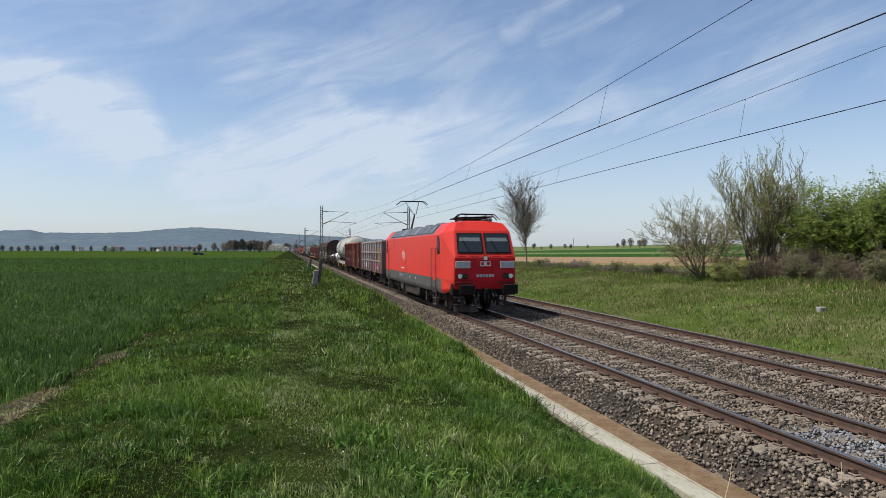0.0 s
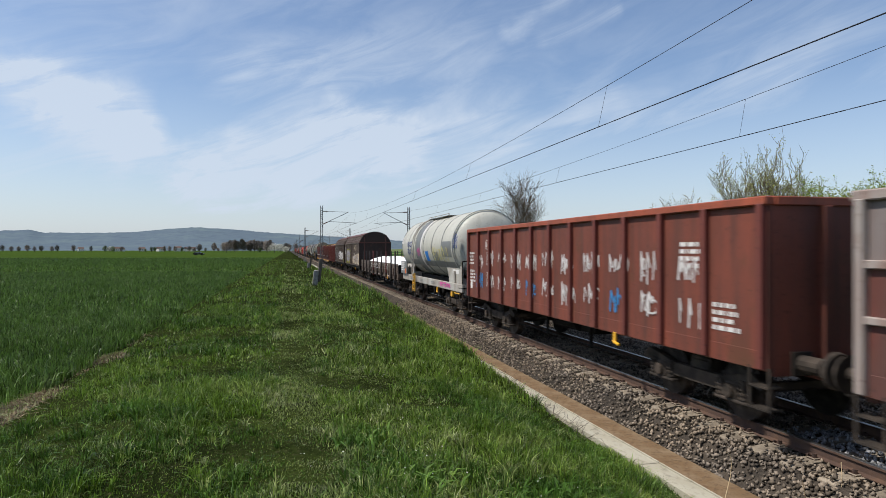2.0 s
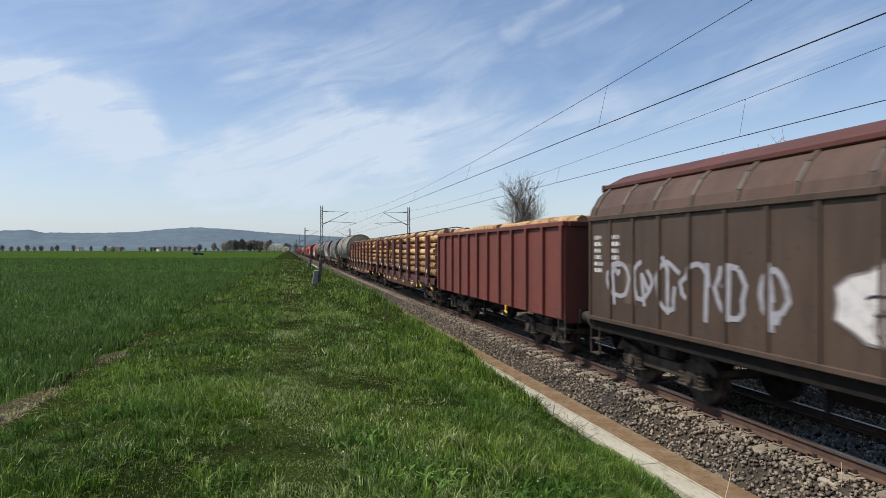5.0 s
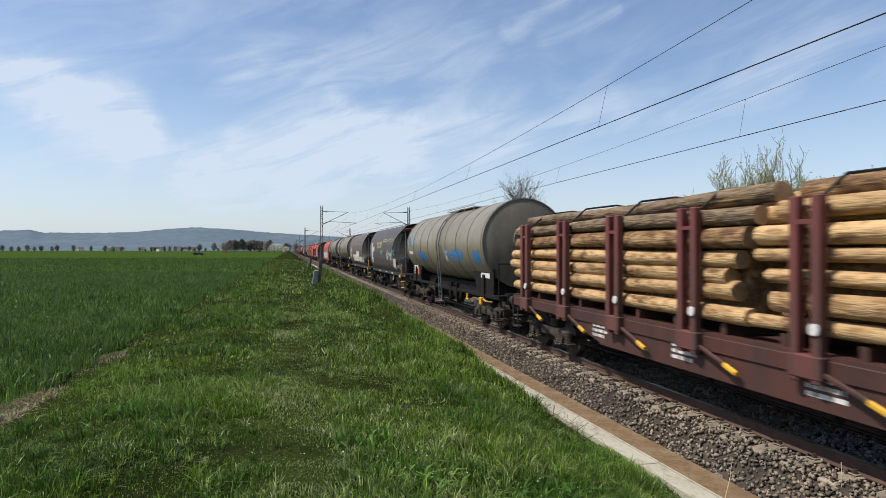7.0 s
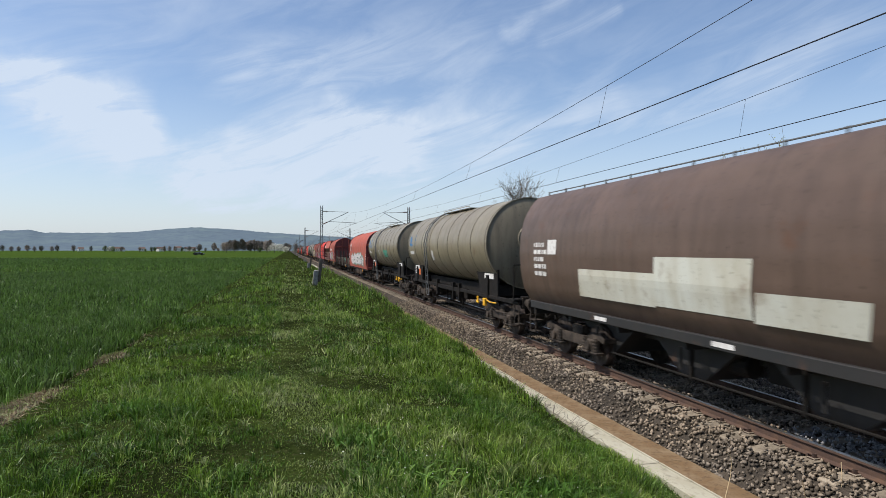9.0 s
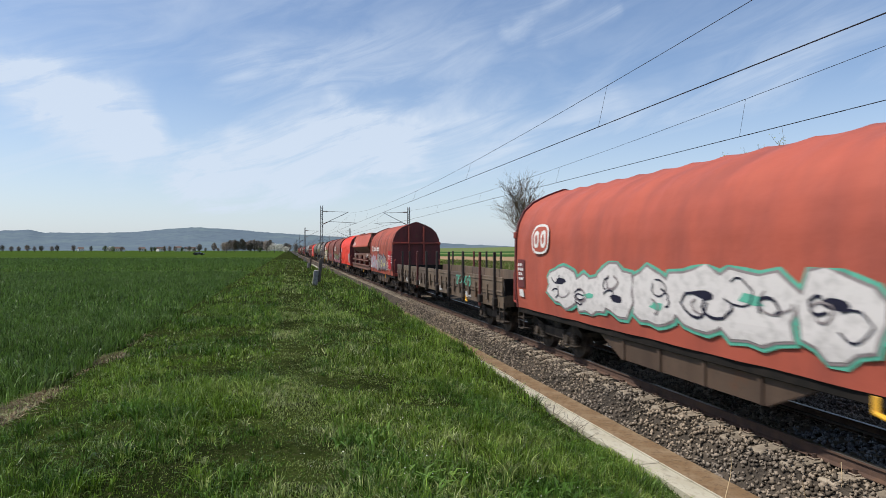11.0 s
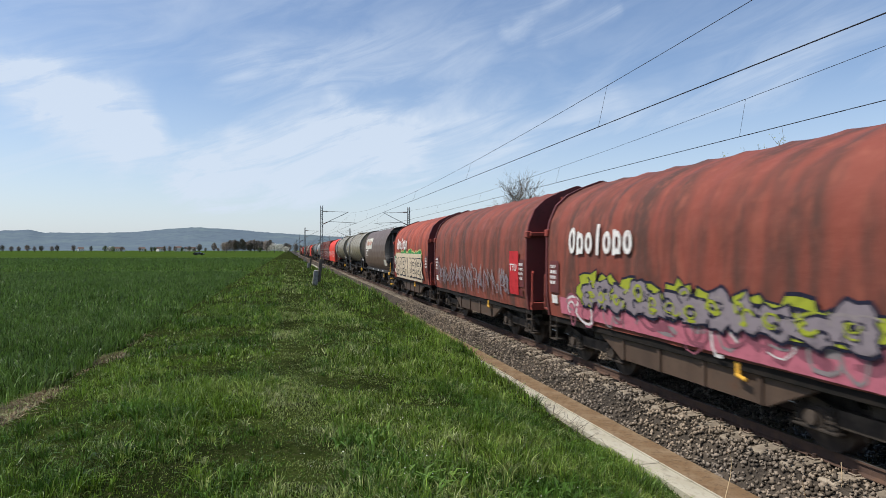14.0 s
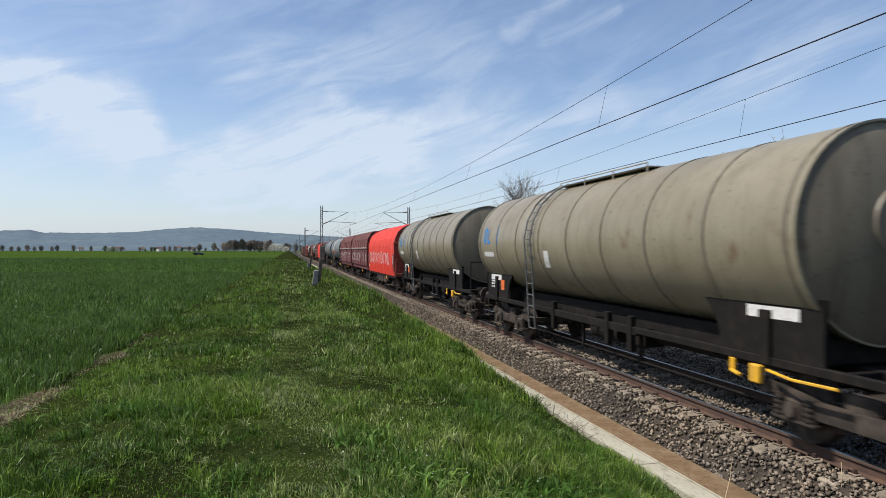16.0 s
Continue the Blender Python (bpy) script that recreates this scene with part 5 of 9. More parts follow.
def cylinder_shell(w, y0, y1, r, zc, shell, end, seg=44, dish=0.26, round_by=2.2):
    """A tank's round shell, and its two shallow dished ends with a sharp rim."""
    circle = [(math.sin(2 * math.pi * i / seg), math.cos(2 * math.pi * i / seg)) for i in range(seg)]
    bm = bmesh.new()
    rings(bm, [[(r * p, y, zc + r * q) for p, q in circle] for y in (y0 + dish, y0 + dish + 0.5, y1 - dish - 0.5, y1 - dish)], close=True)
    part("tank_shell", bm, M[shell], w, smooth=True)
    for s, yy in ((1, y0), (-1, y1)):
        bm = bmesh.new()
        rows, _ = rings(bm, [[((r - 0.012) * k * p, yy + s * dish * (k ** round_by if round_by == 2.2 else 1 - math.sqrt(max(0.0, 1 - k ** round_by))), zc + (r - 0.012) * k * q) for p, q in circle] for k in (1.0, 0.985, 0.95, 0.88, 0.78, 0.6, 0.35, 0.12)], close=True)
        bm.faces.new(rows[-1])
        part("tank_end", bm, M[end], w, smooth=True)
        if round_by == 2.2:
            bm = bmesh.new()
            tube(bm, (0, yy + s * 0.06, zc + 0.12), (0, yy - s * 0.012, zc + 0.12), 0.50, 0.47, seg=36)
            part("end_disc", bm, M[end], w)
        bm = bmesh.new()
        rings(bm, [[((r + d) * p, yy + s * k, zc + (r + d) * q) for p, q in circle] for k, d in ((dish - 0.04, -0.02), (dish - 0.04, 0.012), (dish + 0.03, 0.012), (dish + 0.03, -0.01))], close=True)
        part("rim", bm, M[shell], w)


def tank_wagon(label, a, b, shell, frame="black", r=1.48, zc=2.80, hoops=9, seed=1, framed=False, marks="blue", walkway=True, front=1.15, ladder_at=0.31):
    w = wagon("tank_wagon", label, a, b, frame, (0.98, 1.28) if framed else (0.98, 1.10), 1.30 if framed else 1.15)
    L = b - a
    y0, y1 = -L / 2 + front, L / 2 - 0.72
    cylinder_shell(w, y0, y1, r, zc, shell, *(("tank_end",) if not framed else (shell, 44, 0.55, 2.6)))
    surf = lambda z: math.sqrt(max(0.0, r * r - (z - zc) ** 2))
    bm = bmesh.new()
    sec = [(math.sin(q * math.pi / 20), math.cos(q * math.pi / 20)) for q in range(40)]
    ym = (y0 + y1) / 2
    wd = 0.03
    rings(bm, [[((r + d) * p, k, zc + (r + d) * q) for p, q in sec] for k, d in ((-wd, 0.0), (-wd, 0.012), (wd, 0.012), (wd, 0.0))], close=True)
    hoop = finish(bm, "hoop", M["tank_band" if framed else "tank_end"])
    for i in range(hoops):
        child("hoop", hoop, w, (0, y0 + 0.4 + (y1 - y0 - 0.8) * i / (hoops - 1), 0))
    # saddles at both ends, over the bogies
    for s, yy in ((-1, y0), (1, y1)):
        bm = bmesh.new()
        ya, yb = sorted((yy - s * 0.15, yy - s * 2.3))
        for x in (-1, 1):
            outl = [(yy - s * 0.15, 1.05), (yy - s * 2.05, 1.05), (yy - s * 2.08, 1.35), (yy - s * 2.2, 1.62), (yy - s * 2.45, 1.85), (yy - s * 2.7, 1.95), (yy - s * 0.15, 1.95)]
            prism(bm, outl, x * 1.06, x * 1.12)
            prism(bm, [(yy - s * 1.0, 1.0), (yy - s * 1.2, 1.0), (yy - s * 1.2, 1.75), (yy - s * 1.0, 1.75)], x * 1.12, x * 1.18)
        box(bm, (-1.1, ya + 0.2, 1.08), (1.1, yb - 0.2, 1.45), 0.03)
        part("saddle", bm, M[frame if framed else "black"], w)
        panel(w, "data_plate", yy - s * 1.0, 1.72, 0.95, 0.17, flat(1.125), "white_ink", step=0)
    # platform rail at the front end
    bm = bmesh.new()
    yy = -L / 2 + 0.75
    box(bm, (-1.3, yy - 0.15, 1.12), (1.3, yy + 0.35, 1.16))
    for x in (-1.25, -0.6, 0.6, 1.25):
        pipe(bm, [(x, yy, 1.14), (x, yy, 2.15)], 0.022)
    pipe(bm, [(-1.25, yy, 2.15), (-0.6, yy, 2.15)], 0.022)
    pipe(bm, [(0.6, yy, 2.15), (1.25, yy, 2.15)], 0.022)
    part("end_railing", bm, M["black"], w)
    # ladder and top walkway
    yl = ym + (ladder_at if not framed else 0.36) * (y1 - ym)
    bm = bmesh.new()
    side = lambda ang: (-(r + 0.09) * math.sin(ang), zc + (r + 0.09) * math.cos(ang))
    pts = [(-1.42, 0.55), (-1.5, 2.0)] + [side(radians(q)) for q in (88, 70, 52, 34, 18)]
    for k in (-0.2, 0.2):
        pipe(bm, [(p[0], yl + k, p[1]) for p in pts], 0.024)
    for p, q in zip(pts, pts[1:]):
        n = max(1, round((Vector(p) - Vector(q)).length / 0.3))
        for i in range(n):
            c = Vector(p).lerp(Vector(q), i / n)
            pipe(bm, [(c.x, yl - 0.2, c.y), (c.x, yl + 0.2, c.y)], 0.014)
    part("ladder", bm, M["pale_frame" if framed else "steel_mast"], w)
    if walkway:
        bm = bmesh.new()
        ya = yl - 0.2 if ladder_at > 0 else yl + 1.6
        yb = ya - 4.0
        zt = zc + r - 0.03
        box(bm, (-0.66, yb, zt - 0.02), (-0.25, ya + 0.3, zt))
        box(bm, (0.25, yb, zt - 0.02), (0.66, ya + 0.3, zt))
        for x in (-0.70, 0.70):
            pipe(bm, [(x, yb, zt + 0.06), (x, ya, zt + 0.06)], 0.016)
            for q in range(4):
                y = yb + (ya - yb) * q / 3
                pipe(bm, [(x, y, zt - 0.25), (x, y, zt + 0.06)], 0.014)
        tube(bm, (0, (ya + yb) / 2, zt - 0.1), (0, (ya + yb) / 2, zt + 0.08), 0.26, seg=18)
        part("walkway", bm, M["pale_frame"], w)
    # outlet pipes and valves slung under the belly
    bm = bmesh.new()
    tube(bm, (-0.9, ym - 0.5, 1.05), (0.9, ym - 0.5, 1.05), 0.12, seg=12)
    tube(bm, (-1.05, ym - 0.5, 1.05), (-0.85, ym - 0.5, 1.05), 0.16, seg=12)
    tube(bm, (0, ym - 0.5, 1.05), (0, ym - 0.5, 1.5), 0.15, seg=12)
    box(bm, (-1.15, ym - 2.4, 0.95), (-1.05, ym + 1.6, 1.02))
    for y in (ym - 2.2, ym - 1.3, ym + 1.4):
        box(bm, (-1.18, y - 0.07, 0.62), (-1.06, y + 0.07, 1.3), 0.01)
    for x in (-0.62, 0.62):
        box(bm, (x - 0.07, y0 + 1.5, 1.0), (x + 0.07, y1 - 1.5, 1.36))
    box(bm, (-0.5, y0 + 2.0, 0.72), (0.5, y1 - 2.0, 1.3), 0.1)
    part("outlet", bm, M["black"], w)
    bm = bmesh.new()
    pipe(bm, [(-1.2, y0 + 1.0, 0.93), (-1.28, y0 + 0.5, 0.9), (-1.28, y0 - 0.2, 0.92)], 0.022)
    box(bm, (-1.26, y0 + 1.1, 0.72), (-1.16, y0 + 1.3, 0.98), 0.02)
    part("hand_brake", bm, M["yellow"], w, "yellow hand-brake lever")
    if not framed:
        panel(w, "placard", yl - 0.9, 2.35, 0.28, 0.42, surf, "white_ink", lean=0.05)
        panel(w, "placard", y1 - 1.6, 1.5, 0.3, 0.3, flat(1.13), "orange", step=0)
        bars(w, y1 - 0.9, 1.55, 0.7, 0.35, flat(1.13), 4, seed=seed)
        panel(w, "placard", y1 - 1.2, 2.45, 0.9, 0.15, surf, "white_ink")
        word_shapes(w, y1 - 0.75, 2.78, 1.5, 0.52, 4, surf, marks)
    return w, y0, y1, surf


def stake_wagon(label, a, b, board, boards_low, red=(), stakes=8, seed=3):
    """A long flat wagon with low dropsides and tall stakes along both edges."""
    w = wagon("stake_wagon", label, a, b, board, (0.82, 1.18), 1.36)
    L = b - a
    e = L / 2 - 0.62
    bm = bmesh.new()
    box(bm, (-1.34, -e + 0.02, 1.15), (1.34, e - 0.02, 1.22))
    part("deck", bm, M["plank"], w)
    n = stakes
    for s in (-1, 1):
        for i in range(n):
            y0, y1 = -e + 2 * e * i / n + 0.03, -e + 2 * e * (i + 1) / n - 0.03
            bm = bmesh.new()
            x0, x1 = sorted((s * 1.34, s * 1.39))
            box(bm, (x0, y0, 1.2), (x1, y1, 1.76), 0.01)
            for z in (1.3, 1.62):
                xa, xb = sorted((s * 1.385, s * 1.41))
                box(bm, (xa, y0, z), (xb, y1, z + 0.05), 0.008)
            for k in (0.3, 0.7):
                yc = y0 + (y1 - y0) * k
                xa, xb = sorted((s * 1.38, s * 1.44))
                box(bm, (xa, yc - 0.05, 1.0), (xb, yc + 0.05, 1.5), 0.01)
            part("dropside", bm, M[board if (i + seed) % 3 else boards_low], w)
            yc = y0 + 0.02 + (0.55 if i == 0 else 0.0)
            bm = bmesh.new()
            box(bm, (-0.042, -0.036, 0.75), (0.042, 0.036, 2.52), 0.012)
            st = part("stake", bm, M["stake_red" if i in red else "stake_dark"], w)
            st.location = (s * 1.44, yc, 0)
            bm = bmesh.new()
            xa, xb = sorted((s * 1.36, s * 1.5))
            box(bm, (xa, yc - 0.09, 0.86), (xb, yc + 0.09, 1.12), 0.02)
            part("stake_pocket", bm, M["bogie"], w)
        y0, y1 = sorted((s * e, s * (e - 0.06)))
        bm = bmesh.new()
        box(bm, (-1.33, y0, 1.2), (1.33, y1, 1.72), 0.01)
        part("end_flap", bm, M["black"], w)
    bars(w, -L / 2 + 4.2, 0.98, 0.9, 0.14, flat(1.37), 1, seed=seed)
    for y in (-5.2, -1.4, 3.1, 6.2):
        panel(w, "data_plate", y, 1.0, 0.4, 0.2, flat(1.372), "white_panel", step=0)
    return w, e


def sheet_load(w, d, e, y0, y1):
    """A white sheet over a heaped load in the stake wagon."""
    bm = bmesh.new()
    secs, r = [], random.Random(8)
    ys = np.linspace(y0, y1, 44)
    for i, y in enumerate(ys):
        t = (y - y0) / (y1 - y0)
        h = 0.50 * min(1.0, t / 0.16, (1 - t) / 0.10) * (0.86 + 0.14 * math.sin(t * 17)) * (0.8 + 0.3 * math.sin(t * math.pi))
        secs.append([(x, y, 1.58 + h * (1 - abs(x / 1.33) ** 2.6) + 0.025 * math.sin(7 * x + 3.1 * y) * (abs(x) < 1.2)) for x in np.linspace(-1.33, 1.33, 21)])
    rings(bm, secs)
    ob = new("covered_load", finish(bm, "covered_load", M["white_sheet"], True))
    so = ob.modifiers.new("thickness", "SOLIDIFY")
    so.thickness = 0.02
    tagged(ob, "heaped load under a bright white sheet in stake wagon", "load")
    TRAIN.append((ob, d))
    return ob


def sliding_van(label, a, b, seed):
    """A brown van with sliding walls that curve into the roof."""
    w = wagon("sliding_wall_van", label, a, b, "black", (0.92, 1.14), 1.36)
    L = b - a
    e = L / 2 - 0.66
    half = [(1.42, 1.16), (1.42, 3.22), (1.36, 3.42), (1.20, 3.68), (0.98, 3.88)]
    cap = [(1.03, 3.86), (0.98, 3.95), (0.6, 4.14), (0.25, 4.23), (0.0, 4.25)]
    for s in (-1, 1):
        for q, (ya, yb) in enumerate(((-e, 0.0), (0.0, e))):
            bm = bmesh.new()
            rings(bm, [[(s * x, y, z) for x, z in half] for y in (ya + 0.01, yb - 0.01)])
            part("sliding_wall", bm, [M["van_brown"]], w)
            bm = bmesh.new()
            k = 8
            for i in range(k + 1):
                y = ya + 0.05 + (yb - ya - 0.1) * i / k
                x0, x1 = sorted((s * 1.415, s * 1.455))
                box(bm, (x0, y - 0.035, 1.18), (x1, y + 0.035, 3.2), 0.008)
            for i in range(7):
                y = ya + 0.2 + (yb - ya - 0.4) * i / 6
                for p, n2 in zip(half[1:], half[2:]):
                    tube(bm, (s * p[0], y, p[1]), (s * n2[0], y, n2[1]), 0.05, seg=6)
            x0, x1 = sorted((s * 1.40, s * 1.47))
            box(bm, (x0, ya + 0.01, 3.17), (x1, yb - 0.01, 3.27), 0.012)
            box(bm, (x0, ya + 0.01, 1.14), (x1, yb - 0.01, 1.22), 0.01)
            part("wall_frame", bm, [M["van_brown"]], w)
            bm = bmesh.new()
            off = [(x + 0.008, z + 0.004) for x, z in half[1:]]
            rings(bm, [[(s * x, y, z) for x, z in off] for y in (ya + 0.03, yb - 0.03)])
            part("roof_flank", bm, M["van_roof"], w)
        bm = bmesh.new()
        x0, x1 = sorted((s * 0.96, s * 1.08))
        box(bm, (x0, -e - 0.04, 3.84), (x1, e + 0.04, 3.94), 0.02)
        part("gutter", bm, M["gutter"], w)
        # end wall: plain sheet with a beam and posts
        out = mirror([(1.40, 1.16)] + half[1:] + cap[1:])
        bm = bmesh.new()
        yq = sorted((s * e, s * (e + 0.05)))
        extrude(bm, out, *yq)
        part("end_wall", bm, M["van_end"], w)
        bm = bmesh.new()
        yq = sorted((s * (e + 0.03), s * (e + 0.12)))
        for x in (-0.95, 0.95):
            box(bm, (x - 0.05, yq[0], 1.0), (x + 0.05, yq[1], 3.75), 0.012)
        box(bm, (-1.42, yq[0], 3.2), (1.42, yq[1], 3.3), 0.012)
        box(bm, (-1.1, yq[0], 3.80), (-1.0, yq[1] - 0.03, 3.95), 0.01)
        part("end_frame", bm, M["gutter"], w)
    bm = bmesh.new()
    rings(bm, [[(x, y, z) for x, z in mirror(cap)] for y in (-e - 0.05, e + 0.05)])
    part("roof", bm, M["gutter"], w)
    return w, e, flat(1.424)


def log_wagon(label, a, b, seed):
    """A fish-bellied flat wagon with double stanchions."""
    w = wagon("timber_wagon", label, a, b, "log_frame", (1.02, 1.25), 1.32, pivots=(b - a) / 2 - 2.5)
    L = b - a
    e = L / 2 - 0.62
    for s in (-1, 1):
        bm = bmesh.new()
        x0, x1 = sorted((s * 1.20, s * 1.29))
        prism(bm, [(-e, 1.24), (e, 1.24), (e, 1.02), (e - 3.4, 1.0), (e - 5.2, 0.62), (-e + 5.2, 0.62), (-e + 3.4, 1.0), (-e, 1.02)], x0, x1)
        part("belly_girder", bm, M["log_frame"], w)
        for y in (-4.2, -1.4, 1.4, 4.2):
            bars(w, y, 0.9, 0.7, 0.3, flat(1.292), 3, seed=seed + int(y * 10))
    bm = bmesh.new()
    box(bm, (-1.3, -e, 1.22), (1.3, e, 1.30))
    for i in range(16):
        y = -e + 0.4 + (2 * e - 0.8) * i / 15
        box(bm, (-1.2, y - 0.06, 1.30), (1.2, y + 0.06, 1.47))
    part("deck", bm, M["log_frame"], w)
    bm = bmesh.new()
    for k in (-0.17, 0.17):
        box(bm, (-0.06, k - 0.07, 0.95), (0.07, k + 0.07, 3.25), 0.015)
    box(bm, (-0.07, -0.26, 1.0), (0.08, 0.26, 1.3), 0.02)
    box(bm, (-0.05, -0.2, 2.9), (0.05, 0.2, 2.96))
    stan = finish(bm, "stanchion", M["stanchion_red"])
    bm = bmesh.new()
    tube(bm, (-0.012, 0, 0), (0.012, 0, 0), 0.075, seg=14)
    disc = finish(bm, "reflector", M["white_ink"])
    n = 8
    for i in range(n):
        y = -e + 1.1 + (2 * e - 2.2) * i / (n - 1)
        for s in (-1, 1):
            o = child("stanchion", stan, w, (s * 1.38, y, 0), 0 if s > 0 else math.pi)
            child("reflector", disc, o, (0.085, 0.17 * s * -1, 1.62))
        bm = bmesh.new()
        pipe(bm, [(-1.36, y - 0.1, 1.12), (-1.40, y - 1.0, 0.86)], 0.035)
        part("tension_arm", bm, M["log_frame"], w)
        bm = bmesh.new()
        pipe(bm, [(-1.395, y - 0.85, 0.90), (-1.41, y - 1.12, 0.82)], 0.042)
        part("lever_grip", bm, M["yellow"], w)
    return w, e


def log_mesh(r, length, seed, n=12, m=9):
    """One log: slightly bent and knotty, sawn off at both ends."""
    rr = random.Random(seed)
    bm = bmesh.new()
    lump = [rr.uniform(0.90, 1.08) for _ in range(n)]
    secs = []
    ph, bend = rr.uniform(0, 6), rr.uniform(0.01, 0.035)
    for k in range(m):
        y = -length / 2 + length * k / (m - 1)
        t = r * (1.06 - 0.12 * k / (m - 1)) * rr.uniform(0.96, 1.04)
        secs.append([(t * lump[i] * rr.uniform(0.97, 1.03) * math.cos(2 * math.pi * i / n) + bend * math.sin(ph + k * 0.7), y, t * lump[i] * rr.uniform(0.97, 1.03) * math.sin(2 * math.pi * i / n) + bend * math.cos(ph + k * 0.9)) for i in range(n)])
    rows, fs = rings(bm, secs, close=True)
    for f in fs:
        f.smooth = True
    for q in (bm.faces.new(rows[0][::-1]), bm.faces.new(rows[-1])):
        q.material_index = 1
    return bm


LOGS = []
for i in range(10):
    LOGS.append(finish(log_mesh(0.145, 1.0, 40 + i), "log", [M[("log_bark", "log_bark_dark", "log_bark", "log_bark_grey", "log_bark")[i % 5]], M["log_end"]]))


def timber(label, d, spans, z0, z1, half, seed, crown=0.35):
    """A stack of logs lying along the wagon, row upon row."""
    r = random.Random(seed)
    stack = tagged(new("timber_stack"), label, "timber", "timber loads of the train")
    TRAIN.append((stack, d))
    for ya, yb in spans:
        z, odd = z0 + 0.15, 0
        while z < z1 + crown:
            over = max(0.0, (z - z1) / max(crown, 0.01))
            lim = half * (1 - 0.55 * over)
            k = 0.30 if z < z1 else 0.32
            x = -lim + 0.15
            while x <= lim - 0.1:
                near = x < -lim + 0.4 or z > z1 - 0.3 or x > lim - 0.45
                if near:
                    o = child("log", r.choice(LOGS), stack, (x + r.uniform(-0.015, 0.015), (ya + yb) / 2 + r.uniform(-0.28, 0.28), z + r.uniform(-0.03, 0.03)))
                    g = r.uniform(0.72, 1.16) * k / 0.30
                    o.scale = (g, (yb - ya) * r.uniform(0.965, 1.01), g)
                    o.rotation_euler = (r.uniform(-0.004, 0.004), r.uniform(0, 6.28), r.uniform(-0.004, 0.004))
                x += k * r.uniform(0.96, 1.04)
            z += k * 0.965
            odd += 1
        # the hidden middle of the stack
        bm = bmesh.new()
        box(bm, (-half + 0.35, ya + 0.15, z0), (half - 0.35, yb - 0.15, z1 - 0.15))
        part("inner_logs", bm, M["log_bark_dark"], stack)
    return stack


def strap_over(stack, y, half, z0, z1, crown):
    bm = bmesh.new()
    pts = [(-half - 0.02, z0), (-half - 0.02, z1 - 0.1), (-half * 0.6, z1 + crown * 0.85), (0, z1 + crown * 1.1), (half * 0.6, z1 + crown * 0.85), (half + 0.02, z1 - 0.1)]
    for k in (pts[1:],):
        pipe(bm, [(x, y, z) for x, z in k], 0.022)
    part("lashing", bm, M["strap"], stack)


HOPPER = [(1.12, 1.22), (1.32, 1.55), (1.42, 2.0), (1.45, 2.5), (1.42, 3.0), (1.32, 3.4), (1.12, 3.78), (0.92, 4.0), (0.45, 4.12), (0.0, 4.14)]


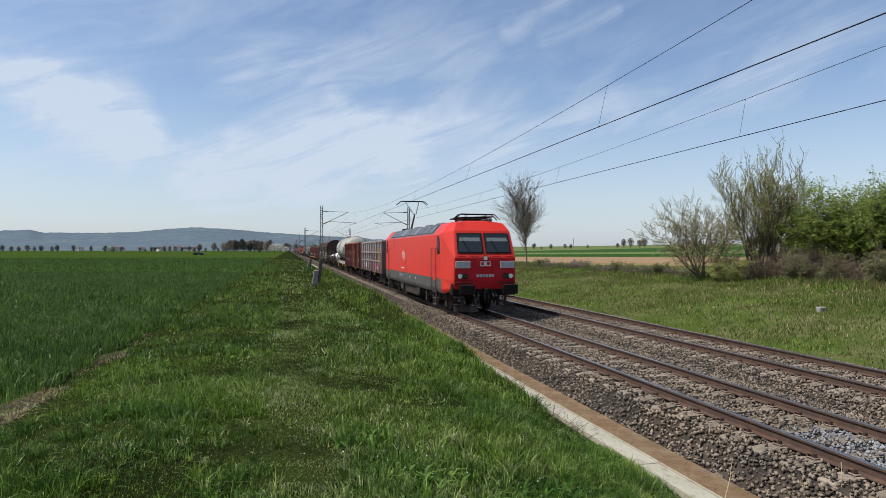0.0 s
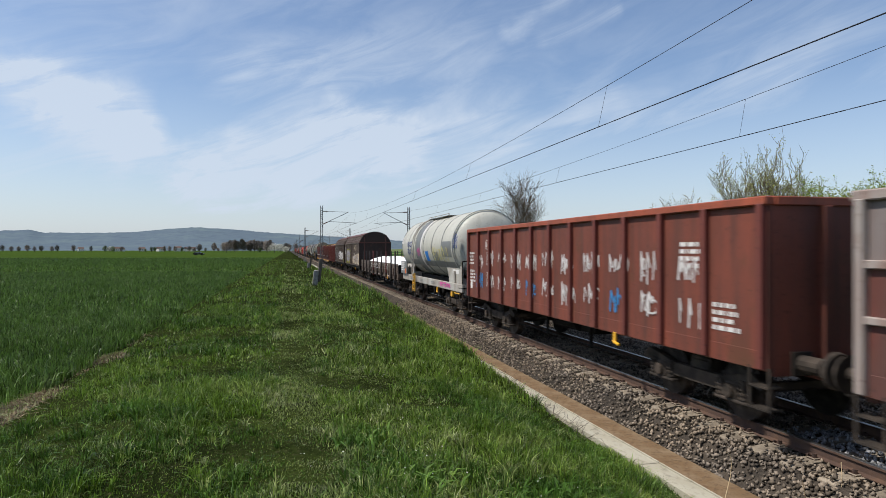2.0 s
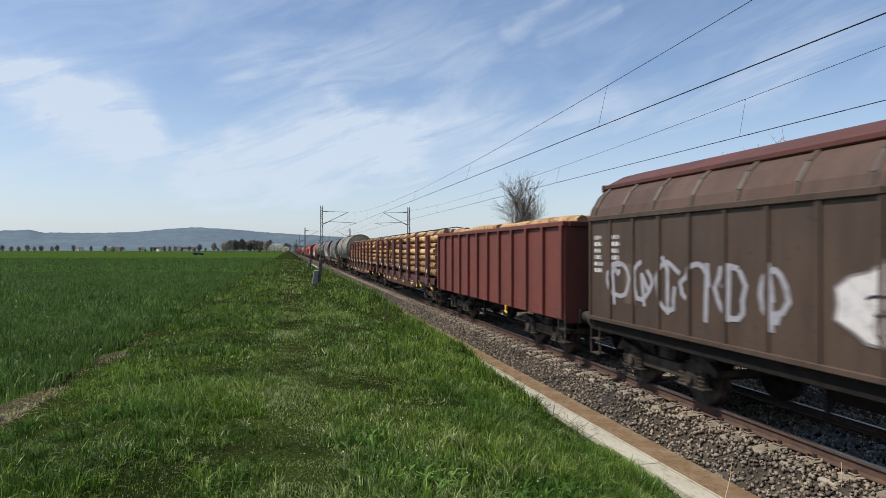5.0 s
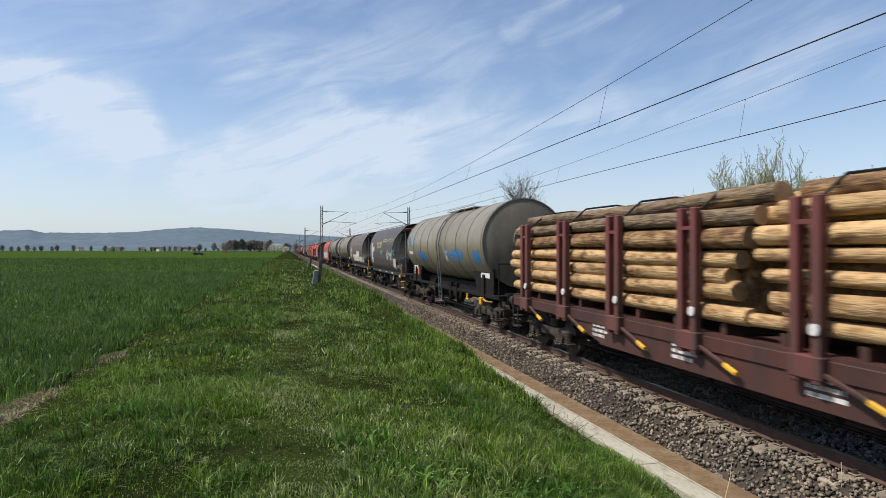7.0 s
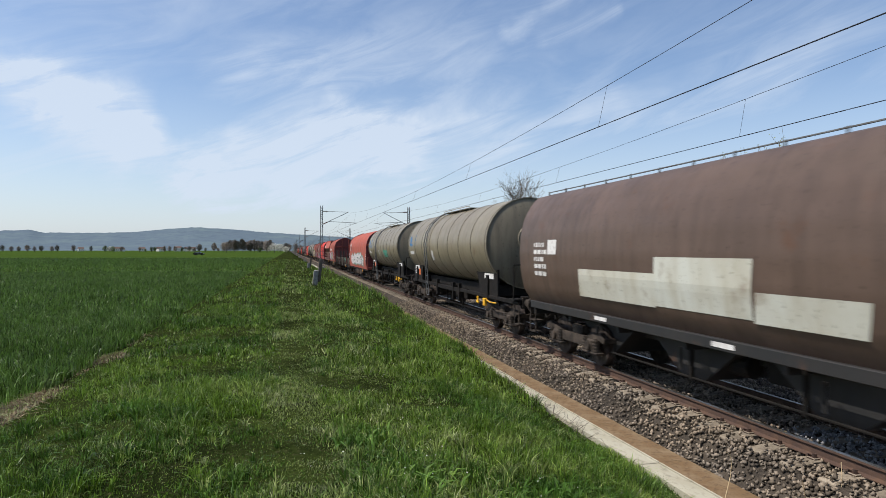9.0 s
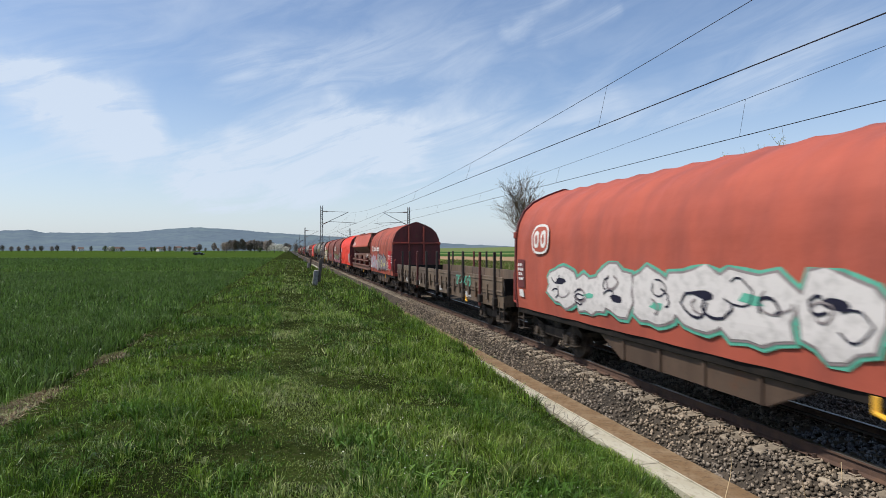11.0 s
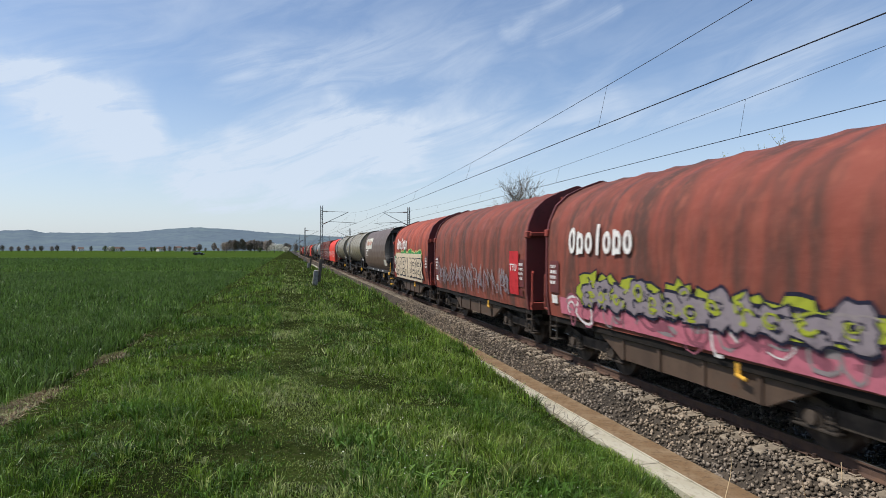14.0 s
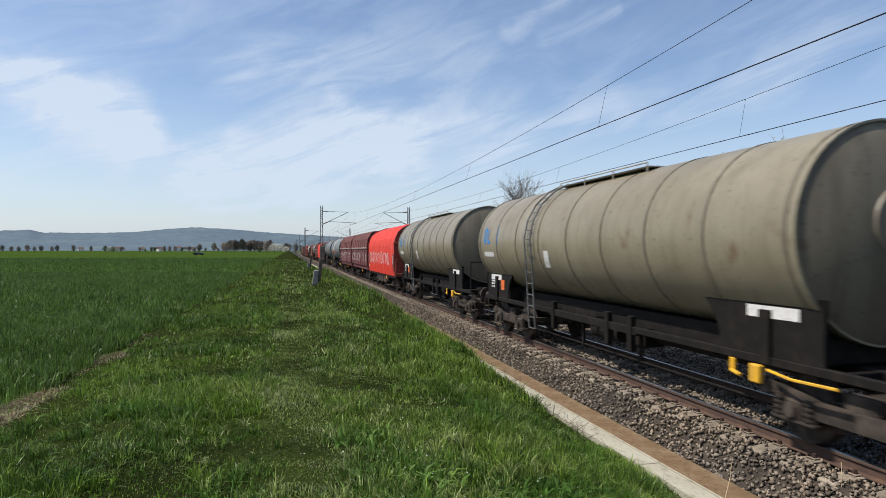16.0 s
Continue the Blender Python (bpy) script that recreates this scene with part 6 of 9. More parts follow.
def grain_hopper(label, a, b, paint, seed, cut=(2.1, 4.2, 2.2), ladder=True):
    """A bulging covered hopper with hollowed ends."""
    w = wagon("covered_hopper_wagon", label, a, b, "hopper_end", (1.06, 1.24), 1.28)
    L = b - a
    e = L / 2 - 0.45
    zlo, zhi = 1.22, 3.85
    low, deep, high = cut

    def hollow(z):
        """How far behind the buffers the shell's hollowed front edge lies at a height."""
        if z < 2.5:
            return low + (deep - low) * math.sin(math.pi / 2 * max(0.0, z - 1.22) / 1.28)
        return high + (deep - high) * math.cos(math.pi / 2 * min(1.0, (z - 2.5) / 1.35))

    front = lambda z: -L / 2 + hollow(z)
    fine = [(float(np.interp(z, [p[1] for p in HOPPER], [p[0] for p in HOPPER])), float(z)) for z in np.linspace(1.22, 4.12, 26)] + [(0.0, 4.14)]
    out = mirror(fine)
    bm = bmesh.new()
    secs = [[(x, front(z), z) for x, z in out], [(x, 0, z) for x, z in out], [(x, 3, z) for x, z in out], [(x, e + 0.20, z) for x, z in out]]
    rows, fs = rings(bm, secs)
    for f in fs:
        f.smooth = True
    part("hopper_shell", bm, M[paint], w)
    for s in (-1, 1):
        bm = bmesh.new()
        n = len(fine)
        edge = (lambda z: -front(z)) if s < 0 else (lambda z: e + 0.19)
        cols = []
        for t in (-0.995, -0.93, -0.82, -0.5, 0.0, 0.5, 0.82, 0.93, 0.995):
            cols.append([(x * t, s * edge(z) + (0.95 if s < 0 else 0.0) * (1 - t ** 6) * (high + 0.2 + 0.7 * max(0.0, 2.0 - z) - hollow(z)), z) for x, z in fine[:-1]])
        rings(bm, cols)
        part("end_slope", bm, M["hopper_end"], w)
        if s > 0:
            continue
        y0, yt = -L / 2 + 1.0, -L / 2 + high
        bm = bmesh.new()
        for x in (-1, 1):
            pipe(bm, [(x * 1.1, yt - 0.9, 1.25), (x * 1.0, yt - 0.05, 3.70)], 0.035)
        box(bm, (-1.15, yt - 0.12, 3.66), (1.15, yt + 0.05, 3.84), 0.03)
        part("end_strut", bm, M["hopper_end" if ladder else "gutter"], w)
        if ladder:
            bm = bmesh.new()
            for x in (-0.30, 0.12):
                pipe(bm, [(x, yt - 0.30, 1.2), (x, yt - 0.22, 4.2)], 0.03)
            for q in range(10):
                pipe(bm, [(-0.30, yt - 0.27, 1.4 + q * 0.28), (0.12, yt - 0.27, 1.4 + q * 0.28)], 0.015)
            part("ladder", bm, M["steel_mast"], w)
        bm = bmesh.new()
        box(bm, (-1.3, y0, 1.18), (1.3, yt - 0.3, 1.24), 0.01)
        for x in (-1.25, -0.5, 0.5, 1.25):
            pipe(bm, [(x, y0 + 0.05, 1.2), (x, y0 + 0.05, 2.1)], 0.022)
        for x in (-1.25, 0.5):
            pipe(bm, [(x, y0 + 0.05, 2.1), (x + 0.75, y0 + 0.05, 2.1)], 0.022)
        pipe(bm, [(-1.25, y0 + 0.05, 2.1), (-1.25, y0 + 0.9, 2.1), (-1.25, y0 + 0.9, 1.2)], 0.022)
        part("platform", bm, M["hopper_end"], w)
        for z, k in ((0.45, 0.0), (0.80, 0.05)):
            bm = bmesh.new()
            box(bm, (-1.38, y0 - 0.25 + k, z), (-1.2, y0 + 0.35 + k, z + 0.035))
            part("step", bm, M["yellow"], w, "yellow steel step")
        bm = bmesh.new()
        box(bm, (-1.37, y0 + 0.75, 1.0), (-1.30, y0 + 1.25, 1.16), 0.01)
        box(bm, (-1.34, y0 + 0.62, 1.2), (-1.29, y0 + 0.70, 1.75), 0.01)
        part("grab_handle", bm, M["yellow"], w, "yellow grab handle")
    # roof hatch, walkway rail
    bm = bmesh.new()
    for x in (-0.75, 0.75):
        pipe(bm, [(x, front(4.0) + 0.2, 4.12), (x, e - 0.2, 4.12)], 0.014)
        for q in range(12):
            y = front(4.0) + 0.2 + (e - 0.4 - front(4.0)) * q / 11
            pipe(bm, [(x, y, 3.98), (x, y, 4.14)], 0.02)
    part("roof_rail", bm, M["steel_mast"], w)
    bm = bmesh.new()
    for y in (-4.5, -1.5, 1.5, 4.5):
        tops = [(-0.75, 1.05), (0.75, 1.05), (0.35, 0.45), (-0.35, 0.45)]
        prism(bm, [(y - 1.48, 1.2), (y + 1.48, 1.2), (y + 0.35, 0.36), (y - 0.35, 0.36)], -0.72, 0.72)
        pipe(bm, [(-0.95, y, 0.5), (-0.95, y, 0.9)], 0.03)
    part("discharge_chute", bm, M["hopper_end"], w)
    surf = curve_of(HOPPER)
    bars(w, e - 1.2, 2.35, 0.8, 0.9, surf, 5, seed=seed)
    panel(w, "data_plate", e - 1.9, 2.65, 0.5, 0.35, surf, "white_ink")
    for y in (e - 4.0, 0, -e + 4.6):
        panel(w, "data_plate", y, 1.15, 0.5, 0.08, flat(1.285), "white_ink", step=0)
    return w, e, surf


def tarp_half(rise=0.0):
    return [(1.38, 1.0), (1.44, 1.5), (1.45, 2.2), (1.44, 2.9), (1.37, 3.28), (1.20, 3.63), (0.90, 3.90), (0.5, 4.09), (0.2, 4.20), (0.0, 4.27)]


def tarp_wagon(label, a, b, paint, seed, frame="end_red", sag=0.03, slack=0.0):
    """A coil wagon under a hooped tarpaulin hood, with fixed end walls."""
    w = wagon("tarpaulin_wagon", label, a, b, "black", (0.86, 1.02), 1.34, pivots=(b - a) / 2 - 2.3)
    L = b - a
    e = L / 2 - 0.72
    half = tarp_half()
    zs = np.linspace(1.0, 4.2, 30)
    fine = [(float(np.interp(z, [p[1] for p in half], [p[0] for p in half])), float(z)) for z in zs] + [(0.0, 4.27)]
    out = mirror(fine)
    r = random.Random(seed)
    hoops = max(7, round((2 * e) / 0.95))
    ny = hoops * 6 + 1
    secs = []
    for i in range(ny):
        t = i / (ny - 1)
        y = -e + 2 * e * t
        u = abs(math.sin(math.pi * t * hoops))
        row = []
        for x, z in out:
            top = max(0.0, (z - 2.6) / 1.6)
            q = sag * u * (0.35 + 0.9 * top)
            fold = slack * (0.022 * math.sin(6.0 * z + 0.9 * y + 1.5 * math.sin(0.8 * y)) * max(0.0, 2.6 - z) + 0.012 * math.sin(2.2 * z - 1.1 * y) + 0.007 * math.sin(11 * z + 0.7 * y)) + 0.008 * math.sin(4.3 * y + 2 * z)
            low = 1.0 + 0.03 * math.sin(y * 2.1) * (slack + 0.3)
            s = 1 if x > 0 else -1
            zz = z - q * 0.9 * (1 if z > 3.3 else 0)
            row.append((x - s * (q * (1 if z < 4.0 else 0.3)) + s * fold * (z < 3.9), y, max(zz, low) if z < 1.05 else zz))
        secs.append(row)
    bm = bmesh.new()
    rings(bm, secs)
    tarp = part("tarpaulin", bm, M[paint], w, smooth=True)
    for s in (-1, 1):
        bm = bmesh.new()
        wide = mirror([(min(x + 0.035, 1.49), z + (0.035 if x < 1.3 else 0)) for x, z in half])
        extrude(bm, wide, *sorted((s * e, s * (e + 0.09))))
        part("end_wall", bm, M[frame], w)
        bm = bmesh.new()
        yq = sorted((s * (e + 0.07), s * (e + 0.20)))
        for x in (-0.45, 0.45):
            box(bm, (x - 0.05, yq[0], 0.95), (x + 0.05, yq[1], 4.0), 0.012)
        box(bm, (-1.4, yq[0], 2.95), (1.4, yq[1] - 0.03, 3.05), 0.012)
        box(bm, (-1.38, yq[0], 1.0), (1.38, yq[1] - 0.03, 1.2), 0.012)
        for x in (-1, 1):
            pipe(bm, [(x * 1.35, s * (e + 0.1), 1.1), (x * 1.40, s * (e + 0.3), 1.15), (x * 1.40, s * (e + 0.3), 1.95), (x * 1.3, s * (e + 0.1), 2.0)], 0.03)
        for x in (-1, 1):
            box(bm, (min(x * 1.36, x * 1.5), min(s * (e - 0.02), s * (e + 0.14)), 2.9), (max(x * 1.36, x * 1.5), max(s * (e - 0.02), s * (e + 0.14)), 3.08), 0.02)
        part("end_frame", bm, M["frame_red"], w)
        panel(w, "data_plate", s * (e - 0.38), 1.95, 0.5, 0.75, curve_of(half), "end_red", off=0.02)
        bars(w, s * (e - 0.38), 2.0, 0.42, 0.5, curve_of(half), 4, seed=seed, off=0.028)
        panel(w, "data_plate", s * (e - 0.38), 1.42, 0.3, 0.2, curve_of(half), "white_ink" if s > 0 else "end_red", off=0.022)
    for x in (-1, 1):
        bm = bmesh.new()
        x0, x1 = sorted((x * 1.18, x * 1.26))
        prism(bm, [(-3.0, 0.95), (3.0, 0.95), (1.9, 0.45), (-1.9, 0.45)], x0, x1)
        for y in (-1.8, -0.6, 0.6, 1.8):
            xa, xb = sorted((x * 1.2, x * 1.3))
            box(bm, (xa, y - 0.05, 0.45), (xb, y + 0.05, 0.95), 0.01)
        part("belly_girder", bm, M["van_brown"], w)
    return w, e, lambda z: float(np.interp(z, [p[1] for p in half], [p[0] for p in half])) + 0.012


def ore_hopper(label, a, b):
    """An open-chute hopper wagon: a wide trough on slanting supports."""
    w = wagon("hopper_wagon", label, a, b, "cargo_brown", (1.02, 1.22), 1.34)
    L = b - a
    e = L / 2 - 0.75
    half = [(0.78, 2.2), (1.42, 2.82), (1.45, 2.95), (1.30, 3.35), (1.08, 3.92), (0.95, 3.96), (0.0, 3.98)]
    out = mirror(half)
    bm = bmesh.new()
    ends = lambda z: 0.0 + 0.9 * max(0.0, (2.95 - z) / 0.75) * 1.0 + 0.55 * max(0.0, (z - 2.95) / 1.0) * 0
    rows, fs = rings(bm, [[(x, -e + 0.55 + ends(z), z) for x, z in out], [(x, e - 0.55 - ends(z), z) for x, z in out]])
    # trough underside and ends: shade painted in as the darker brown
    for f in fs:
        if f.calc_center_median().z < 2.85:
            f.material_index = 1
    n = len(out)
    for row in rows:
        for i in range(n // 2):
            q = [row[i], row[i + 1], row[n - 2 - i], row[n - 1 - i]]
            q = list(dict.fromkeys(q))
            if len(q) > 2:
                bm.faces.new(q).material_index = 1
    part("trough_body", bm, [M["cargo_red"], M["cargo_brown"]], w)
    bm = bmesh.new()
    for s in (-1, 1):
        x0, x1 = sorted((s * 1.40, s * 1.47))
        box(bm, (x0, -e + 0.5, 2.86), (x1, e - 0.5, 2.93), 0.015)
        box(bm, (min(s * 1.0, s * 1.12), -e + 0.55, 3.90), (max(s * 1.0, s * 1.12), e - 0.55, 3.98), 0.015)
    part("edge_rail", bm, M["cargo_red"], w)
    for s in (-1, 1):
        bm = bmesh.new()
        x0, x1 = sorted((s * 1.18, s * 1.22))
        # lower side sheet with roof-shaped openings
        n = 3
        span = (2 * e - 1.4) / n
        for i in range(n):
            ya = -e + 0.7 + span * i
            for q in ((ya, ya + 0.55, ya + 1.25, ya), (ya + span, ya + span - 0.55, ya + span - 1.25, ya + span)):
                prism(bm, [(q[0], 1.3), (q[1], 1.3), (q[1] * 0.6 + q[2] * 0.4, 1.95), (q[2], 2.3), (q[3], 2.3)], x0, x1)
            prism(bm, [(ya + 1.0, 2.12), (ya + span - 1.0, 2.12), (ya + span - 1.0, 2.32), (ya + 1.0, 2.32)], x0, x1)
        part("side_sheet", bm, M["cargo_brown"], w)
        bm = bmesh.new()
        xr = s * 1.38
        pipe(bm, [(xr, -e + 0.3, 1.72), (xr, e - 0.3, 1.72)], 0.055)
        for i in range(7):
            y = -e + 0.6 + (2 * e - 1.2) * i / 6
            box(bm, (min(s * 1.15, xr), y - 0.05, 1.62), (max(s * 1.15, xr), y + 0.05, 1.82), 0.01)
        part("shaft", bm, M["cargo_brown"], w)
        bm = bmesh.new()
        x0, x1 = sorted((s * 1.30, s * 1.42))
        box(bm, (x0, -e, 1.25), (x1, e, 1.37), 0.015)
        box(bm, (x0, -e + 0.2, 0.98), (x1, e - 0.2, 1.06), 0.01)
        part("side_beam", bm, M["cargo_brown"], w)
        bm = bmesh.new()
        for x in (-1.15, 1.15):
            box(bm, (x - 0.06, min(s * (e - 0.05), s * (e + 0.07)), 1.2), (x + 0.06, max(s * (e - 0.05), s * (e + 0.07)), 3.9), 0.012)
        box(bm, (-1.2, min(s * (e - 0.6), s * (e + 0.07)), 3.84), (1.2, max(s * (e - 0.6), s * (e + 0.07)), 3.92), 0.012)
        pipe(bm, [(-1.1, s * e, 1.3), (-1.1, s * (e + 0.1), 2.1), (-0.4, s * (e + 0.1), 2.1)], 0.025)
        pipe(bm, [(1.0, s * e, 1.3), (1.0, s * (e - 0.6), 2.7)], 0.05)
        pipe(bm, [(-1.0, s * e, 1.3), (-1.0, s * (e - 0.6), 2.7)], 0.05)
        part("end_frame", bm, M["cargo_brown"], w)
    bm = bmesh.new()
    for i in range(3):
        y = -e + 0.7 + (2 * e - 1.4) * (i + 0.5) / 3
        prism(bm, [(y - 1.5, 2.25), (y + 1.5, 2.25), (y + 0.35, 0.95), (y - 0.35, 0.95)], -0.95, 0.95)
        box(bm, (-1.28, y - 0.12, 1.55), (-1.22, y + 0.12, 1.9), 0.01)
    part("chute", bm, M["end_red"], w)
    return w, e, curve_of([(1.42, 2.82), (1.45, 2.95), (1.30, 3.35), (1.08, 3.92)])


def lidded_hopper(label, a, b, seed):
    """A red hopper wagon with a two-slope lid and ribbed sides."""
    w = wagon("lidded_hopper_wagon", label, a, b, "end_red", (1.0, 1.22), 1.32)
    L = b - a
    e = L / 2 - 0.55
    half = [(1.28, 1.22), (1.42, 1.3), (1.42, 2.72), (1.45, 2.78), (1.36, 3.5), (1.0, 4.05), (0.0, 4.1)]
    bm = bmesh.new()
    rows, fs = rings(bm, [[(x, y, z) for x, z in mirror(half)] for y in (-e, e)])
    for f in fs:
        if f.calc_center_median().z > 2.75:
            f.material_index = 1
    for row, q in ((rows[0], 1), (rows[1], -1)):
        bm.faces.new(row[::q])
    part("hopper_body", bm, [M["end_red"], M["eanos_dark"]], w)
    bm = bmesh.new()
    for i in range(9):
        y = -e + 0.06 + (2 * e - 0.12) * i / 8
        for s in (-1, 1):
            for p, q in zip(half[1:-1], half[2:]):
                tube(bm, (s * p[0], y, p[1]), (s * q[0], y, q[1]), 0.05, seg=5)
    part("rib", bm, M["eanos_dark"], w)
    bm = bmesh.new()
    for s in (-1, 1):
        x0, x1 = sorted((s * 1.40, s * 1.5))
        box(bm, (x0, -e, 2.70), (x1, e, 2.80), 0.01)
    part("waist_rail", bm, M["rib_grey"], w)
    surf = flat(1.425)
    scrawl(w, seed, e - 0.6, -e + 0.6, 1.5, 2.5, 7, surf, "pale", 0.09)
    return w

# ---- the train, from the nose backwards ----
def build_train():
    locomotive()

    w, e, s = gondola("open freight wagon, brown below and bare grey above, with cyan graffiti", 18.4, 31.8, "eaos_brown", "eaos_grey", "rib_grey", 10, ((2.37, 0.10), (1.76, 0.09)), cap="rib_grey")
    for ch, y in (("A", 2.25), ("P", 0.85), ("H", -0.35), ("E", -1.65), ("X", -2.95)):
        words(w, ch, y, 1.90, 0.56, s, "cyan", off=0.012)
    bm = bmesh.new()
    r = random.Random(4)
    y = 3.4
    while y > -5.6:
        k = r.uniform(0.08, 0.2)
        decal(bm, blob(r, y, 2.08, k, 0.07, 8, 0.5, 0.2), s, 0.01)
        y -= k + r.uniform(0.03, 0.12)
    part("graffiti", bm, M["cyan"], w, "cyan spray-paint dots")
    words(w, "SieR", -2.55, 1.26, 0.58, s, "pink", wide=1.45, off=0.012)
    words(w, "oos", 2.5, 1.45, 0.30, s, "cyan", off=0.012)
    for y, z, ww, h in ((4.9, 1.85, 0.9, 0.3), (3.9, 1.6, 0.6, 0.5), (0.4, 1.75, 0.5, 0.5), (3.6, 2.45, 0.6, 0.3), (-4.2, 1.3, 1.2, 0.12)):
        bars(w, y, z, ww, h, s, 4, seed=int(y * 10), off=0.012)
    panel(w, "data_plate", 2.8, 1.42, 0.42, 0.34, s, "white_ink", off=0.01, step=0)
    bm = bmesh.new()
    pipe(bm, [(-1.46, -e + 0.25, 1.4), (-1.53, -e + 0.25, 1.5), (-1.53, -e + 0.25, 2.6), (-1.46, -e + 0.25, 2.7)], 0.03)
    part("grab_rail", bm, M["yellow"], w)
    for k in range(2):
        bm = bmesh.new()
        for q in range(3):
            z = 2.75 - q * 0.3
            vs = [bm.verts.new((x, -e - 0.012, zz)) for x, zz in ((-1.15, z), (-0.92, z), (-1.035, z + 0.2))]
            bm.faces.new(vs)
    part("warning_sign", bm, M["orange"], w)

    w, e, s = gondola("rust-red open freight wagon with white graffiti tags", 31.9, 47.2, "eanos_red", "eanos_red", "eanos_dark", 13, top=3.30, cap="eanos_cap")
    for i in range(11):
        y = e - 0.9 - i * 1.12
        tag(w, 20 + i, y, y - 0.74, 1.95 + 0.1 * (i % 3), 2.5 + 0.1 * (i % 2), 4, s, "pale", 0.038)
        tag(w, 320 + i, y, y - 0.74, 1.3 + 0.1 * (i % 2), 1.88, 3, s, "pale" if i % 4 else "blue", 0.042, 0.010)
        if i % 4 == 1:
            scrawl(w, 520 + i, y - 0.15, y - 0.6, 1.4, 1.8, 1, s, "pale", 0.05, 0.014)
    for y, z in ((e - 0.4, 2.3), (e - 0.5, 1.7), (-e + 1.6, 2.5), (-e + 0.8, 1.6)):
        bars(w, y, z, 0.6, 0.45, s, 4, seed=int(10 * z))
    badge(w, e - 2.1, 2.75, 0.3, s, ground_mat="eanos_red")
    panel(w, "data_plate", e - 0.35, 1.4, 0.22, 0.28, s, "white_ink", step=0)

    w, y0, y1, s = tank_wagon("pale grey tank wagon on a light frame with white band", 47.2, 60.7, "tank_white", "pale_frame", 1.42, 2.74, 7, 5, True)
    sec = [(math.sin(q * math.pi / 20), math.cos(q * math.pi / 20)) for q in range(40)]
    for yy, wd, mt, d in ((1.4, 1.05, "tank_band", 0.006), (0.68, 0.30, "white_ink", 0.016)):
        bm = bmesh.new()
        rings(bm, [[((1.42 + d) * p, yy + k, 2.74 + (1.42 + d) * q) for p, q in sec] for k in (-wd / 2, wd / 2)], close=True)
        part("colour_band", bm, M[mt], w, smooth=True)
    bm = bmesh.new()
    for k in (-0.2, 0.2):
        yl = (y0 + y1) / 2 + 0.36 * (y1 - (y0 + y1) / 2) + k
        box(bm, (-1.47, yl - 0.03, 0.52), (-1.40, yl + 0.03, 1.42), 0.01)
    for z in (0.62, 0.92, 1.22):
        box(bm, (-1.46, yl - 0.4, z), (-1.41, yl, z + 0.04))
    part("ladder_foot", bm, M["yellow"], w, "yellow lower ladder rungs")
    panel(w, "dark_stripe", -0.6, 1.98, y1 - y0 - 2.6, 0.26, s, "tank_band", 0.004)
    panel(w, "info_sign", -4.1, 2.62, 1.6, 0.62, s, "tank_band", 0.012)
    scrawl(w, 72, -1.6, -4.4, 2.05, 2.75, 5, s, "straw", 0.05, 0.02)
    scrawl(w, 73, 1.6, 0.9, 2.3, 2.7, 3, s, "pink", 0.05, 0.02)
    scrawl(w, 74, -2.6, -4.4, 1.05, 1.25, 6, flat(1.302), "pink", 0.06, 0.008)
    words(w, "SENCE", 4.1, 2.74, 0.40, s, "navy", off=0.02, wide=1.05)
    words(w, "SENCE", 4.05, 2.36, 0.40, s, "navy", off=0.02, wide=1.05)
    word_shapes(w, 5.75, 2.90, 1.45, 0.40, 4, s, "white_ink", 0.014)
    panel(w, "info_sign", -0.45, 2.3, 0.6, 0.45, s, "sign_blue", 0.012)
    panel(w, "info_sign", -2.3, 2.3, 0.8, 0.4, s, "tank_band", 0.012)
    scrawl(w, 71, -5.0, -5.9, 2.6, 3.3, 4, s, "navy", 0.05)
    bm = bmesh.new()
    box(bm, (-1.40, y1 - 1.5, 1.3), (-1.34, y1 + 0.1, 1.98), 0.01)
    bd = part("data_board", bm, M["tank_band"], w)
    bars(w, y1 - 0.6, 1.7, 1.2, 0.5, flat(1.401), 5, seed=8)
    panel(w, "placard", y1 - 1.25, 1.45, 0.28, 0.26, flat(1.402), "orange", step=0)
    for y in (-4.0, -1.5, 1.0, 3.5):
        bars(w, y, 1.13, 0.9, 0.14, flat(1.302), 2, "tank_band", seed=int(y))

    w, e = stake_wagon("brown stake wagon with low dropsides and dark stakes", 60.7, 80.4, "flat_brown", "flat_brown", (2, 5), 9, 3)
    sheet_load(w, (60.7 + 80.4) / 2, e, -e + 3.0, e - 2.2)
    scrawl(w, 33, 2.4, -2.4, 1.3, 1.65, 6, flat(1.42), "pale", 0.06)
    scrawl(w, 34, -4.4, -5.8, 1.35, 1.68, 3, flat(1.42), "pale", 0.06)

    for k, (a, b) in enumerate(((80.6, 95.9), (95.9, 110.6))):
        w, e, s = sliding_van(("dark brown sliding-wall van with silver and cream graffiti", "dark brown sliding-wall van with grey and white graffiti")[k], a, b, k)
        if k == 0:
            graffiti(w, 3, e - 2.0, e - 5.6, 1.35, 2.75, 3, s, "silver", "wine", "lime")
            mural(w, 5, -1.2, -e + 0.25, 1.24, 2.35, s)
            scrawl(w, 6, e - 1.2, e - 5.4, 1.2, 1.42, 10, s, "lime", 0.06)
            scrawl(w, 7, -3.0, -4.6, 2.55, 3.1, 4, s, "beige", 0.10)
        else:
            scrawl(w, 15, e - 0.8, 1.2, 1.5, 2.5, 6, s, "silver", 0.12)
            graffiti(w, 9, 0.6, -e + 1.4, 1.35, 2.6, 4, s, "pale", "ash", "", "ink")
            scrawl(w, 16, -e + 1.2, -e + 0.4, 1.3, 1.6, 3, s, "lime", 0.05)
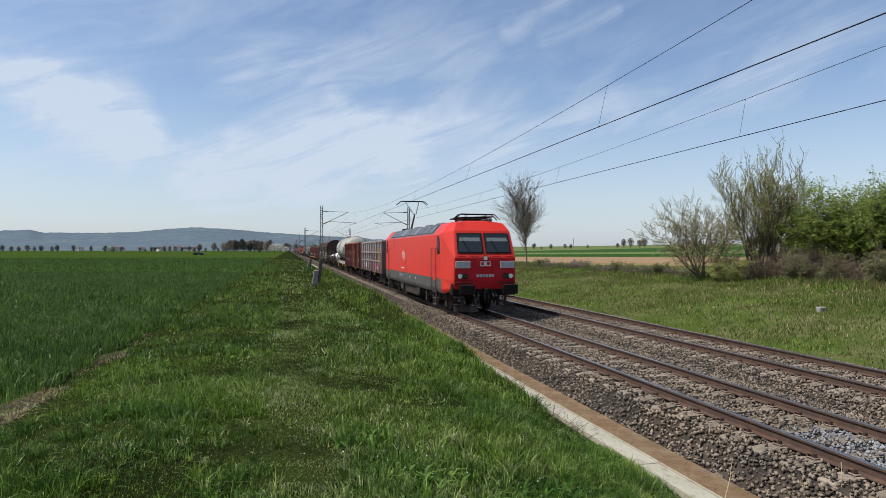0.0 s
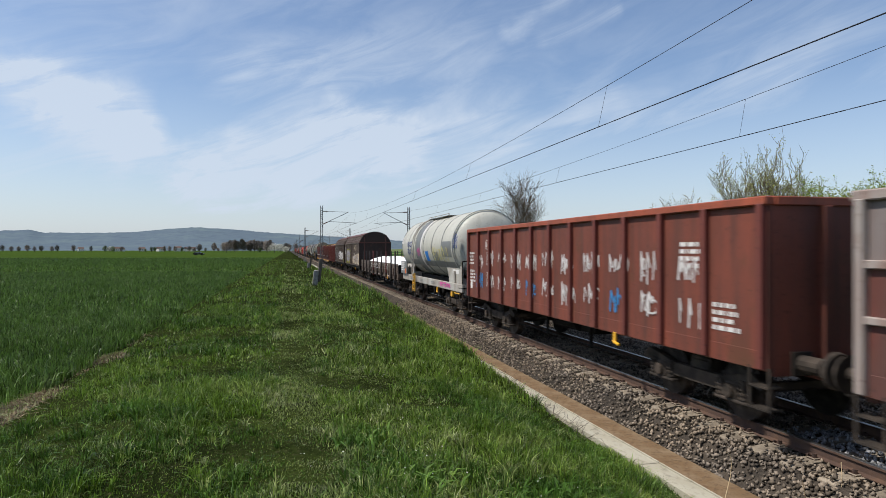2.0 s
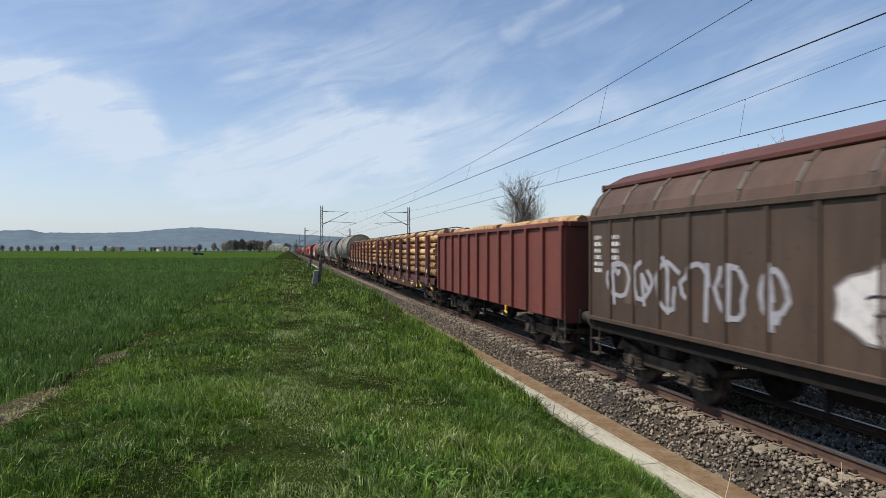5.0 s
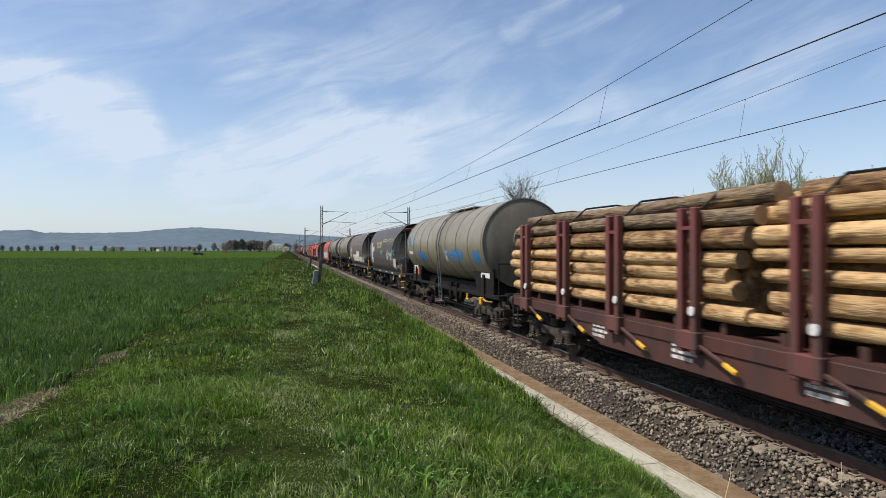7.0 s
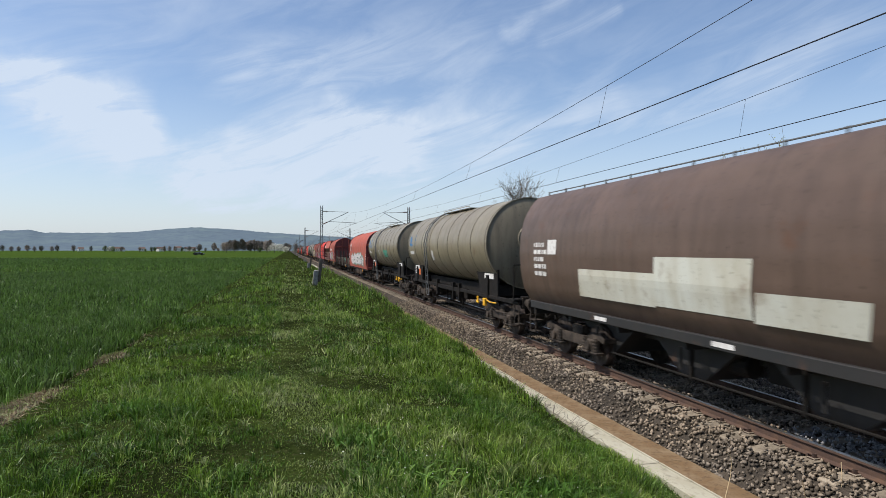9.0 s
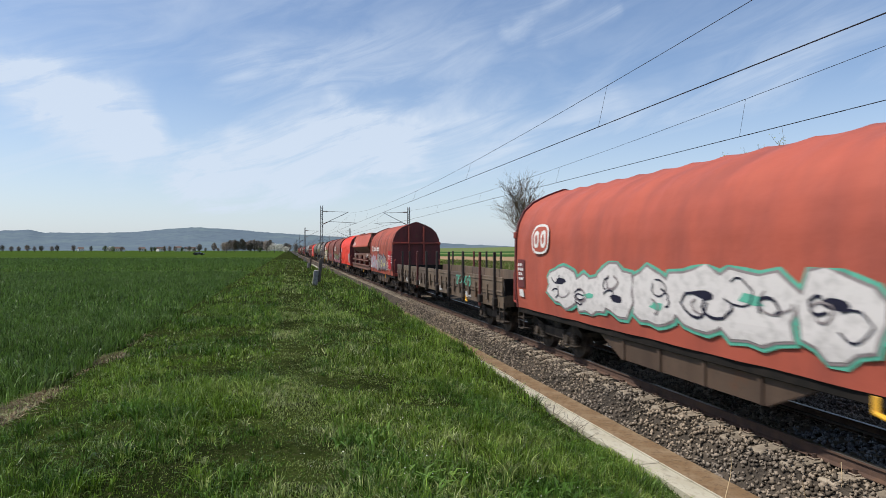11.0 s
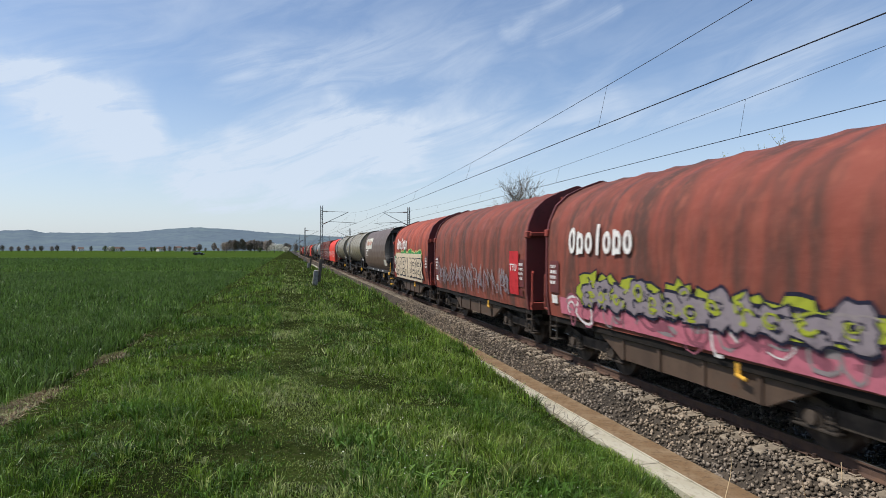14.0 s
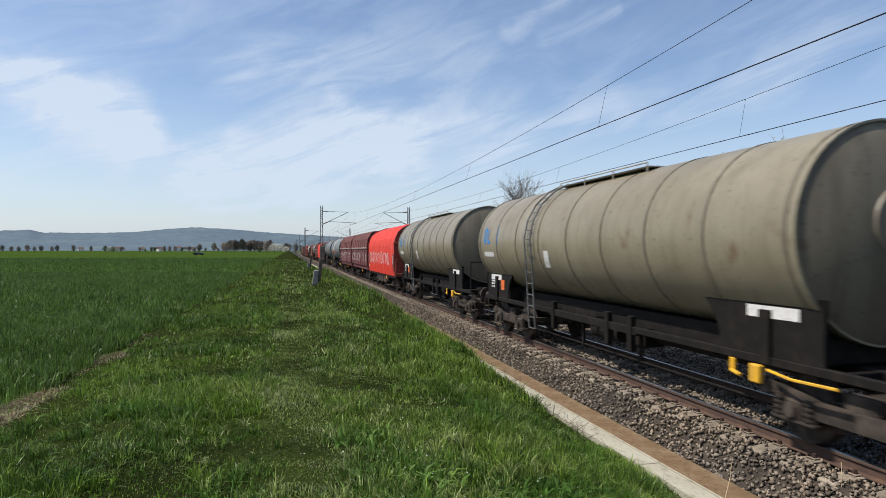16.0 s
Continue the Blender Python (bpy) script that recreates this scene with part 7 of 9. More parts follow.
        for y in (e - 0.4, e - 1.1):
            bars(w, y, 2.5, 0.35, 0.8, s, 6, seed=k + 3)
        panel(w, "data_plate", e - 1.6, 1.95, 0.4, 0.75, s, "flat_tan")

    w, e, s = gondola("dark red open wagon heaped with sawn timber", 110.6, 124.1, "eanos_dark", "eanos_dark", "eanos_dark", 12, top=3.25)
    timber("pine logs heaped in a red open wagon", (110.6 + 124.1) / 2, [(-e + 0.3, -0.2), (0.2, e - 0.3)], 2.55, 2.95, 1.25, 4, 0.55)

    for k, (a, b) in enumerate(((124.1, 143.9), (143.9, 163.7))):
        w, e = log_wagon("red-brown timber wagon with paired steel stanchions", a, b, 60 + k)
        st = timber("long pine logs stacked between wagon stanchions", (a + b) / 2, [(-e - 0.22, -e / 3 - 0.1), (-e / 3 + 0.1, e / 3 - 0.1), (e / 3 + 0.1, e + 0.22)] if k == 0 else [(-e - 0.22, -0.15), (0.15, e + 0.22)], 1.47, 3.12, 1.30, 70 + k, 0.45)
        for i in range(8):
            strap_over(st, -e + 1.1 + (2 * e - 2.2) * i / 7, 1.32, 3.0, 3.2, 0.40)

    w, y0, y1, s = tank_wagon("grey-olive tank wagon with blue spray tags", 163.8, 179.6, "tank_grey", seed=2, front=1.5, ladder_at=-0.10)
    tag(w, 41, y1 - 2.9, y1 - 4.6, 2.05, 2.5, 4, s, "blue", 0.14)
    tag(w, 42, y0 + 5.4, y0 + 2.8, 2.1, 2.6, 5, s, "blue", 0.15)
    scrawl(w, 43, y0 + 1.5, y0 + 0.7, 2.1, 2.6, 4, s, "blue", 0.12)

    w, e, s = grain_hopper("dark taupe covered hopper wagon with white and green tags", 179.6, 194.4, "hopper_dark", 3, ladder=False)
    words(w, "NOONE", 3.45, 2.72, 0.60, s, "straw", 0.012, 1.0)
    tag(w, 51, -0.9, -2.8, 1.85, 2.6, 4, s, "pale", 0.06)
    scrawl(w, 52, 1.6, 0.7, 2.25, 2.6, 4, s, "mint", 0.06)
    scrawl(w, 53, -2.8, -4.0, 2.2, 2.6, 4, s, "mint", 0.06)
    scrawl(w, 54, 1.0, -3.4, 3.1, 3.3, 2, s, "straw", 0.03)
    panel(w, "cream_patch", -e + 3.2, 1.75, 1.0, 0.6, s, "cream", 0.010, lean=0.12)
    panel(w, "info_sign", e - 1.0, 2.4, 0.6, 1.4, s, "pale", 0.010)
    w, e, s = grain_hopper("brown covered hopper wagon with cream paint patches", 194.4, 210.8, "hopper_brown", 4, (2.7, 5.4, 4.3))
    for y, z, ww, h in ((3.05, 1.87, 2.9, 0.60), (0.42, 2.03, 2.35, 0.86), (-1.65, 1.78, 1.75, 0.44), (-3.3, 1.72, 0.55, 0.5)):
        panel(w, "cream_patch", y, z, ww, h, s, "cream", 0.010 + 0.002 * (y > 0.5) , lean=0.06)

    w, y0, y1, s = tank_wagon("brown-olive ribbed tank wagon on black saddles", 210.8, 227.6, "tank_olive", seed=6, front=2.4)
    w, y0, y1, s = tank_wagon("brown-olive tank wagon with a turquoise tag", 227.6, 244.1, "tank_olive", seed=7, hoops=11, front=2.2)
    scrawl(w, 44, -0.2, -1.8, 2.1, 2.6, 6, s, "mint", 0.12)

    w, e, s = tarp_wagon("salmon-red tarpaulin wagon with grey and turquoise graffiti", 244.1, 259.8, "tarp_salmon", 1)
    badge(w, e - 1.7, 2.85, 0.75, s, "white_ink", "tarp_salmon", 0.03)
    graffiti(w, 21, e - 2.2, -e + 2.0, 1.25, 2.25, 8, s, "pale", "ash", "mint", "ink")

    w, e = stake_wagon("empty tan-brown stake wagon with dark stakes", 259.8, 279.4, "flat_tan", "flat_brown", (1, 6), 9, 4)
    scrawl(w, 35, -4.0, -6.0, 1.3, 1.7, 5, flat(1.42), "mint", 0.05)

    w, e, s = tarp_wagon("faded red tarpaulin wagon with silver and pink graffiti", 279.4, 291.2, "tarp_red", 2)
    badge(w, e - 1.55, 2.66, 0.46, s, "white_ink", "tarp_red", 0.03)
    word_shapes(w, e - 2.15, 2.50, 2.9, 0.34, 8, s, "white_ink", 0.03)
    graffiti(w, 22, e - 0.7, e - 4.0, 1.15, 2.3, 4, s, "silver", "rose", "", "rose")
    graffiti(w, 23, e - 4.0, -e + 2.6, 1.15, 2.45, 5, s, "ash", "ink", "", "straw")
    scrawl(w, 24, -e + 2.9, -e + 0.9, 1.2, 1.9, 5, s, "pale", 0.06)
    panel(w, "sign", -e + 1.0, 1.95, 0.95, 1.15, s, "sign_red", 0.03)
    words(w, "TTU", -e + 1.42, 2.0, 0.36, s, "white_ink", 0.04, 1.0)

    w, e, s = ore_hopper("orange-red hopper wagon with slanted trough and brown chutes", 291.2, 305.4)
    badge(w, e - 1.3, 3.15, 0.34, s, "white_ink", "cargo_red", 0.03)
    word_shapes(w, e - 1.75, 3.02, 1.25, 0.36, 5, s, "white_ink", 0.03)
    words(w, "RBH:", -e + 2.6, 1.98, 0.42, flat(1.24), "white_ink", 0.012, 1.1)
    bars(w, e - 0.9, 2.1, 0.6, 0.35, flat(1.24), 4, seed=5)

    w, e, s = tarp_wagon("bright red new tarpaulin wagon with loose folds", 306.0, 318.7, "tarp_new", 3, "end_red", 0.02, 1.0)
    badge(w, e - 1.5, 2.62, 0.42, s, "white_ink", "tarp_new", 0.05)
    panel(w, "sign", -e + 0.75, 1.75, 0.8, 0.9, s, "white_panel", 0.05)

    w, e, s = tarp_wagon("grimy brown-red tarpaulin wagon with pink and lime graffiti", 318.7, 330.1, "tarp_brown", 4)
    word_shapes(w, e - 1.2, 2.50, 2.7, 0.58, 7, s, "white_ink", 0.03)
    mural(w, 45, e - 0.7, -e + 0.5, 1.02, 1.72, s, ("rose", "rose_dark", "pale", "ash", "rose_dark"), 0.018)
    graffiti(w, 25, e - 1.8, -e + 1.2, 1.42, 2.12, 9, s, "lime_dull", "ink", "", "ash", 0.3, 0.035)
    graffiti(w, 26, e - 2.0, -e + 1.2, 1.38, 1.98, 12, s, "mauve", "ink", "", "lime_dull", 0.3, 0.044)

    w, e, s = tarp_wagon("grimy brown-red tarpaulin wagon with faint silver tags", 330.1, 342.0, "tarp_brown", 5)
    tag(w, 27, e - 0.8, -e + 1.3, 1.2, 2.05, 10, s, "mauve", 0.075, 0.03)
    tag(w, 28, e - 0.6, -e + 1.5, 1.25, 2.15, 9, s, "ash", 0.05, 0.038)
    tag(w, 33, e - 0.8, -e + 1.3, 1.15, 1.8, 11, s, "mauve", 0.04, 0.046)
    panel(w, "sign", -e + 0.85, 1.95, 0.7, 1.2, s, "sign_red", 0.03)
    words(w, "TTU", -e + 1.15, 2.0, 0.28, s, "white_ink", 0.04, 1.0)

    w, e, s = tarp_wagon("rust-red tarpaulin wagon with large beige graffiti letters", 342.0, 352.6, "tarp_red", 6)
    word_shapes(w, e - 1.3, 2.62, 3.0, 0.60, 7, s, "white_ink", 0.06)
    graffiti(w, 29, e - 0.6, -e + 1.4, 1.7, 2.55, 9, s, "leaf", "leaf", "straw", "mint", 0.2)
    panel(w, "painted_ground", 0.2, 1.72, 2 * e - 2.2, 1.35, s, "beige", 0.045)
    words(w, "SABEM BESER", e - 0.74, 1.24, 1.28, s, "ink", 0.052, 0.995, 0.0, 0.062)
    words(w, "SABEM BESER", e - 0.74, 1.26, 1.26, s, "beige", 0.060, 1.01, 0.0, 0.022)

    w, e, s = grain_hopper("dark brown covered hopper wagon with rusty white sign", 352.6, 367.0, "hopper_brown", 5, (1.7, 3.2, 2.6))
    panel(w, "sign", e - 2.45, 3.08, 3.5, 0.80, s, "cream", 0.010, "weathered cream name board with rust runs")
    badge(w, e - 1.35, 3.10, 0.42, s, "rust_orange", "cream", 0.014)
    word_shapes(w, e - 1.8, 2.96, 2.1, 0.34, 6, s, "rust_orange", 0.016)
    panel(w, "cream_patch", -e + 2.9, 1.75, 0.9, 0.4, s, "cream", 0.010)

    tank_wagon("grey-olive tank wagon with black saddles and yellow brake lever", 367.0, 384.2, "tank_grey", seed=8, front=2.85)
    tank_wagon("grey-olive tank wagon with white placards", 384.2, 399.6, "tank_grey", seed=9, hoops=10, front=2.2)
    w, e, s = tarp_wagon("red tarpaulin wagon with pale tags near sill", 399.6, 413.0, "tarp_new", 7, "frame_red", 0.02)
    scrawl(w, 61, e - 0.8, -e + 1.5, 1.6, 2.5, 7, s, "pale", 0.09, 0.03)
    lidded_hopper("dark red lidded hopper wagon with white tags", 413.0, 426.4, 62)
    lidded_hopper("dark red lidded hopper wagon with white tags", 426.4, 440.0, 63)
    w, y0, y1, s = tank_wagon("dark tank wagon with white and orange bands", 440.0, 456.6, "tank_band", seed=10, hoops=6)
    sec = [(math.sin(q * math.pi / 20), math.cos(q * math.pi / 20)) for q in range(40)]
    bm = bmesh.new()
    rings(bm, [[(1.488 * p, k, 2.80 + 1.488 * q) for p, q in sec] for k in (1.2, 3.6)], close=True)
    part("colour_band", bm, M["white_panel"], w)
    panel(w, "orange_stripe", 2.4, 2.4, 2.4, 0.3, s, "orange", 0.01)
    tank_wagon("dark grey tank wagon on black saddles", 456.6, 473.0, "tank_band", seed=11)
    a = 473.0
    for k, (kind, ln) in enumerate((("van", 15.0), ("tarp", 12.0), ("hop", 13.4), ("tank", 15.5), ("tarp2", 12.0), ("van", 15.0), ("tank2", 14.0), ("gon", 14.2), ("tarp", 12.0), ("hop", 13.4), ("tank", 15.5), ("gon", 14.2), ("tarp2", 12.0), ("van", 15.0), ("tank", 15.5))):
        b = a + ln
        if kind == "van":
            sliding_van("dark brown sliding-wall van far down the train", a, b, k)
        elif kind == "tarp":
            tarp_wagon("bright red tarpaulin wagon far down the train", a, b, "tarp_new", k)
        elif kind == "tarp2":
            tarp_wagon("grimy brown-red tarpaulin wagon far down the train", a, b, "tarp_brown", k)
        elif kind == "hop":
            lidded_hopper("dark red lidded hopper wagon with white tags", a, b, k)
        elif kind == "tank":
            tank_wagon("grey-olive tank wagon far down the train", a, b, "tank_grey", seed=k)
        elif kind == "tank2":
            tank_wagon("pale tank wagon far down the train", a, b, "tank_white", seed=k)
        else:
            gondola("rust-red open wagon far down the train", a, b, "eanos_red", "eanos_red", "eanos_red", 12)
        a = b


build_train()

# ---- grass and crop ----
def blade_material(name, colour, other, tip, rough=0.55, spread=0.35):
    m = material(name, colour, rough, grain=[(0.45, 3, other, 0.40, 0.62), (2.3, 3, tip, 0.50, 0.75)], island=spread, spec=0.2)
    nt = m.node_tree
    b = nt.nodes["Principled BSDF"]
    tr = nt.nodes.new("ShaderNodeBsdfTranslucent")
    src = b.inputs["Base Color"].links[0].from_socket
    nt.links.new(src, tr.inputs[0])
    mix = nt.nodes.new("ShaderNodeMixShader")
    mix.inputs[0].default_value = 0.28
    nt.links.new(b.outputs[0], mix.inputs[1]), nt.links.new(tr.outputs[0], mix.inputs[2])
    nt.links.new(mix.outputs[0], nt.nodes["Material Output"].inputs[0])
    return m


M["grass"] = blade_material("meadow grass", (0.135, 0.215, 0.028), (0.080, 0.145, 0.016), (0.26, 0.33, 0.085), 0.36, 0.75)
M["grass_lush"] = blade_material("lush dark meadow grass", (0.072, 0.142, 0.020), (0.044, 0.098, 0.013), (0.140, 0.210, 0.045), 0.34, 0.8)
M["grass_dry"] = blade_material("pale cut grass", (0.25, 0.30, 0.095), (0.18, 0.24, 0.06), (0.42, 0.43, 0.24), 0.40, 0.7)
M["crop"] = blade_material("young wheat", (0.086, 0.153, 0.028), (0.062, 0.116, 0.020), (0.170, 0.230, 0.085), 0.34, 0.8)
M["bank_grass"] = blade_material("bank grass", (0.085, 0.118, 0.020), (0.135, 0.135, 0.042), (0.06, 0.10, 0.016), 0.6, 0.4)
M["straw"] = material("dry straw", (0.40, 0.30, 0.18), 0.9, island=0.4)
M["weed"] = blade_material("broad weed leaf", (0.085, 0.17, 0.024), (0.065, 0.14, 0.02), (0.14, 0.21, 0.04), 0.55, 0.3)
SN, CN = math.sin(TURN), math.cos(TURN)


def scatter(n, f0, f1, reach, power, rng, lo, hi):
    """Places between f0 and f1 metres ahead, thinning out with distance, with x between lo and hi."""
    f = f0 + (f1 - f0) * rng.uniform(0, 1, n) ** power
    u = rng.uniform(-reach, reach, n) * f
    x, y = f * SN + u * CN, f * CN - u * SN
    k = (x > lo) & (x < hi)
    return x[k], y[k]


def blades(x, y, height, width, lean, rng, mats, pick, simple=False, way=None):
    n = len(x)
    z = ground_z(x, y)
    a = rng.uniform(0, 2 * np.pi, n)
    d = rng.uniform(0, 2 * np.pi, n) if way is None else way + rng.normal(0, 0.4, n)
    ln = np.abs(rng.normal(0, lean, n)) * height
    ux, uy = np.cos(a) * width / 2, np.sin(a) * width / 2
    dx, dy = np.cos(d) * ln, np.sin(d) * ln
    base = np.stack([x, y, z - 0.02], -1)
    U, D = np.stack([ux, uy, 0 * ux], -1), np.stack([dx, dy, 0 * dx], -1)
    up = np.stack([0 * x, 0 * x, height], -1)
    if simple:
        v = np.stack([base - U, base + U, base + D + up], 1)
        f = (np.arange(n) * 3)[:, None] + np.arange(3)[None]
        return fast_mesh("blades", v.reshape(-1, 3), f, mats, pick)
    v = np.stack([base - U, base + U, base + D * 0.35 - U * 0.75 + up * 0.6, base + D * 0.35 + U * 0.75 + up * 0.6, base + D * 1.2 + up * np.clip(1.0 - 0.35 * (ln / height) ** 2, 0.4, 1)[:, None]], 1)
    tri = np.array([(0, 1, 3), (0, 3, 2), (2, 3, 4)])
    f = (np.arange(n) * 5)[:, None, None] + tri[None]
    return fast_mesh("blades", v.reshape(-1, 3), f.reshape(-1, 3), mats, np.repeat(pick, 3))


def lattice(x, y, size, seed):
    """Smooth random heights from 0 to 1 on a grid of the given size."""
    table = np.random.default_rng(seed).uniform(0, 1, (64, 64))
    u, v = np.asarray(x) / size, np.asarray(y) / size
    i, j = np.floor(u).astype(int), np.floor(v).astype(int)
    a, b = u - i, v - j
    a, b = a * a * (3 - 2 * a), b * b * (3 - 2 * b)
    g = lambda p, q: table[(i + p) % 64, (j + q) % 64]
    return (g(0, 0) * (1 - a) + g(1, 0) * a) * (1 - b) + (g(0, 1) * (1 - a) + g(1, 1) * a) * b


def tuft(x, y):
    """Where the grass stands in tufts: 0 to 1."""
    n = 0.45 * lattice(x, y, 1.5, 1) + 0.35 * lattice(x, y, 0.6, 2) + 0.20 * lattice(x, y, 0.26, 3)
    return np.clip((n - 0.30) / 0.40, 0, 1)


def bare(x, y):
    """Patches of open soil along the edge of the field."""
    return np.exp(-((x + 3.38 + 0.10 * np.sin(2.3 * y)) / 0.30) ** 2) * (np.clip(1.5 - np.abs(y - 9.1) / 1.0, 0, 1) + np.clip(1.3 - np.abs(y - 13.3) / 0.7, 0, 1) + 0.35 * lattice(x, y, 0.7, 9) * (y < 34))


def trodden(x, y):
    """The paler trodden strip that runs along the verge, and the thinner sward beside it."""
    wob = 0.06 * np.sin(y * 0.31)
    core = np.exp(-((x - 0.10 - wob) / 0.36) ** 2)
    wide = 0.38 * np.exp(-((x - 1.2) / 0.9) ** 2)
    return np.clip(core + wide, 0, 1) * (0.60 + 0.40 * lattice(x, y, 0.9, 5))


def grass_patch(n, f0, f1, power, width, tall, seed, simple=False):
    rng = np.random.default_rng(seed)
    x, y = scatter(n, f0, f1, 0.74, power, rng, -3.3, 4.86)
    t, path = tuft(x, y), trodden(x, y)
    keep = (rng.uniform(0, 1, len(x)) < np.clip((x + 3.25 + 0.25 * lattice(x * 0, y, 0.5, 34)) / 0.35, 0, 1)) & (rng.uniform(0, 1, len(x)) < 0.45 + 0.55 * np.maximum(t, path)) & (rng.uniform(0, 1, len(x)) > 1.1 * bare(x, y))
    x, y, t, path = x[keep], y[keep], t[keep], path[keep]
    h = tall * (0.30 + 1.10 * t ** 1.4) * rng.uniform(0.5, 1.45, len(x)) * (1 - 0.60 * path) * (1 + 0.35 * np.exp(-((x - 3.6) / 0.9) ** 2))
    return blades(x, y, h, width * rng.uniform(0.6, 1.4, len(x)), 0.55, rng, GRASSES, sward(x, y, path, rng), simple)


def sward(x, y, path, rng):
    """Which grass grows where: fresh, lush dark, or pale and cut."""
    lush = lattice(x, y, 1.3, 21) * 0.6 + lattice(x, y, 0.5, 22) * 0.4
    kind = np.where(rng.uniform(0, 1, len(x)) < np.clip((lush - 0.42) * 4, 0.05, 0.9), 2, 0)
    return np.where(rng.uniform(0, 1, len(x)) < 0.06 + 0.85 * path, 1, kind)


def tussocks(n, each, f0, f1, width, tall, seed):
    """Thick tufts whose blades fan out from one root."""
    rng = np.random.default_rng(seed)
    x, y = scatter(n, f0, f1, 0.74, 0.9, rng, -3.0, 4.7)
    keep = (rng.uniform(0, 1, len(x)) < 0.12 + 0.88 * tuft(x, y) ** 1.5) & (rng.uniform(0, 1, len(x)) > 1.5 * trodden(x, y)) & (rng.uniform(0, 1, len(x)) > 1.2 * bare(x, y))
    x, y = x[keep], y[keep]
    size = tall * rng.uniform(0.55, 1.0, len(x)) * (0.65 + 0.6 * tuft(x, y))
    kind = sward(x, y, trodden(x, y), rng)
    rep = lambda q: np.repeat(q, each)
    way = rng.uniform(0, 2 * np.pi, len(x) * each)
    off = 0.16 * rep(size) * np.sqrt(rng.uniform(0, 1, len(way)))
    h = rep(size) * rng.uniform(0.55, 1.15, len(way))
    return blades(rep(x) + np.cos(way) * off, rep(y) + np.sin(way) * off, h, width * rng.uniform(0.6, 1.4, len(way)), 0.75, rng, GRASSES, rep(kind), way=way)


GRASSES = [M["grass"], M["grass_dry"], M["grass_lush"]]
for k, args in enumerate(((230000, 4.6, 11, 0.8, 0.0095, 0.105, 1), (170000, 11, 22, 0.9, 0.016, 0.13, 2), (90000, 22, 48, 0.9, 0.028, 0.19, 3), (60000, 48, 130, 0.8, 0.07, 0.24, 4, True))):
    tagged(new("grass", grass_patch(*args)), "rough green meadow grass with a trodden paler strip", "grass", kind="stuff")
for args in ((4000, 20, 4.6, 11, 0.010, 0.23, 41), (4200, 14, 11, 24, 0.017, 0.25, 42), (3000, 10, 24, 50, 0.03, 0.30, 43)):
    tagged(new("grass_tussocks", tussocks(*args)), "lush dark green tussocks standing out of the meadow grass", "grass", kind="stuff")


def crop_patch(n, f0, f1, power, width, tall, seed, simple=False):
    rng = np.random.default_rng(seed)
    x, y = scatter(n, f0, f1, 0.75, power, rng, -400, -3.3)
    x = np.where(f1 < 70, np.round(x / 0.125) * 0.125 + rng.normal(0, 0.028, len(x)), x)
    # open gap at the crop's edge; dark soil stands for its shadow line
    keep = (rng.uniform(0, 1, len(x)) > bare(x, y)) & (x < -3.40 - 0.14 * lattice(x * 0, y, 0.6, 33))
    x, y = x[keep], y[keep]
    h = tall * rng.uniform(0.5, 1.3, len(x)) * (0.75 + 0.5 * lattice(x, y, 0.8, 31)) * np.clip((-x - 3.2) / 0.35, 0.75, 1)
    return blades(x, y, h, width * rng.uniform(0.7, 1.3, len(x)), 0.40, rng, [M["crop"]], np.zeros(len(x), int), simple)


for k, args in enumerate(((230000, 6, 22, 0.75, 0.020, 0.26, 11), (330000, 22, 60, 0.75, 0.026, 0.24, 12), (160000, 60, 170, 0.7, 0.09, 0.26, 13, True))):
    tagged(new("young_crop", crop_patch(*args)), "dense rows of young green wheat on the field", "crop", kind="stuff")


def bank_patch(seed):
    rng = np.random.default_rng(seed)
    n = 230000
    x, y = rng.uniform(14.7, 31, n), 8 + 90 * rng.uniform(0, 1, n) ** 1.3
    keep = (y > x / 1.25) & (rng.uniform(0, 1, n) < 0.6 + 0.4 * tuft(x * 0.7, y * 0.7)) & (x + 0.25 * np.sin(1.7 * y) + 0.2 * rng.normal(0, 1, n) > 14.75)
    x, y = x[keep], y[keep]
    h = 0.125 * rng.uniform(0.4, 1.5, len(x)) * (0.7 + 0.6 * tuft(x * 0.5, y * 0.5)) * (1 + 1.2 * np.clip((x - 22) / 4, 0, 1))
    return blades(x, y, h, 0.03 * rng.uniform(0.6, 1.4, len(x)), 0.5, rng, [M["bank_grass"], M["straw"], M["grass"]], np.where(rng.uniform(0, 1, len(x)) < 0.10, 1, np.where(lattice(x, y, 2.2, 51) * 0.7 + lattice(x, y, 0.8, 52) * 0.3 > 0.60, 2, 0)), True)


tagged(new("bank_grass", bank_patch(21)), "sunlit bank grass, green mixed with dry straw", "grass", kind="stuff")


def weeds():
    """Low broad-leaved weeds in the verge."""
    rng = np.random.default_rng(31)
    spots = [(2.9, 6.0, 0.45, 420), (3.5, 6.6, 0.5, 420), (1.1, 5.6, 0.5, 380), (2.4, 5.2, 0.4, 300), (3.9, 7.4, 0.35, 240), (-1.9, 8.6, 0.4, 200), (0.8, 6.9, 0.35, 220)]
    xs, ys = [], []
    for cx, cy, r, n in spots:
        xs.append(rng.normal(cx, r * 0.5, n)), ys.append(rng.normal(cy, r * 0.5, n))
    x, y = np.concatenate(xs), np.concatenate(ys)
    return blades(x, y, rng.uniform(0.08, 0.2, len(x)), rng.uniform(0.018, 0.04, len(x)), 0.9, rng, [M["weed"]], np.zeros(len(x), int))


tagged(new("weeds", weeds()), "clumps of bright green broad-leaved weeds", "weeds", kind="stuff")


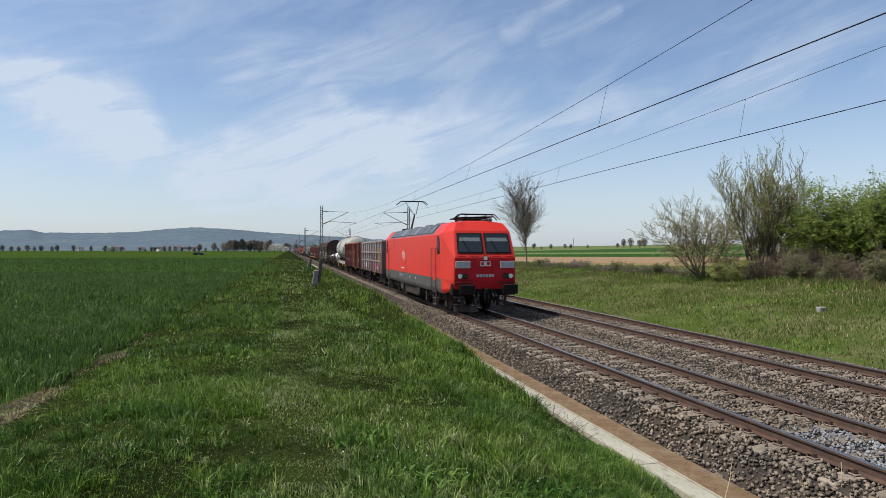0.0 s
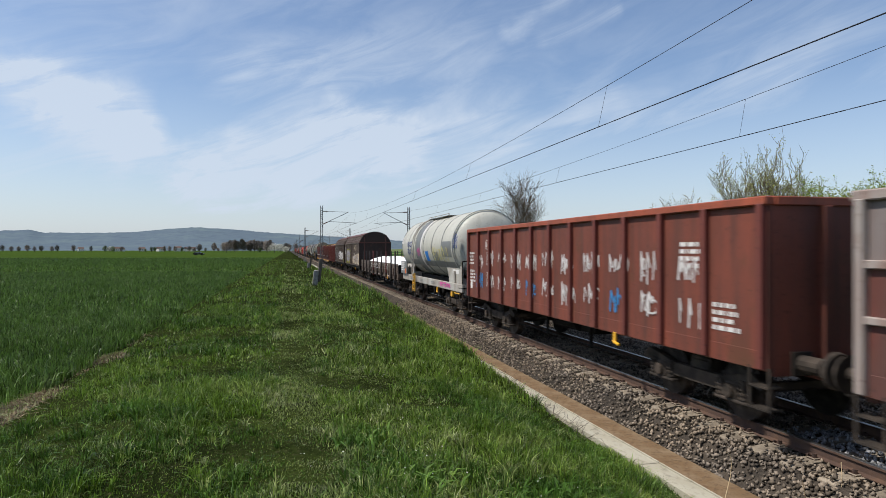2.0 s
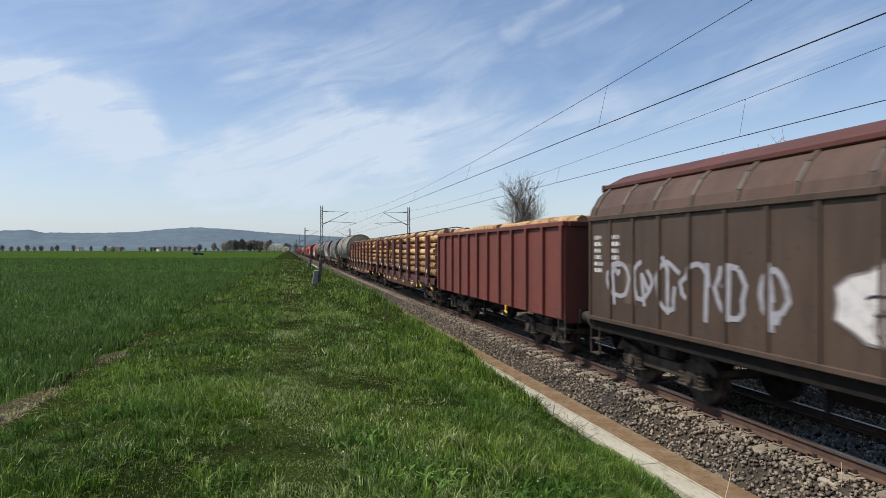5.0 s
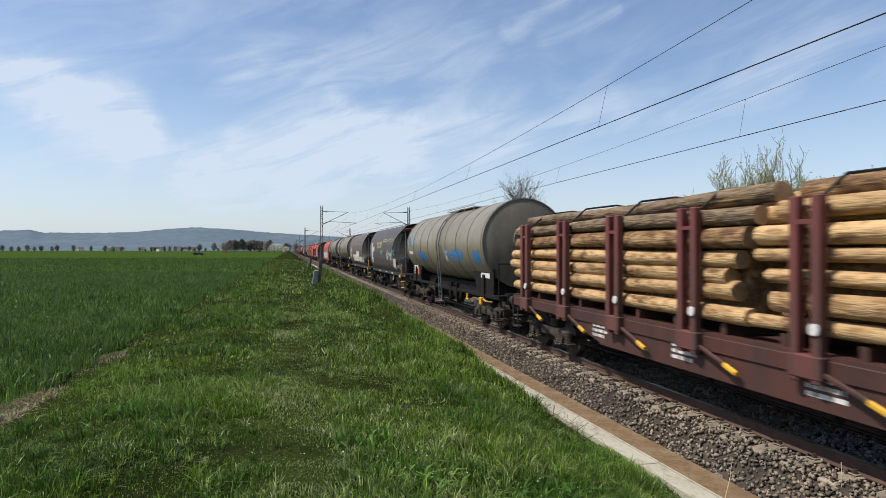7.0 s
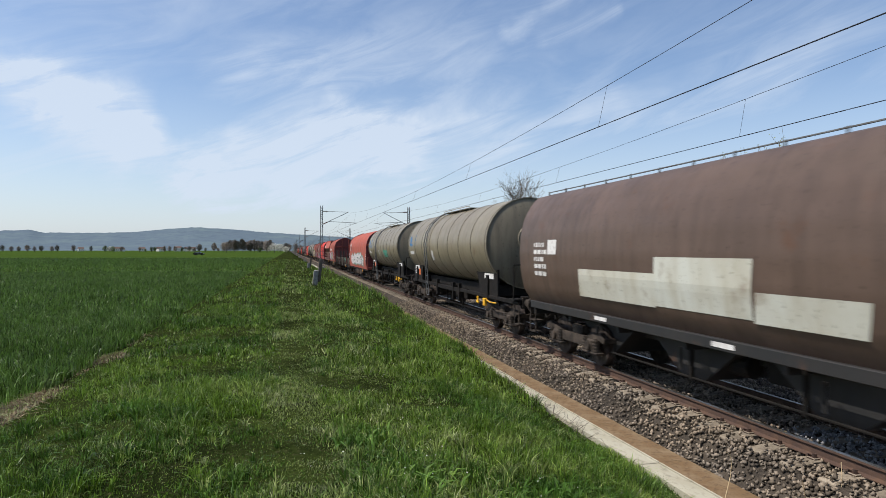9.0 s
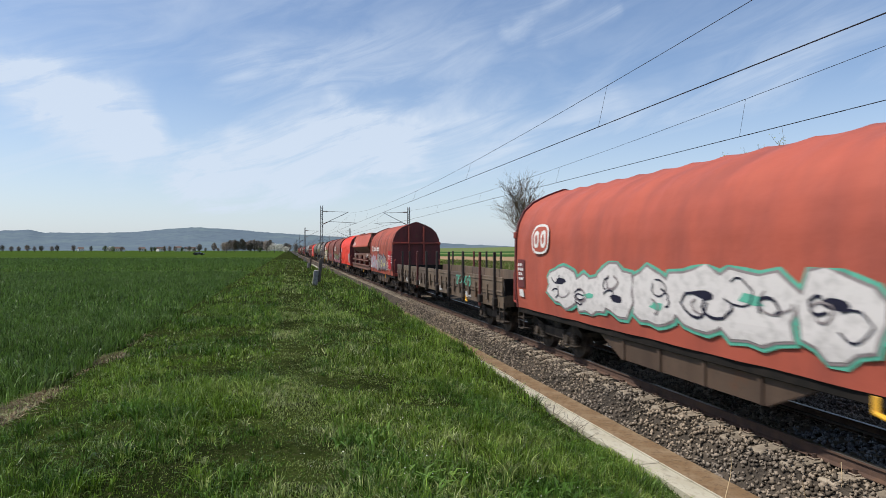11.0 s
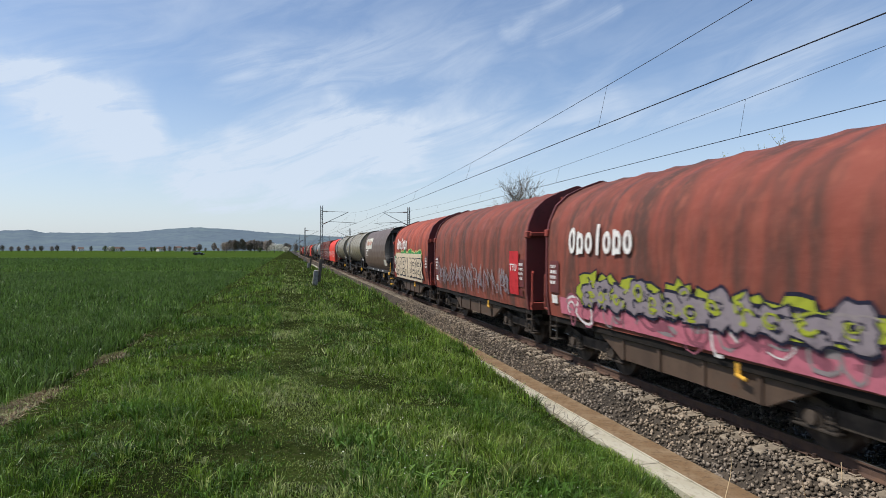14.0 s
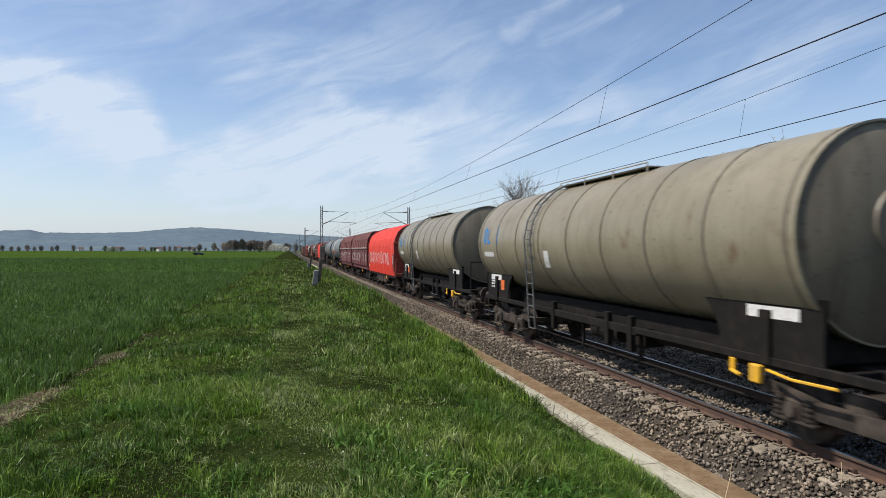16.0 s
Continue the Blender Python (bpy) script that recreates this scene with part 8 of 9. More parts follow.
def daisies():
    rng = np.random.default_rng(32)
    x, y = scatter(1500, 4.8, 22, 0.72, 1.0, rng, -0.4, 4.6)
    keep = rng.uniform(0, 1, len(x)) < np.exp(-((x - 1.5) / 1.4) ** 2)
    x, y = x[keep], y[keep]
    n = len(x)
    z = ground_z(x, y) + rng.uniform(0.06, 0.16, n)
    s = rng.uniform(0.003, 0.006, n)[:, None, None]
    v = np.array([(-1, -1, 0), (1, -1, 0), (1, 1, 0.4), (-1, 1, 0.4)])[None] * s + np.stack([x, y, z], -1)[:, None]
    return fast_mesh("blossoms", v.reshape(-1, 3), (np.arange(n) * 4)[:, None] + np.arange(4)[None], M["white_ink"])


tagged(new("small_blossoms", daisies()), "tiny white blossoms scattered in the grass", "flowers", kind="stuff")


def soil_strip():
    """Open soil with straw along the field's edge."""
    ys = np.linspace(6, 30, 161)
    ts = np.linspace(-1, 1, 9)
    V, F = [], []
    for y in ys:
        wd = max(0.0, 0.26 * min(1.0, float(bare(np.array(-3.40), np.array(y)))) - 0.09) * (1 + 0.35 * math.sin(y * 5.3) + 0.25 * math.sin(y * 12.7))
        for t in ts:
            x = -3.40 - 0.10 * math.sin(2.3 * y) + t * wd
            V.append((x, y, float(ground_z(x, y)) + 0.012 * (1 - t * t) + 0.004))
    n = len(ts)
    for i in range(len(ys) - 1):
        for j in range(n - 1):
            F.append((i * n + j, i * n + j + 1, (i + 1) * n + j + 1, (i + 1) * n + j))
    return mesh_of("soil_strip", V, F, M["dirt"])


def straw_litter(n, seed):
    rng = np.random.default_rng(seed)
    x, y = rng.normal(-3.45, 0.16, n), rng.uniform(6.5, 17, n)
    keep = rng.uniform(0, 1, n) < 0.55 * bare(x, y) ** 2
    x, y = x[keep], y[keep]
    return blades(x, y, 0.08 * rng.uniform(0.3, 1.5, len(x)), 0.014 * rng.uniform(0.6, 1.4, len(x)), 2.2, rng, [M["straw_blade"], M["grass_dry"]], (rng.uniform(0, 1, len(x)) < 0.3).astype(int), False)


M["straw_blade"] = blade_material("dry straw", (0.20, 0.145, 0.085), (0.11, 0.078, 0.045), (0.34, 0.26, 0.16), 0.5, 0.6)
tagged(new("straw_litter", straw_litter(60000, 71)), "dry pale straw lying along the field edge", "straw", kind="stuff")
tagged(new("soil_strip", soil_strip()), "bare brown soil strip with straw at field edge", "soil", kind="structure")


# ---- shrubs and trees ----
class Twigs:
    """Collects tapered limbs and leaves, and joins each into a mesh."""

    def __init__(self, seed, thin=0.004):
        self.thin = thin
        self.v, self.f, self.lv, self.lf, self.r = [], [], [], [], random.Random(seed)

    def limb(self, a, b, r0, r1, seg=5):
        d = (b - a)
        if d.length < 1e-4:
            return
        q = d.to_track_quat("Z", "Y").to_matrix()
        k = len(self.v)
        for p, r in ((a, r0), (b, r1)):
            for i in range(seg):
                t = 2 * math.pi * i / seg
                self.v.append(tuple(p + q @ Vector((math.cos(t) * r, math.sin(t) * r, 0))))
        for i in range(seg):
            j = (i + 1) % seg
            self.f.append((k + i, k + j, k + seg + j, k + seg + i))

    def leaf(self, p, size):
        r = self.r
        u = Vector((r.gauss(0, 1), r.gauss(0, 1), r.gauss(0, 1))).normalized()
        w = u.orthogonal().normalized()
        k = len(self.lv)
        s = size * r.uniform(0.6, 1.4)
        for c in (-u * s, w * s * 0.5, u * s, -w * s * 0.5):
            self.lv.append(tuple(p + c))
        self.lf.append((k, k + 1, k + 2, k + 3))

    def grow(self, p, d, length, r0, level, top, spread, up, leaves, leaf_size, kids):
        r = self.r
        n = 4 if level < 2 else 3
        step = length / n
        pts = [p]
        for i in range(n):
            d = (d + Vector((r.gauss(0, 0.10), r.gauss(0, 0.10), r.gauss(0, 0.06) + up))).normalized()
            q = p + d * step
            ra, rb = r0 * (1 - 0.75 * i / n), r0 * (1 - 0.75 * (i + 1) / n)
            self.limb(p, q, max(ra, self.thin), max(rb, self.thin * 0.8), 6 if level == 0 else 4 if level < 2 else 3)
            p = q
            pts.append(p)
            if level < top:
                for _ in range(kids[level]):
                    if i == 0 and level == 0 and r.random() < 0.7:
                        continue
                    ang = r.uniform(0, 2 * math.pi)
                    o = d.orthogonal().normalized()
                    o = (Matrix.Rotation(ang, 3, d) @ o)
                    nd = (d * (1 - spread) + o * spread).normalized()
                    self.grow(p - d * step * r.uniform(0, 0.8), nd, length * r.uniform(0.38, 0.62), rb * 0.62, level + 1, top, spread, up, leaves, leaf_size, kids)
            if level >= top - 1 and leaves:
                for _ in range(leaves):
                    self.leaf(p + Vector((r.gauss(0, 0.06), r.gauss(0, 0.06), r.gauss(0, 0.06))), leaf_size)


def plant(name, label, category, x, y, seed, stems, height, bark, leaf_mat, lean=0.35, spread=0.55, up=0.05, top=3, kids=(2, 2, 2), leaves=1, leaf_size=0.03, trunk=0.07, base=0.35, group="", z=None, thin=0.004):
    t = Twigs(seed, thin)
    r = t.r
    for i in range(stems):
        a = 2 * math.pi * i / stems + r.uniform(-0.4, 0.4)
        k = lean * r.uniform(0.3, 1.2) if stems > 1 else 0.02
        p = Vector((math.cos(a) * base * r.random(), math.sin(a) * base * r.random(), -0.15))
        t.grow(p, Vector((math.cos(a) * k, math.sin(a) * k, 1)).normalized(), height * r.uniform(0.72, 1.0), trunk * r.uniform(0.7, 1.1), 0, top, spread, up, leaves, leaf_size, kids)
    o = tagged(new(name), label, category, group)
    o.location = (x, y, float(ground_z(x, y)) if z is None else z)
    tr = new("trunk", mesh_of("trunk", t.v, t.f, M[bark]))
    tr.parent = o
    if t.lf:
        cr = new("crown", mesh_of("crown", t.lv, t.lf, M[leaf_mat]))
        cr.parent = o
    return o


M["bark_dark"] = material("dark twig bark", (0.062, 0.050, 0.042), 0.95, grain=[(6, 3, (0.10, 0.085, 0.07), 0.45, 0.7)])
M["bark_grey"] = material("grey twig bark", (0.15, 0.125, 0.105), 0.95, grain=[(6, 3, (0.09, 0.075, 0.065), 0.45, 0.7)])
M["bark_twig"] = material("brown twig bark", (0.150, 0.115, 0.082), 0.95, grain=[(6, 3, (0.085, 0.064, 0.048), 0.45, 0.7)])
M["bark_pale"] = material("pale fine twigs", (0.235, 0.175, 0.140), 0.95, grain=[(3, 3, (0.15, 0.11, 0.088), 0.45, 0.7)])
M["bud"] = blade_material("yellowish buds", (0.30, 0.29, 0.12), (0.22, 0.22, 0.085), (0.38, 0.35, 0.19), 0.7, 0.3)
M["bud_green"] = blade_material("greenish buds", (0.25, 0.27, 0.075), (0.19, 0.21, 0.055), (0.32, 0.33, 0.12), 0.7, 0.3)
M["leaf"] = blade_material("fresh green leaves", (0.165, 0.225, 0.034), (0.110, 0.165, 0.024), (0.24, 0.29, 0.055), 0.5, 0.75)
M["leaf_dull"] = blade_material("dull green leaves", (0.13, 0.14, 0.05), (0.10, 0.115, 0.042), (0.16, 0.16, 0.075), 0.6, 0.35)
M["blossom"] = blade_material("white blossom", (0.50, 0.48, 0.40), (0.40, 0.39, 0.32), (0.56, 0.54, 0.48), 0.7, 0.3)
# bare crowns: colour lifted to imitate haze over distance
M["far_leaf"] = material("bare far crowns, lightened for haze", (0.17, 0.14, 0.115), 0.95, grain=[(0.6, 3, (0.13, 0.11, 0.09), 0.4, 0.7)], island=0.35)
M["far_green"] = material("far green crowns", (0.085, 0.11, 0.05), 0.95, grain=[(0.6, 3, (0.075, 0.095, 0.04), 0.4, 0.7)], island=0.35)


def at(px, fwd):
    """Across and along, from a sideways slope off the view's axis and a distance ahead."""
    return fwd * SN + px * fwd * CN, fwd * CN - px * fwd * SN


U = lambda x: (x - 784) / 1100
x, y = at(U(932), 67)
plant("bare_tree", "bare slender roadside tree with upswept branches", "tree", x, y, 14, 1, 6.6, "bark_twig", "far_leaf", 0.1, 0.38, 0.095, 3, (6, 4, 3), 0, 0.04, 0.12, 0.05, thin=0.0085)
x, y = at(U(1245), 38.5)
plant("willow_shrub", "budding multi-stemmed willow shrub with silvery catkins on bank", "shrub", x, y, 7, 10, 3.9, "bark_twig", "bud", 0.80, 0.48, 0.06, 3, (2, 2, 1), 2, 0.046, 0.065, 0.4, thin=0.0100)
x, y = at(U(1345), 37.5)
plant("willow_shrub", "tall upright budding willow shrub with pale tips on bank", "shrub", x, y, 8, 9, 5.2, "bark_twig", "bud_green", 0.34, 0.36, 0.14, 3, (2, 2, 1), 2, 0.056, 0.07, 0.8, thin=0.0100)
x, y = at(U(1390), 38.5)
plant("willow_shrub", "tall upright budding willow shrub with pale tips on bank", "shrub", x, y, 9, 8, 5.0, "bark_twig", "bud_green", 0.30, 0.36, 0.14, 3, (2, 2, 1), 2, 0.056, 0.07, 0.8, thin=0.0100)
for k, (px, fw, h, lf, mt) in enumerate(((1462, 36.0, 3.7, 4, "leaf"), (1520, 34.5, 4.3, 4, "leaf"), (1585, 33.0, 4.7, 4, "leaf"), (1650, 32.0, 4.8, 4, "leaf"), (1550, 37.0, 4.5, 4, "leaf"), (1720, 30.5, 4.6, 4, "leaf"))):
    x, y = at(U(px), fw)
    plant("leafy_bush", "dense bush in fresh green leaf on the bank", "bush", x, y, 30 + k, 9, 0.90 * h, "bark_twig", mt, 0.42, 0.50, 0.08, 3, (2, 2, 2), lf + 1, 0.056, 0.06, 0.9, "bushes on the bank")
for k, (px, fw, h, mt, lf) in enumerate(((1300, 36.8, 1.24, "bud_green", 1), (1420, 35.6, 1.80, "leaf_dull", 2), (1380, 36.0, 1.49, "leaf_dull", 1), (1440, 34.6, 1.49, "leaf_dull", 1), (1490, 33.6, 1.61, "leaf_dull", 1), (1545, 32.2, 1.67, "leaf_dull", 1), (1600, 31, 1.61, "leaf_dull", 1), (1450, 36, 2.11, "leaf_dull", 2), (1340, 36.2, 1.36, "leaf_dull", 1))):
    x, y = at(U(px), fw)
    plant("thorn_bush", "tangled low thorn bush with sparse dull leaves", "bush", x, y, 60 + k, 10, h, "bark_pale" if k % 2 else "bark_twig", mt, 0.8, 0.6, 0.03, 3, (2, 2, 2), lf if k % 3 == 0 else 0, 0.05, 0.03, 1.1, "thorn bushes on the bank")
# low scrub along the crest of the bank
for k in range(16):
    px = 958 + k * 17.5
    fw = 1100 * 25.5 / (CN * (px - 510)) * (1 + 0.02 * (k % 3))
    x, y = at(U(px), fw)
    plant("scrub", "low dry scrub with greenish twigs along bank crest", "scrub", x, y, 90 + k, 12, 0.5 if k % 4 else 0.8, "bark_grey" if k % 3 == 1 else "bark_dark", "leaf_dull" if k % 3 != 1 else "far_leaf", 0.5, 0.5, 0.05, 2, (2, 2), 2, 0.035, 0.012, 0.9, "scrub along the bank")


def dry_brush():
    """Dead twigs caught on the trough's edge."""
    t = Twigs(77)
    r = t.r
    for i in range(160):
        y = r.uniform(9.0, 16.5)
        x = 4.75 + r.gauss(0, 0.14) - 0.02 * (y - 9)
        p = Vector((x, y, float(ground_z(x, y)) - 0.02))
        d = Vector((r.gauss(0.3, 0.5), r.gauss(0, 0.6), r.uniform(0.3, 1.0))).normalized()
        for k in range(3):
            q = p + d * r.uniform(0.07, 0.17)
            t.limb(p, q, 0.006 - 0.0015 * k, 0.004 - 0.001 * k, 3)
            d = (d + Vector((r.gauss(0, 0.5), r.gauss(0, 0.5), r.gauss(0, 0.3)))).normalized()
            p = q
    return mesh_of("dry_brush", t.v, t.f, M["bark_grey"])


tagged(new("dry_brush", dry_brush()), "tangle of dead grey twigs beside the cable trough", "brush", kind="stuff")


def stalk(pts, r0, label):
    t = Twigs(1)
    for i, (a, b) in enumerate(zip(pts, pts[1:])):
        t.limb(Vector(a), Vector(b), r0 * (1 - 0.12 * i), r0 * (1 - 0.12 * (i + 1)), 5)
    return tagged(new("dry_stalk", mesh_of("dry_stalk", t.v, t.f, M["straw"])), label, "stalk")


stalk([(4.86, 6.2, -0.52), (4.93, 6.22, -0.30), (5.02, 6.25, -0.08), (5.05, 6.26, 0.08), (5.02, 6.25, 0.18), (4.96, 6.24, 0.22)], 0.007, "dry bent stalk standing over the cable trough")
stalk([(6.35, 6.0, -0.3), (6.36, 6.0, -0.1), (6.37, 6.02, 0.06)], 0.006, "thin dry stalk in the ballast")
stalk([(5.95, 6.1, -0.42), (5.9, 6.08, -0.26), (5.86, 6.06, -0.14)], 0.006, "thin dry stalk in the ballast")


# ---- posts, stones, distance ----
def boundary_post(x, y, h):
    o = tagged(new("boundary_post"), "old concrete stub with leaning weathered wooden post", "post", "posts along the line")
    o.location = (x, y, float(ground_z(x, y)))
    bm = bmesh.new()
    box(bm, (-0.17, -0.15, -0.3), (0.15, 0.15, 0.90 * h), 0.04)
    for v in bm.verts:
        v.co.x += 0.10 * (v.co.z / h) - 0.05
        v.co += Vector((random.uniform(-0.015, 0.015), random.uniform(-0.015, 0.015), random.uniform(-0.02, 0.02)))
    part("concrete_stub", bm, M["post"], o)
    bm = bmesh.new()
    box(bm, (0.04, -0.09, 0.2), (0.26, 0.09, 1.62 * h), 0.03)
    for v in bm.verts:
        v.co.x += 0.10 * v.co.z
    part("wooden_stake", bm, M["old_wood"], o)


boundary_post(1.65, 39.0, 1.0)
boundary_post(2.5, 80.0, 0.8)
bm = bmesh.new()
box(bm, (-0.15, -0.12, -0.1), (0.15, 0.12, 0.16), 0.03)
mk = tagged(new("marker_stone", finish(bm, "marker_stone", M["post"])), "small pale concrete marker stone in bank grass", "stone")
mk.location = (19.7, 19.5, float(ground_z(19.7, 19.5)) + 0.02)


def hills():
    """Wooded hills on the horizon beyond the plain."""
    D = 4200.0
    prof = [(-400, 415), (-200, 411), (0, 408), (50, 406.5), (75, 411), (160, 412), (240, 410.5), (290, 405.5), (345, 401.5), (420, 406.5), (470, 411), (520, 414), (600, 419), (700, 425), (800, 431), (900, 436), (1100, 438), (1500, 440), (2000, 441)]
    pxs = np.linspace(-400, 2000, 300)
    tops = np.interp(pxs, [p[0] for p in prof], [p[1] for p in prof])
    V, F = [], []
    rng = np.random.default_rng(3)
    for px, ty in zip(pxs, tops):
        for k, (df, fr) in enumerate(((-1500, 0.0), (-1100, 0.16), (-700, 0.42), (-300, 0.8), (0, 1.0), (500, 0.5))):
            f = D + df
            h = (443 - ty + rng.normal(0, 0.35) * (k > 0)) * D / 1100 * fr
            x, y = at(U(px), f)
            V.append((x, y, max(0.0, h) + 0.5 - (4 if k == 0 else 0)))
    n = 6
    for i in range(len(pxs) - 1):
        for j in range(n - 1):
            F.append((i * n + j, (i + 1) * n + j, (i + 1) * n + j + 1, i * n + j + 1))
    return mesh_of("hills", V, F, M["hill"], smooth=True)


# distance haze is put into the hills' base colour
M["hill"] = material("wooded hills, haze in the colour", (0.105, 0.138, 0.165), 1.0, grain=[(0.004, 5, (0.125, 0.165, 0.175), 0.45, 0.65), (0.02, 4, (0.085, 0.112, 0.145), 0.45, 0.7)], spec=0.0)
tagged(new("backdrop_hills", hills()), "wooded hills on the horizon, coloured blue-green for haze", "hills", kind="structure")


def crown_clump(seed, w, h, n, trunk, mat):
    """A far tree: a short trunk and a crown of many small clumps with gaps."""
    r = random.Random(seed)
    o = new("tree")
    t = Twigs(seed)
    t.limb(Vector((0, 0, -0.5)), Vector((0, 0, h * 0.75)), trunk, trunk * 0.3, 5)
    for i in range(7):
        a = r.uniform(0, 6.28)
        t.limb(Vector((0, 0, h * r.uniform(0.2, 0.5))), Vector((math.cos(a) * w * 0.4, math.sin(a) * w * 0.4, h * r.uniform(0.6, 0.95))), trunk * 0.4, 0.03, 4)
    b = new("trunk", mesh_of("trunk", t.v, t.f, M["bark_dark"]))
    b.parent = o
    q = Twigs(seed + 1)
    for i in range(n):
        while True:
            p = Vector((r.uniform(-1, 1), r.uniform(-1, 1), r.uniform(-1, 1)))
            if p.length < 1:
                break
        lump = 0.85 + 0.25 * math.sin(5 * math.atan2(p.y, p.x) + seed)
        q.leaf(Vector((p.x * w / 2 * lump, p.y * w / 2 * lump, h * 0.58 + p.z * h * 0.42)), 0.055 * h)
    c = new("crown", mesh_of("crown", q.lv, q.lf, M[mat]))
    c.parent = o
    return o


kinds = {"bare": crown_clump(5, 6.5, 9.0, 380, 0.25, "far_leaf"), "green": crown_clump(6, 6.0, 8.0, 420, 0.25, "far_green"), "white": crown_clump(7, 8.0, 6.5, 520, 0.2, "blossom"), "tall": crown_clump(8, 8.5, 13.0, 520, 0.25, "far_leaf")}
texts = {"bare": "bare brown tree far across the fields", "green": "green tree far across the fields", "white": "white-blossoming bush far across the fields", "tall": "tall bare tree at the edge of a distant copse"}
for k, o in kinds.items():
    tagged(o, texts[k], "tree", "far trees")
    o.location = (-900, -900, 0.3)
rt = random.Random(12)
spots = [("bare", 4, 760, 1.0), ("bare", 20, 740, 0.8), ("bare", 33, 760, 0.8), ("bare", 48, 740, 1.0), ("bare", 61, 700, 0.8), ("bare", 73, 760, 0.9), ("bare", 92, 740, 0.8), ("bare", 101, 760, 1.0), ("bare", 130, 800, 1.0), ("bare", 161, 800, 0.9), ("green", 186, 620, 0.9), ("white", 194, 640, 1.0), ("green", 200, 600, 0.8), ("bare", 215, 800, 0.8), ("bare", 247, 700, 0.7), ("green", 257, 640, 0.5), ("green", 268, 700, 0.8), ("green", 274, 700, 0.8), ("bare", 291, 740, 0.8), ("bare", 300, 740, 0.8), ("bare", 310, 720, 0.8), ("green", 322, 740, 0.8), ("bare", 335, 740, 0.8), ("tall", 353, 760, 0.75), ("tall", 379, 760, 0.9), ("bare", 344, 700, 0.6), ("bare", 364, 700, 0.6), ("bare", 386, 700, 0.6)]
spots += [("tall", 396 + 6.2 * i + rt.uniform(-2, 2), 560 + rt.uniform(-30, 40), 0.82 + 0.14 * rt.random() - (0.15 if i in (0, 1) else 0)) for i in range(14)]
spots += [("white", 474, 540, 1.1), ("white", 486, 530, 1.3), ("white", 497, 520, 1.2), ("green", 460, 540, 0.6), ("bare", 506, 500, 0.9), ("bare", 512, 620, 1.0), ("bare", 524, 700, 1.2), ("bare", 533, 700, 1.0), ("white", 506, 470, 0.8)]
spots += [("bare", 945, 900, 1.1), ("green", 958, 900, 0.6), ("bare", 975, 900, 0.9), ("bare", 1000, 900, 0.9), ("bare", 1010, 900, 0.8), ("bare", 1040, 900, 0.7), ("bare", 1093, 860, 0.8), ("bare", 1104, 860, 1.5), ("bare", 1116, 860, 1.6), ("bare", 1132, 860, 1.3), ("bare", 1140, 860, 1.5)]
for kind, px, fw, sc in spots:
    x, y = at(U(px), fw)
    o = copy_thing(kinds[kind], pose(x, y, float(ground_z(x, y)) - 0.2, 0, 0, rt.uniform(0, 360)))
    o.scale = (sc * rt.uniform(0.85, 1.15), sc * rt.uniform(0.85, 1.15), sc)


# scattered houses of the village below the hills
M["plaster"] = material("white plaster", (0.66, 0.64, 0.60), 0.9, grain=[(0.5, 3, (0.55, 0.53, 0.49), 0.4, 0.7)])
M["roof_tile"] = material("brown roof tiles", (0.15, 0.10, 0.085), 0.9, grain=[(0.7, 4, (0.11, 0.08, 0.07), 0.4, 0.7)])


def house(px, fw, w, d, h, turn):
    o = tagged(new("house"), "small white house with brown tiled roof in distance", "house", "far houses")
    x, y = at(U(px), fw)
    o.matrix_basis = pose(x, y, float(ground_z(x, y)), 0, 0, turn)
    bm = bmesh.new()
    box(bm, (-w / 2, -d / 2, -1), (w / 2, d / 2, h))
    part("wall", bm, M["plaster"], o)
    bm = bmesh.new()
    prism(bm, [(-d / 2 - 0.5, h), (d / 2 + 0.5, h), (0, h + d * 0.42)], -w / 2 - 0.4, w / 2 + 0.4)
    part("roof", bm, M["roof_tile"], o)
    for k in (-0.3, 0.0, 0.3):
        bm = bmesh.new()
        box(bm, (k * w - 0.5, -d / 2 - 0.04, h * 0.35), (k * w + 0.5, -d / 2 + 0.02, h * 0.75))
        part("window", bm, M["glass"], o)


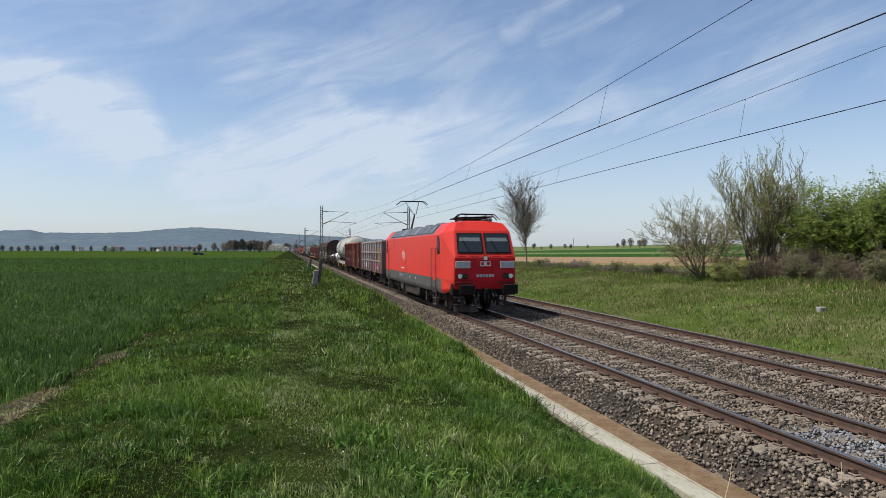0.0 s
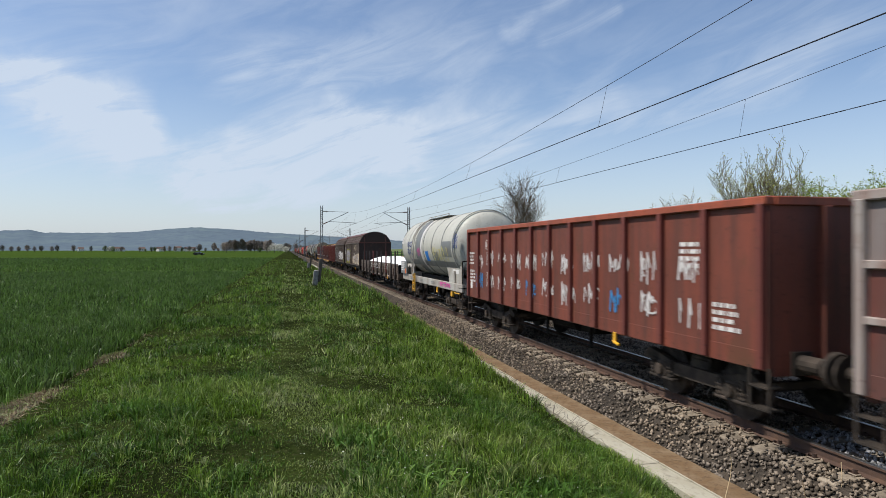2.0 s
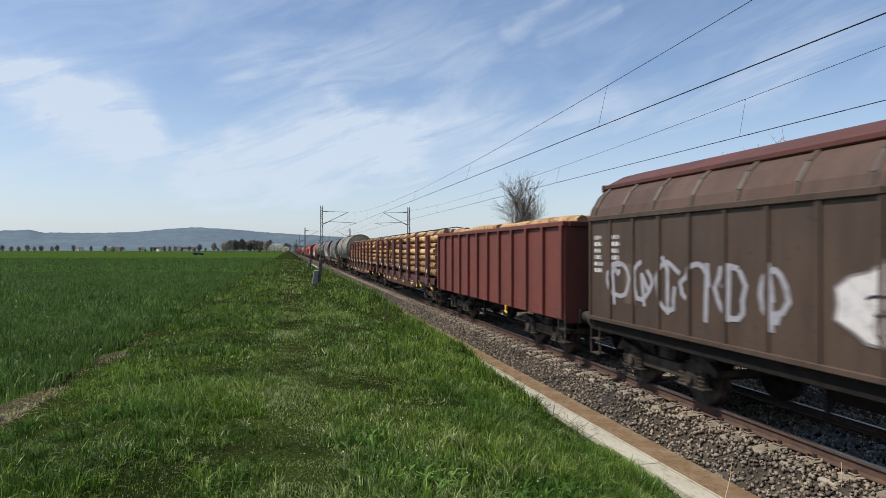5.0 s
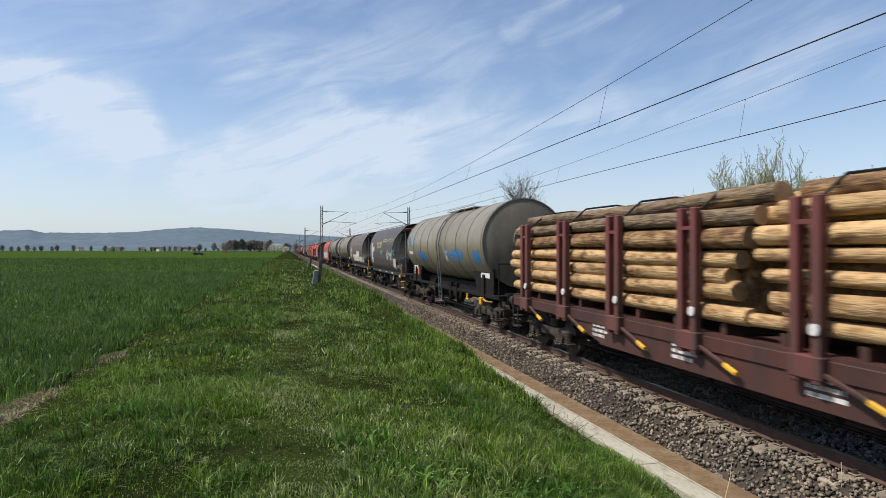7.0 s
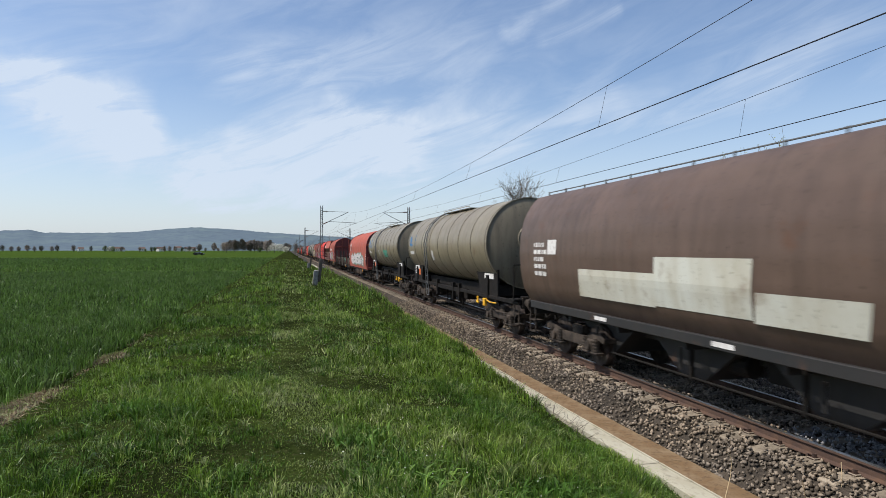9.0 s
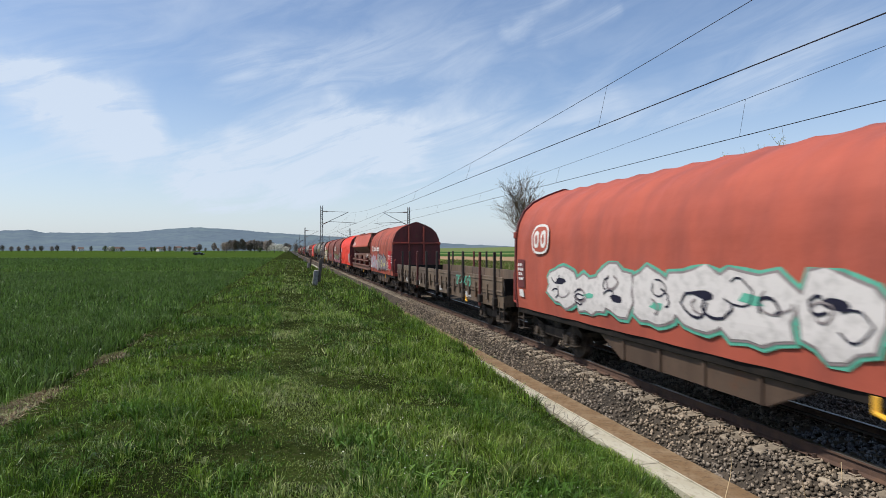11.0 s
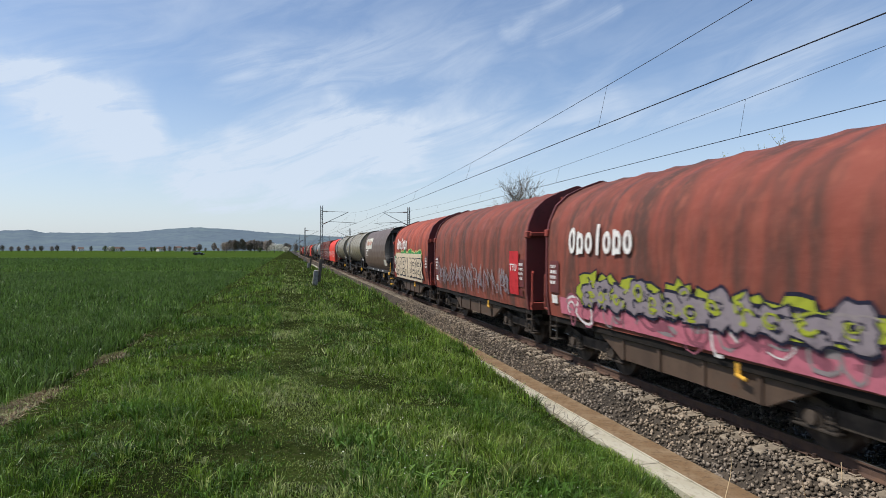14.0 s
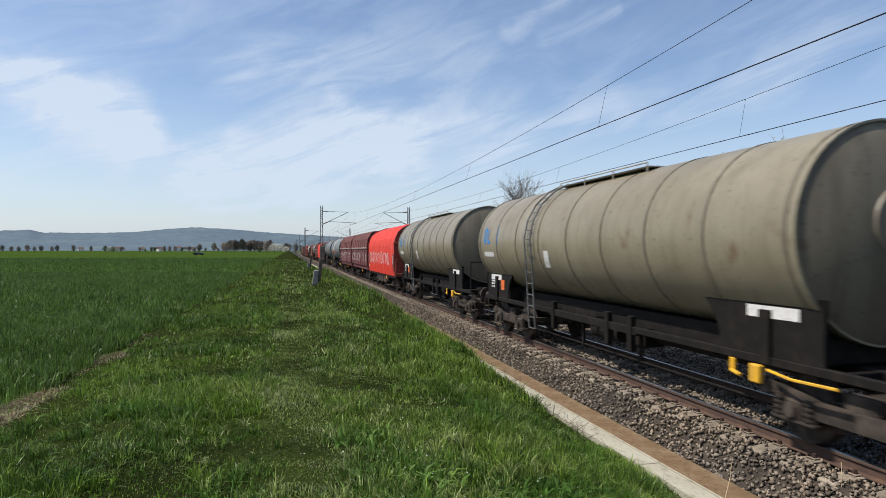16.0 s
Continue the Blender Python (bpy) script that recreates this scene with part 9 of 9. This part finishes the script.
for row in ((206, 1150, 11, 8, 5, 20), (214, 1200, 12, 9, 5, 70), (252, 1250, 10, 8, 5, 15), (283, 1180, 11, 8, 5, 50), (315, 1220, 12, 9, 6, 10), (329, 1180, 10, 8, 5, 80), (341, 1250, 11, 9, 5, 35), (143, 1300, 10, 8, 5, 25), (1362, 420, 26, 9, 4.5, -40)):
    house(*row)


def parked_car(px, fw):
    o = tagged(new("car"), "small dark car parked on a field track", "car")
    x, y = at(U(px), fw)
    o.matrix_basis = pose(x, y, float(ground_z(x, y)), 0, 0, -14)
    bm = bmesh.new()
    prof = [(-2.1, 0.3), (2.1, 0.3), (2.15, 0.75), (1.9, 0.9), (1.0, 0.95), (0.45, 1.42), (-1.2, 1.45), (-1.9, 0.98), (-2.12, 0.9)]
    a = [bm.verts.new((px2, -0.82, z)) for px2, z in prof]
    b = [bm.verts.new((px2, 0.82, z)) for px2, z in prof]
    for i in range(len(prof)):
        j = (i + 1) % len(prof)
        bm.faces.new((a[i], a[j], b[j], b[i]))
    bm.faces.new(a[::-1]), bm.faces.new(b)
    part("body", bm, M["glass"], o)
    bm = bmesh.new()
    box(bm, (-1.1, -0.835, 0.98), (0.4, -0.82, 1.36))
    part("window", bm, M["sunshade"], o)
    for wx in (-1.3, 1.3):
        for wy in (-0.75, 0.75):
            bm = bmesh.new()
            tube(bm, (wx, wy - 0.1, 0.31), (wx, wy + 0.1, 0.31), 0.31, seg=16)
            part("wheel", bm, M["rubber"], o)


parked_car(352, 262)
bm = bmesh.new()
tube(bm, (0, 0, 0), (0, 0, 22), 0.35, 0.15, 6)
for z in (15, 18, 21):
    tube(bm, (0, 0, z), (0, 0, z + 1.2), 0.8, seg=8)
tw = tagged(new("radio_mast", finish(bm, "radio_mast", M["steel_mast"])), "thin grey radio mast on the far ridge", "mast")
x, y = at(U(1015), 1300)
tw.location = (x, y, float(ground_z(x, y)) - 4)


# ---- what moves ----
def motions():
    """The whole train rolls past towards -y at one speed."""
    for thing, d in TRAIN:
        walk(thing, [(t, pose(NEAR, START + d - SPEED * t, 0)) for t in (0.0, 4.0, 8.0, 12.0, 16.0)])
    for wheels, y in ROLLING:
        walk(wheels, [(k / 30, pose(0, y, 0.625, math.degrees(SPEED * k / 30 / 0.625))) for k in range(481)])


motions()
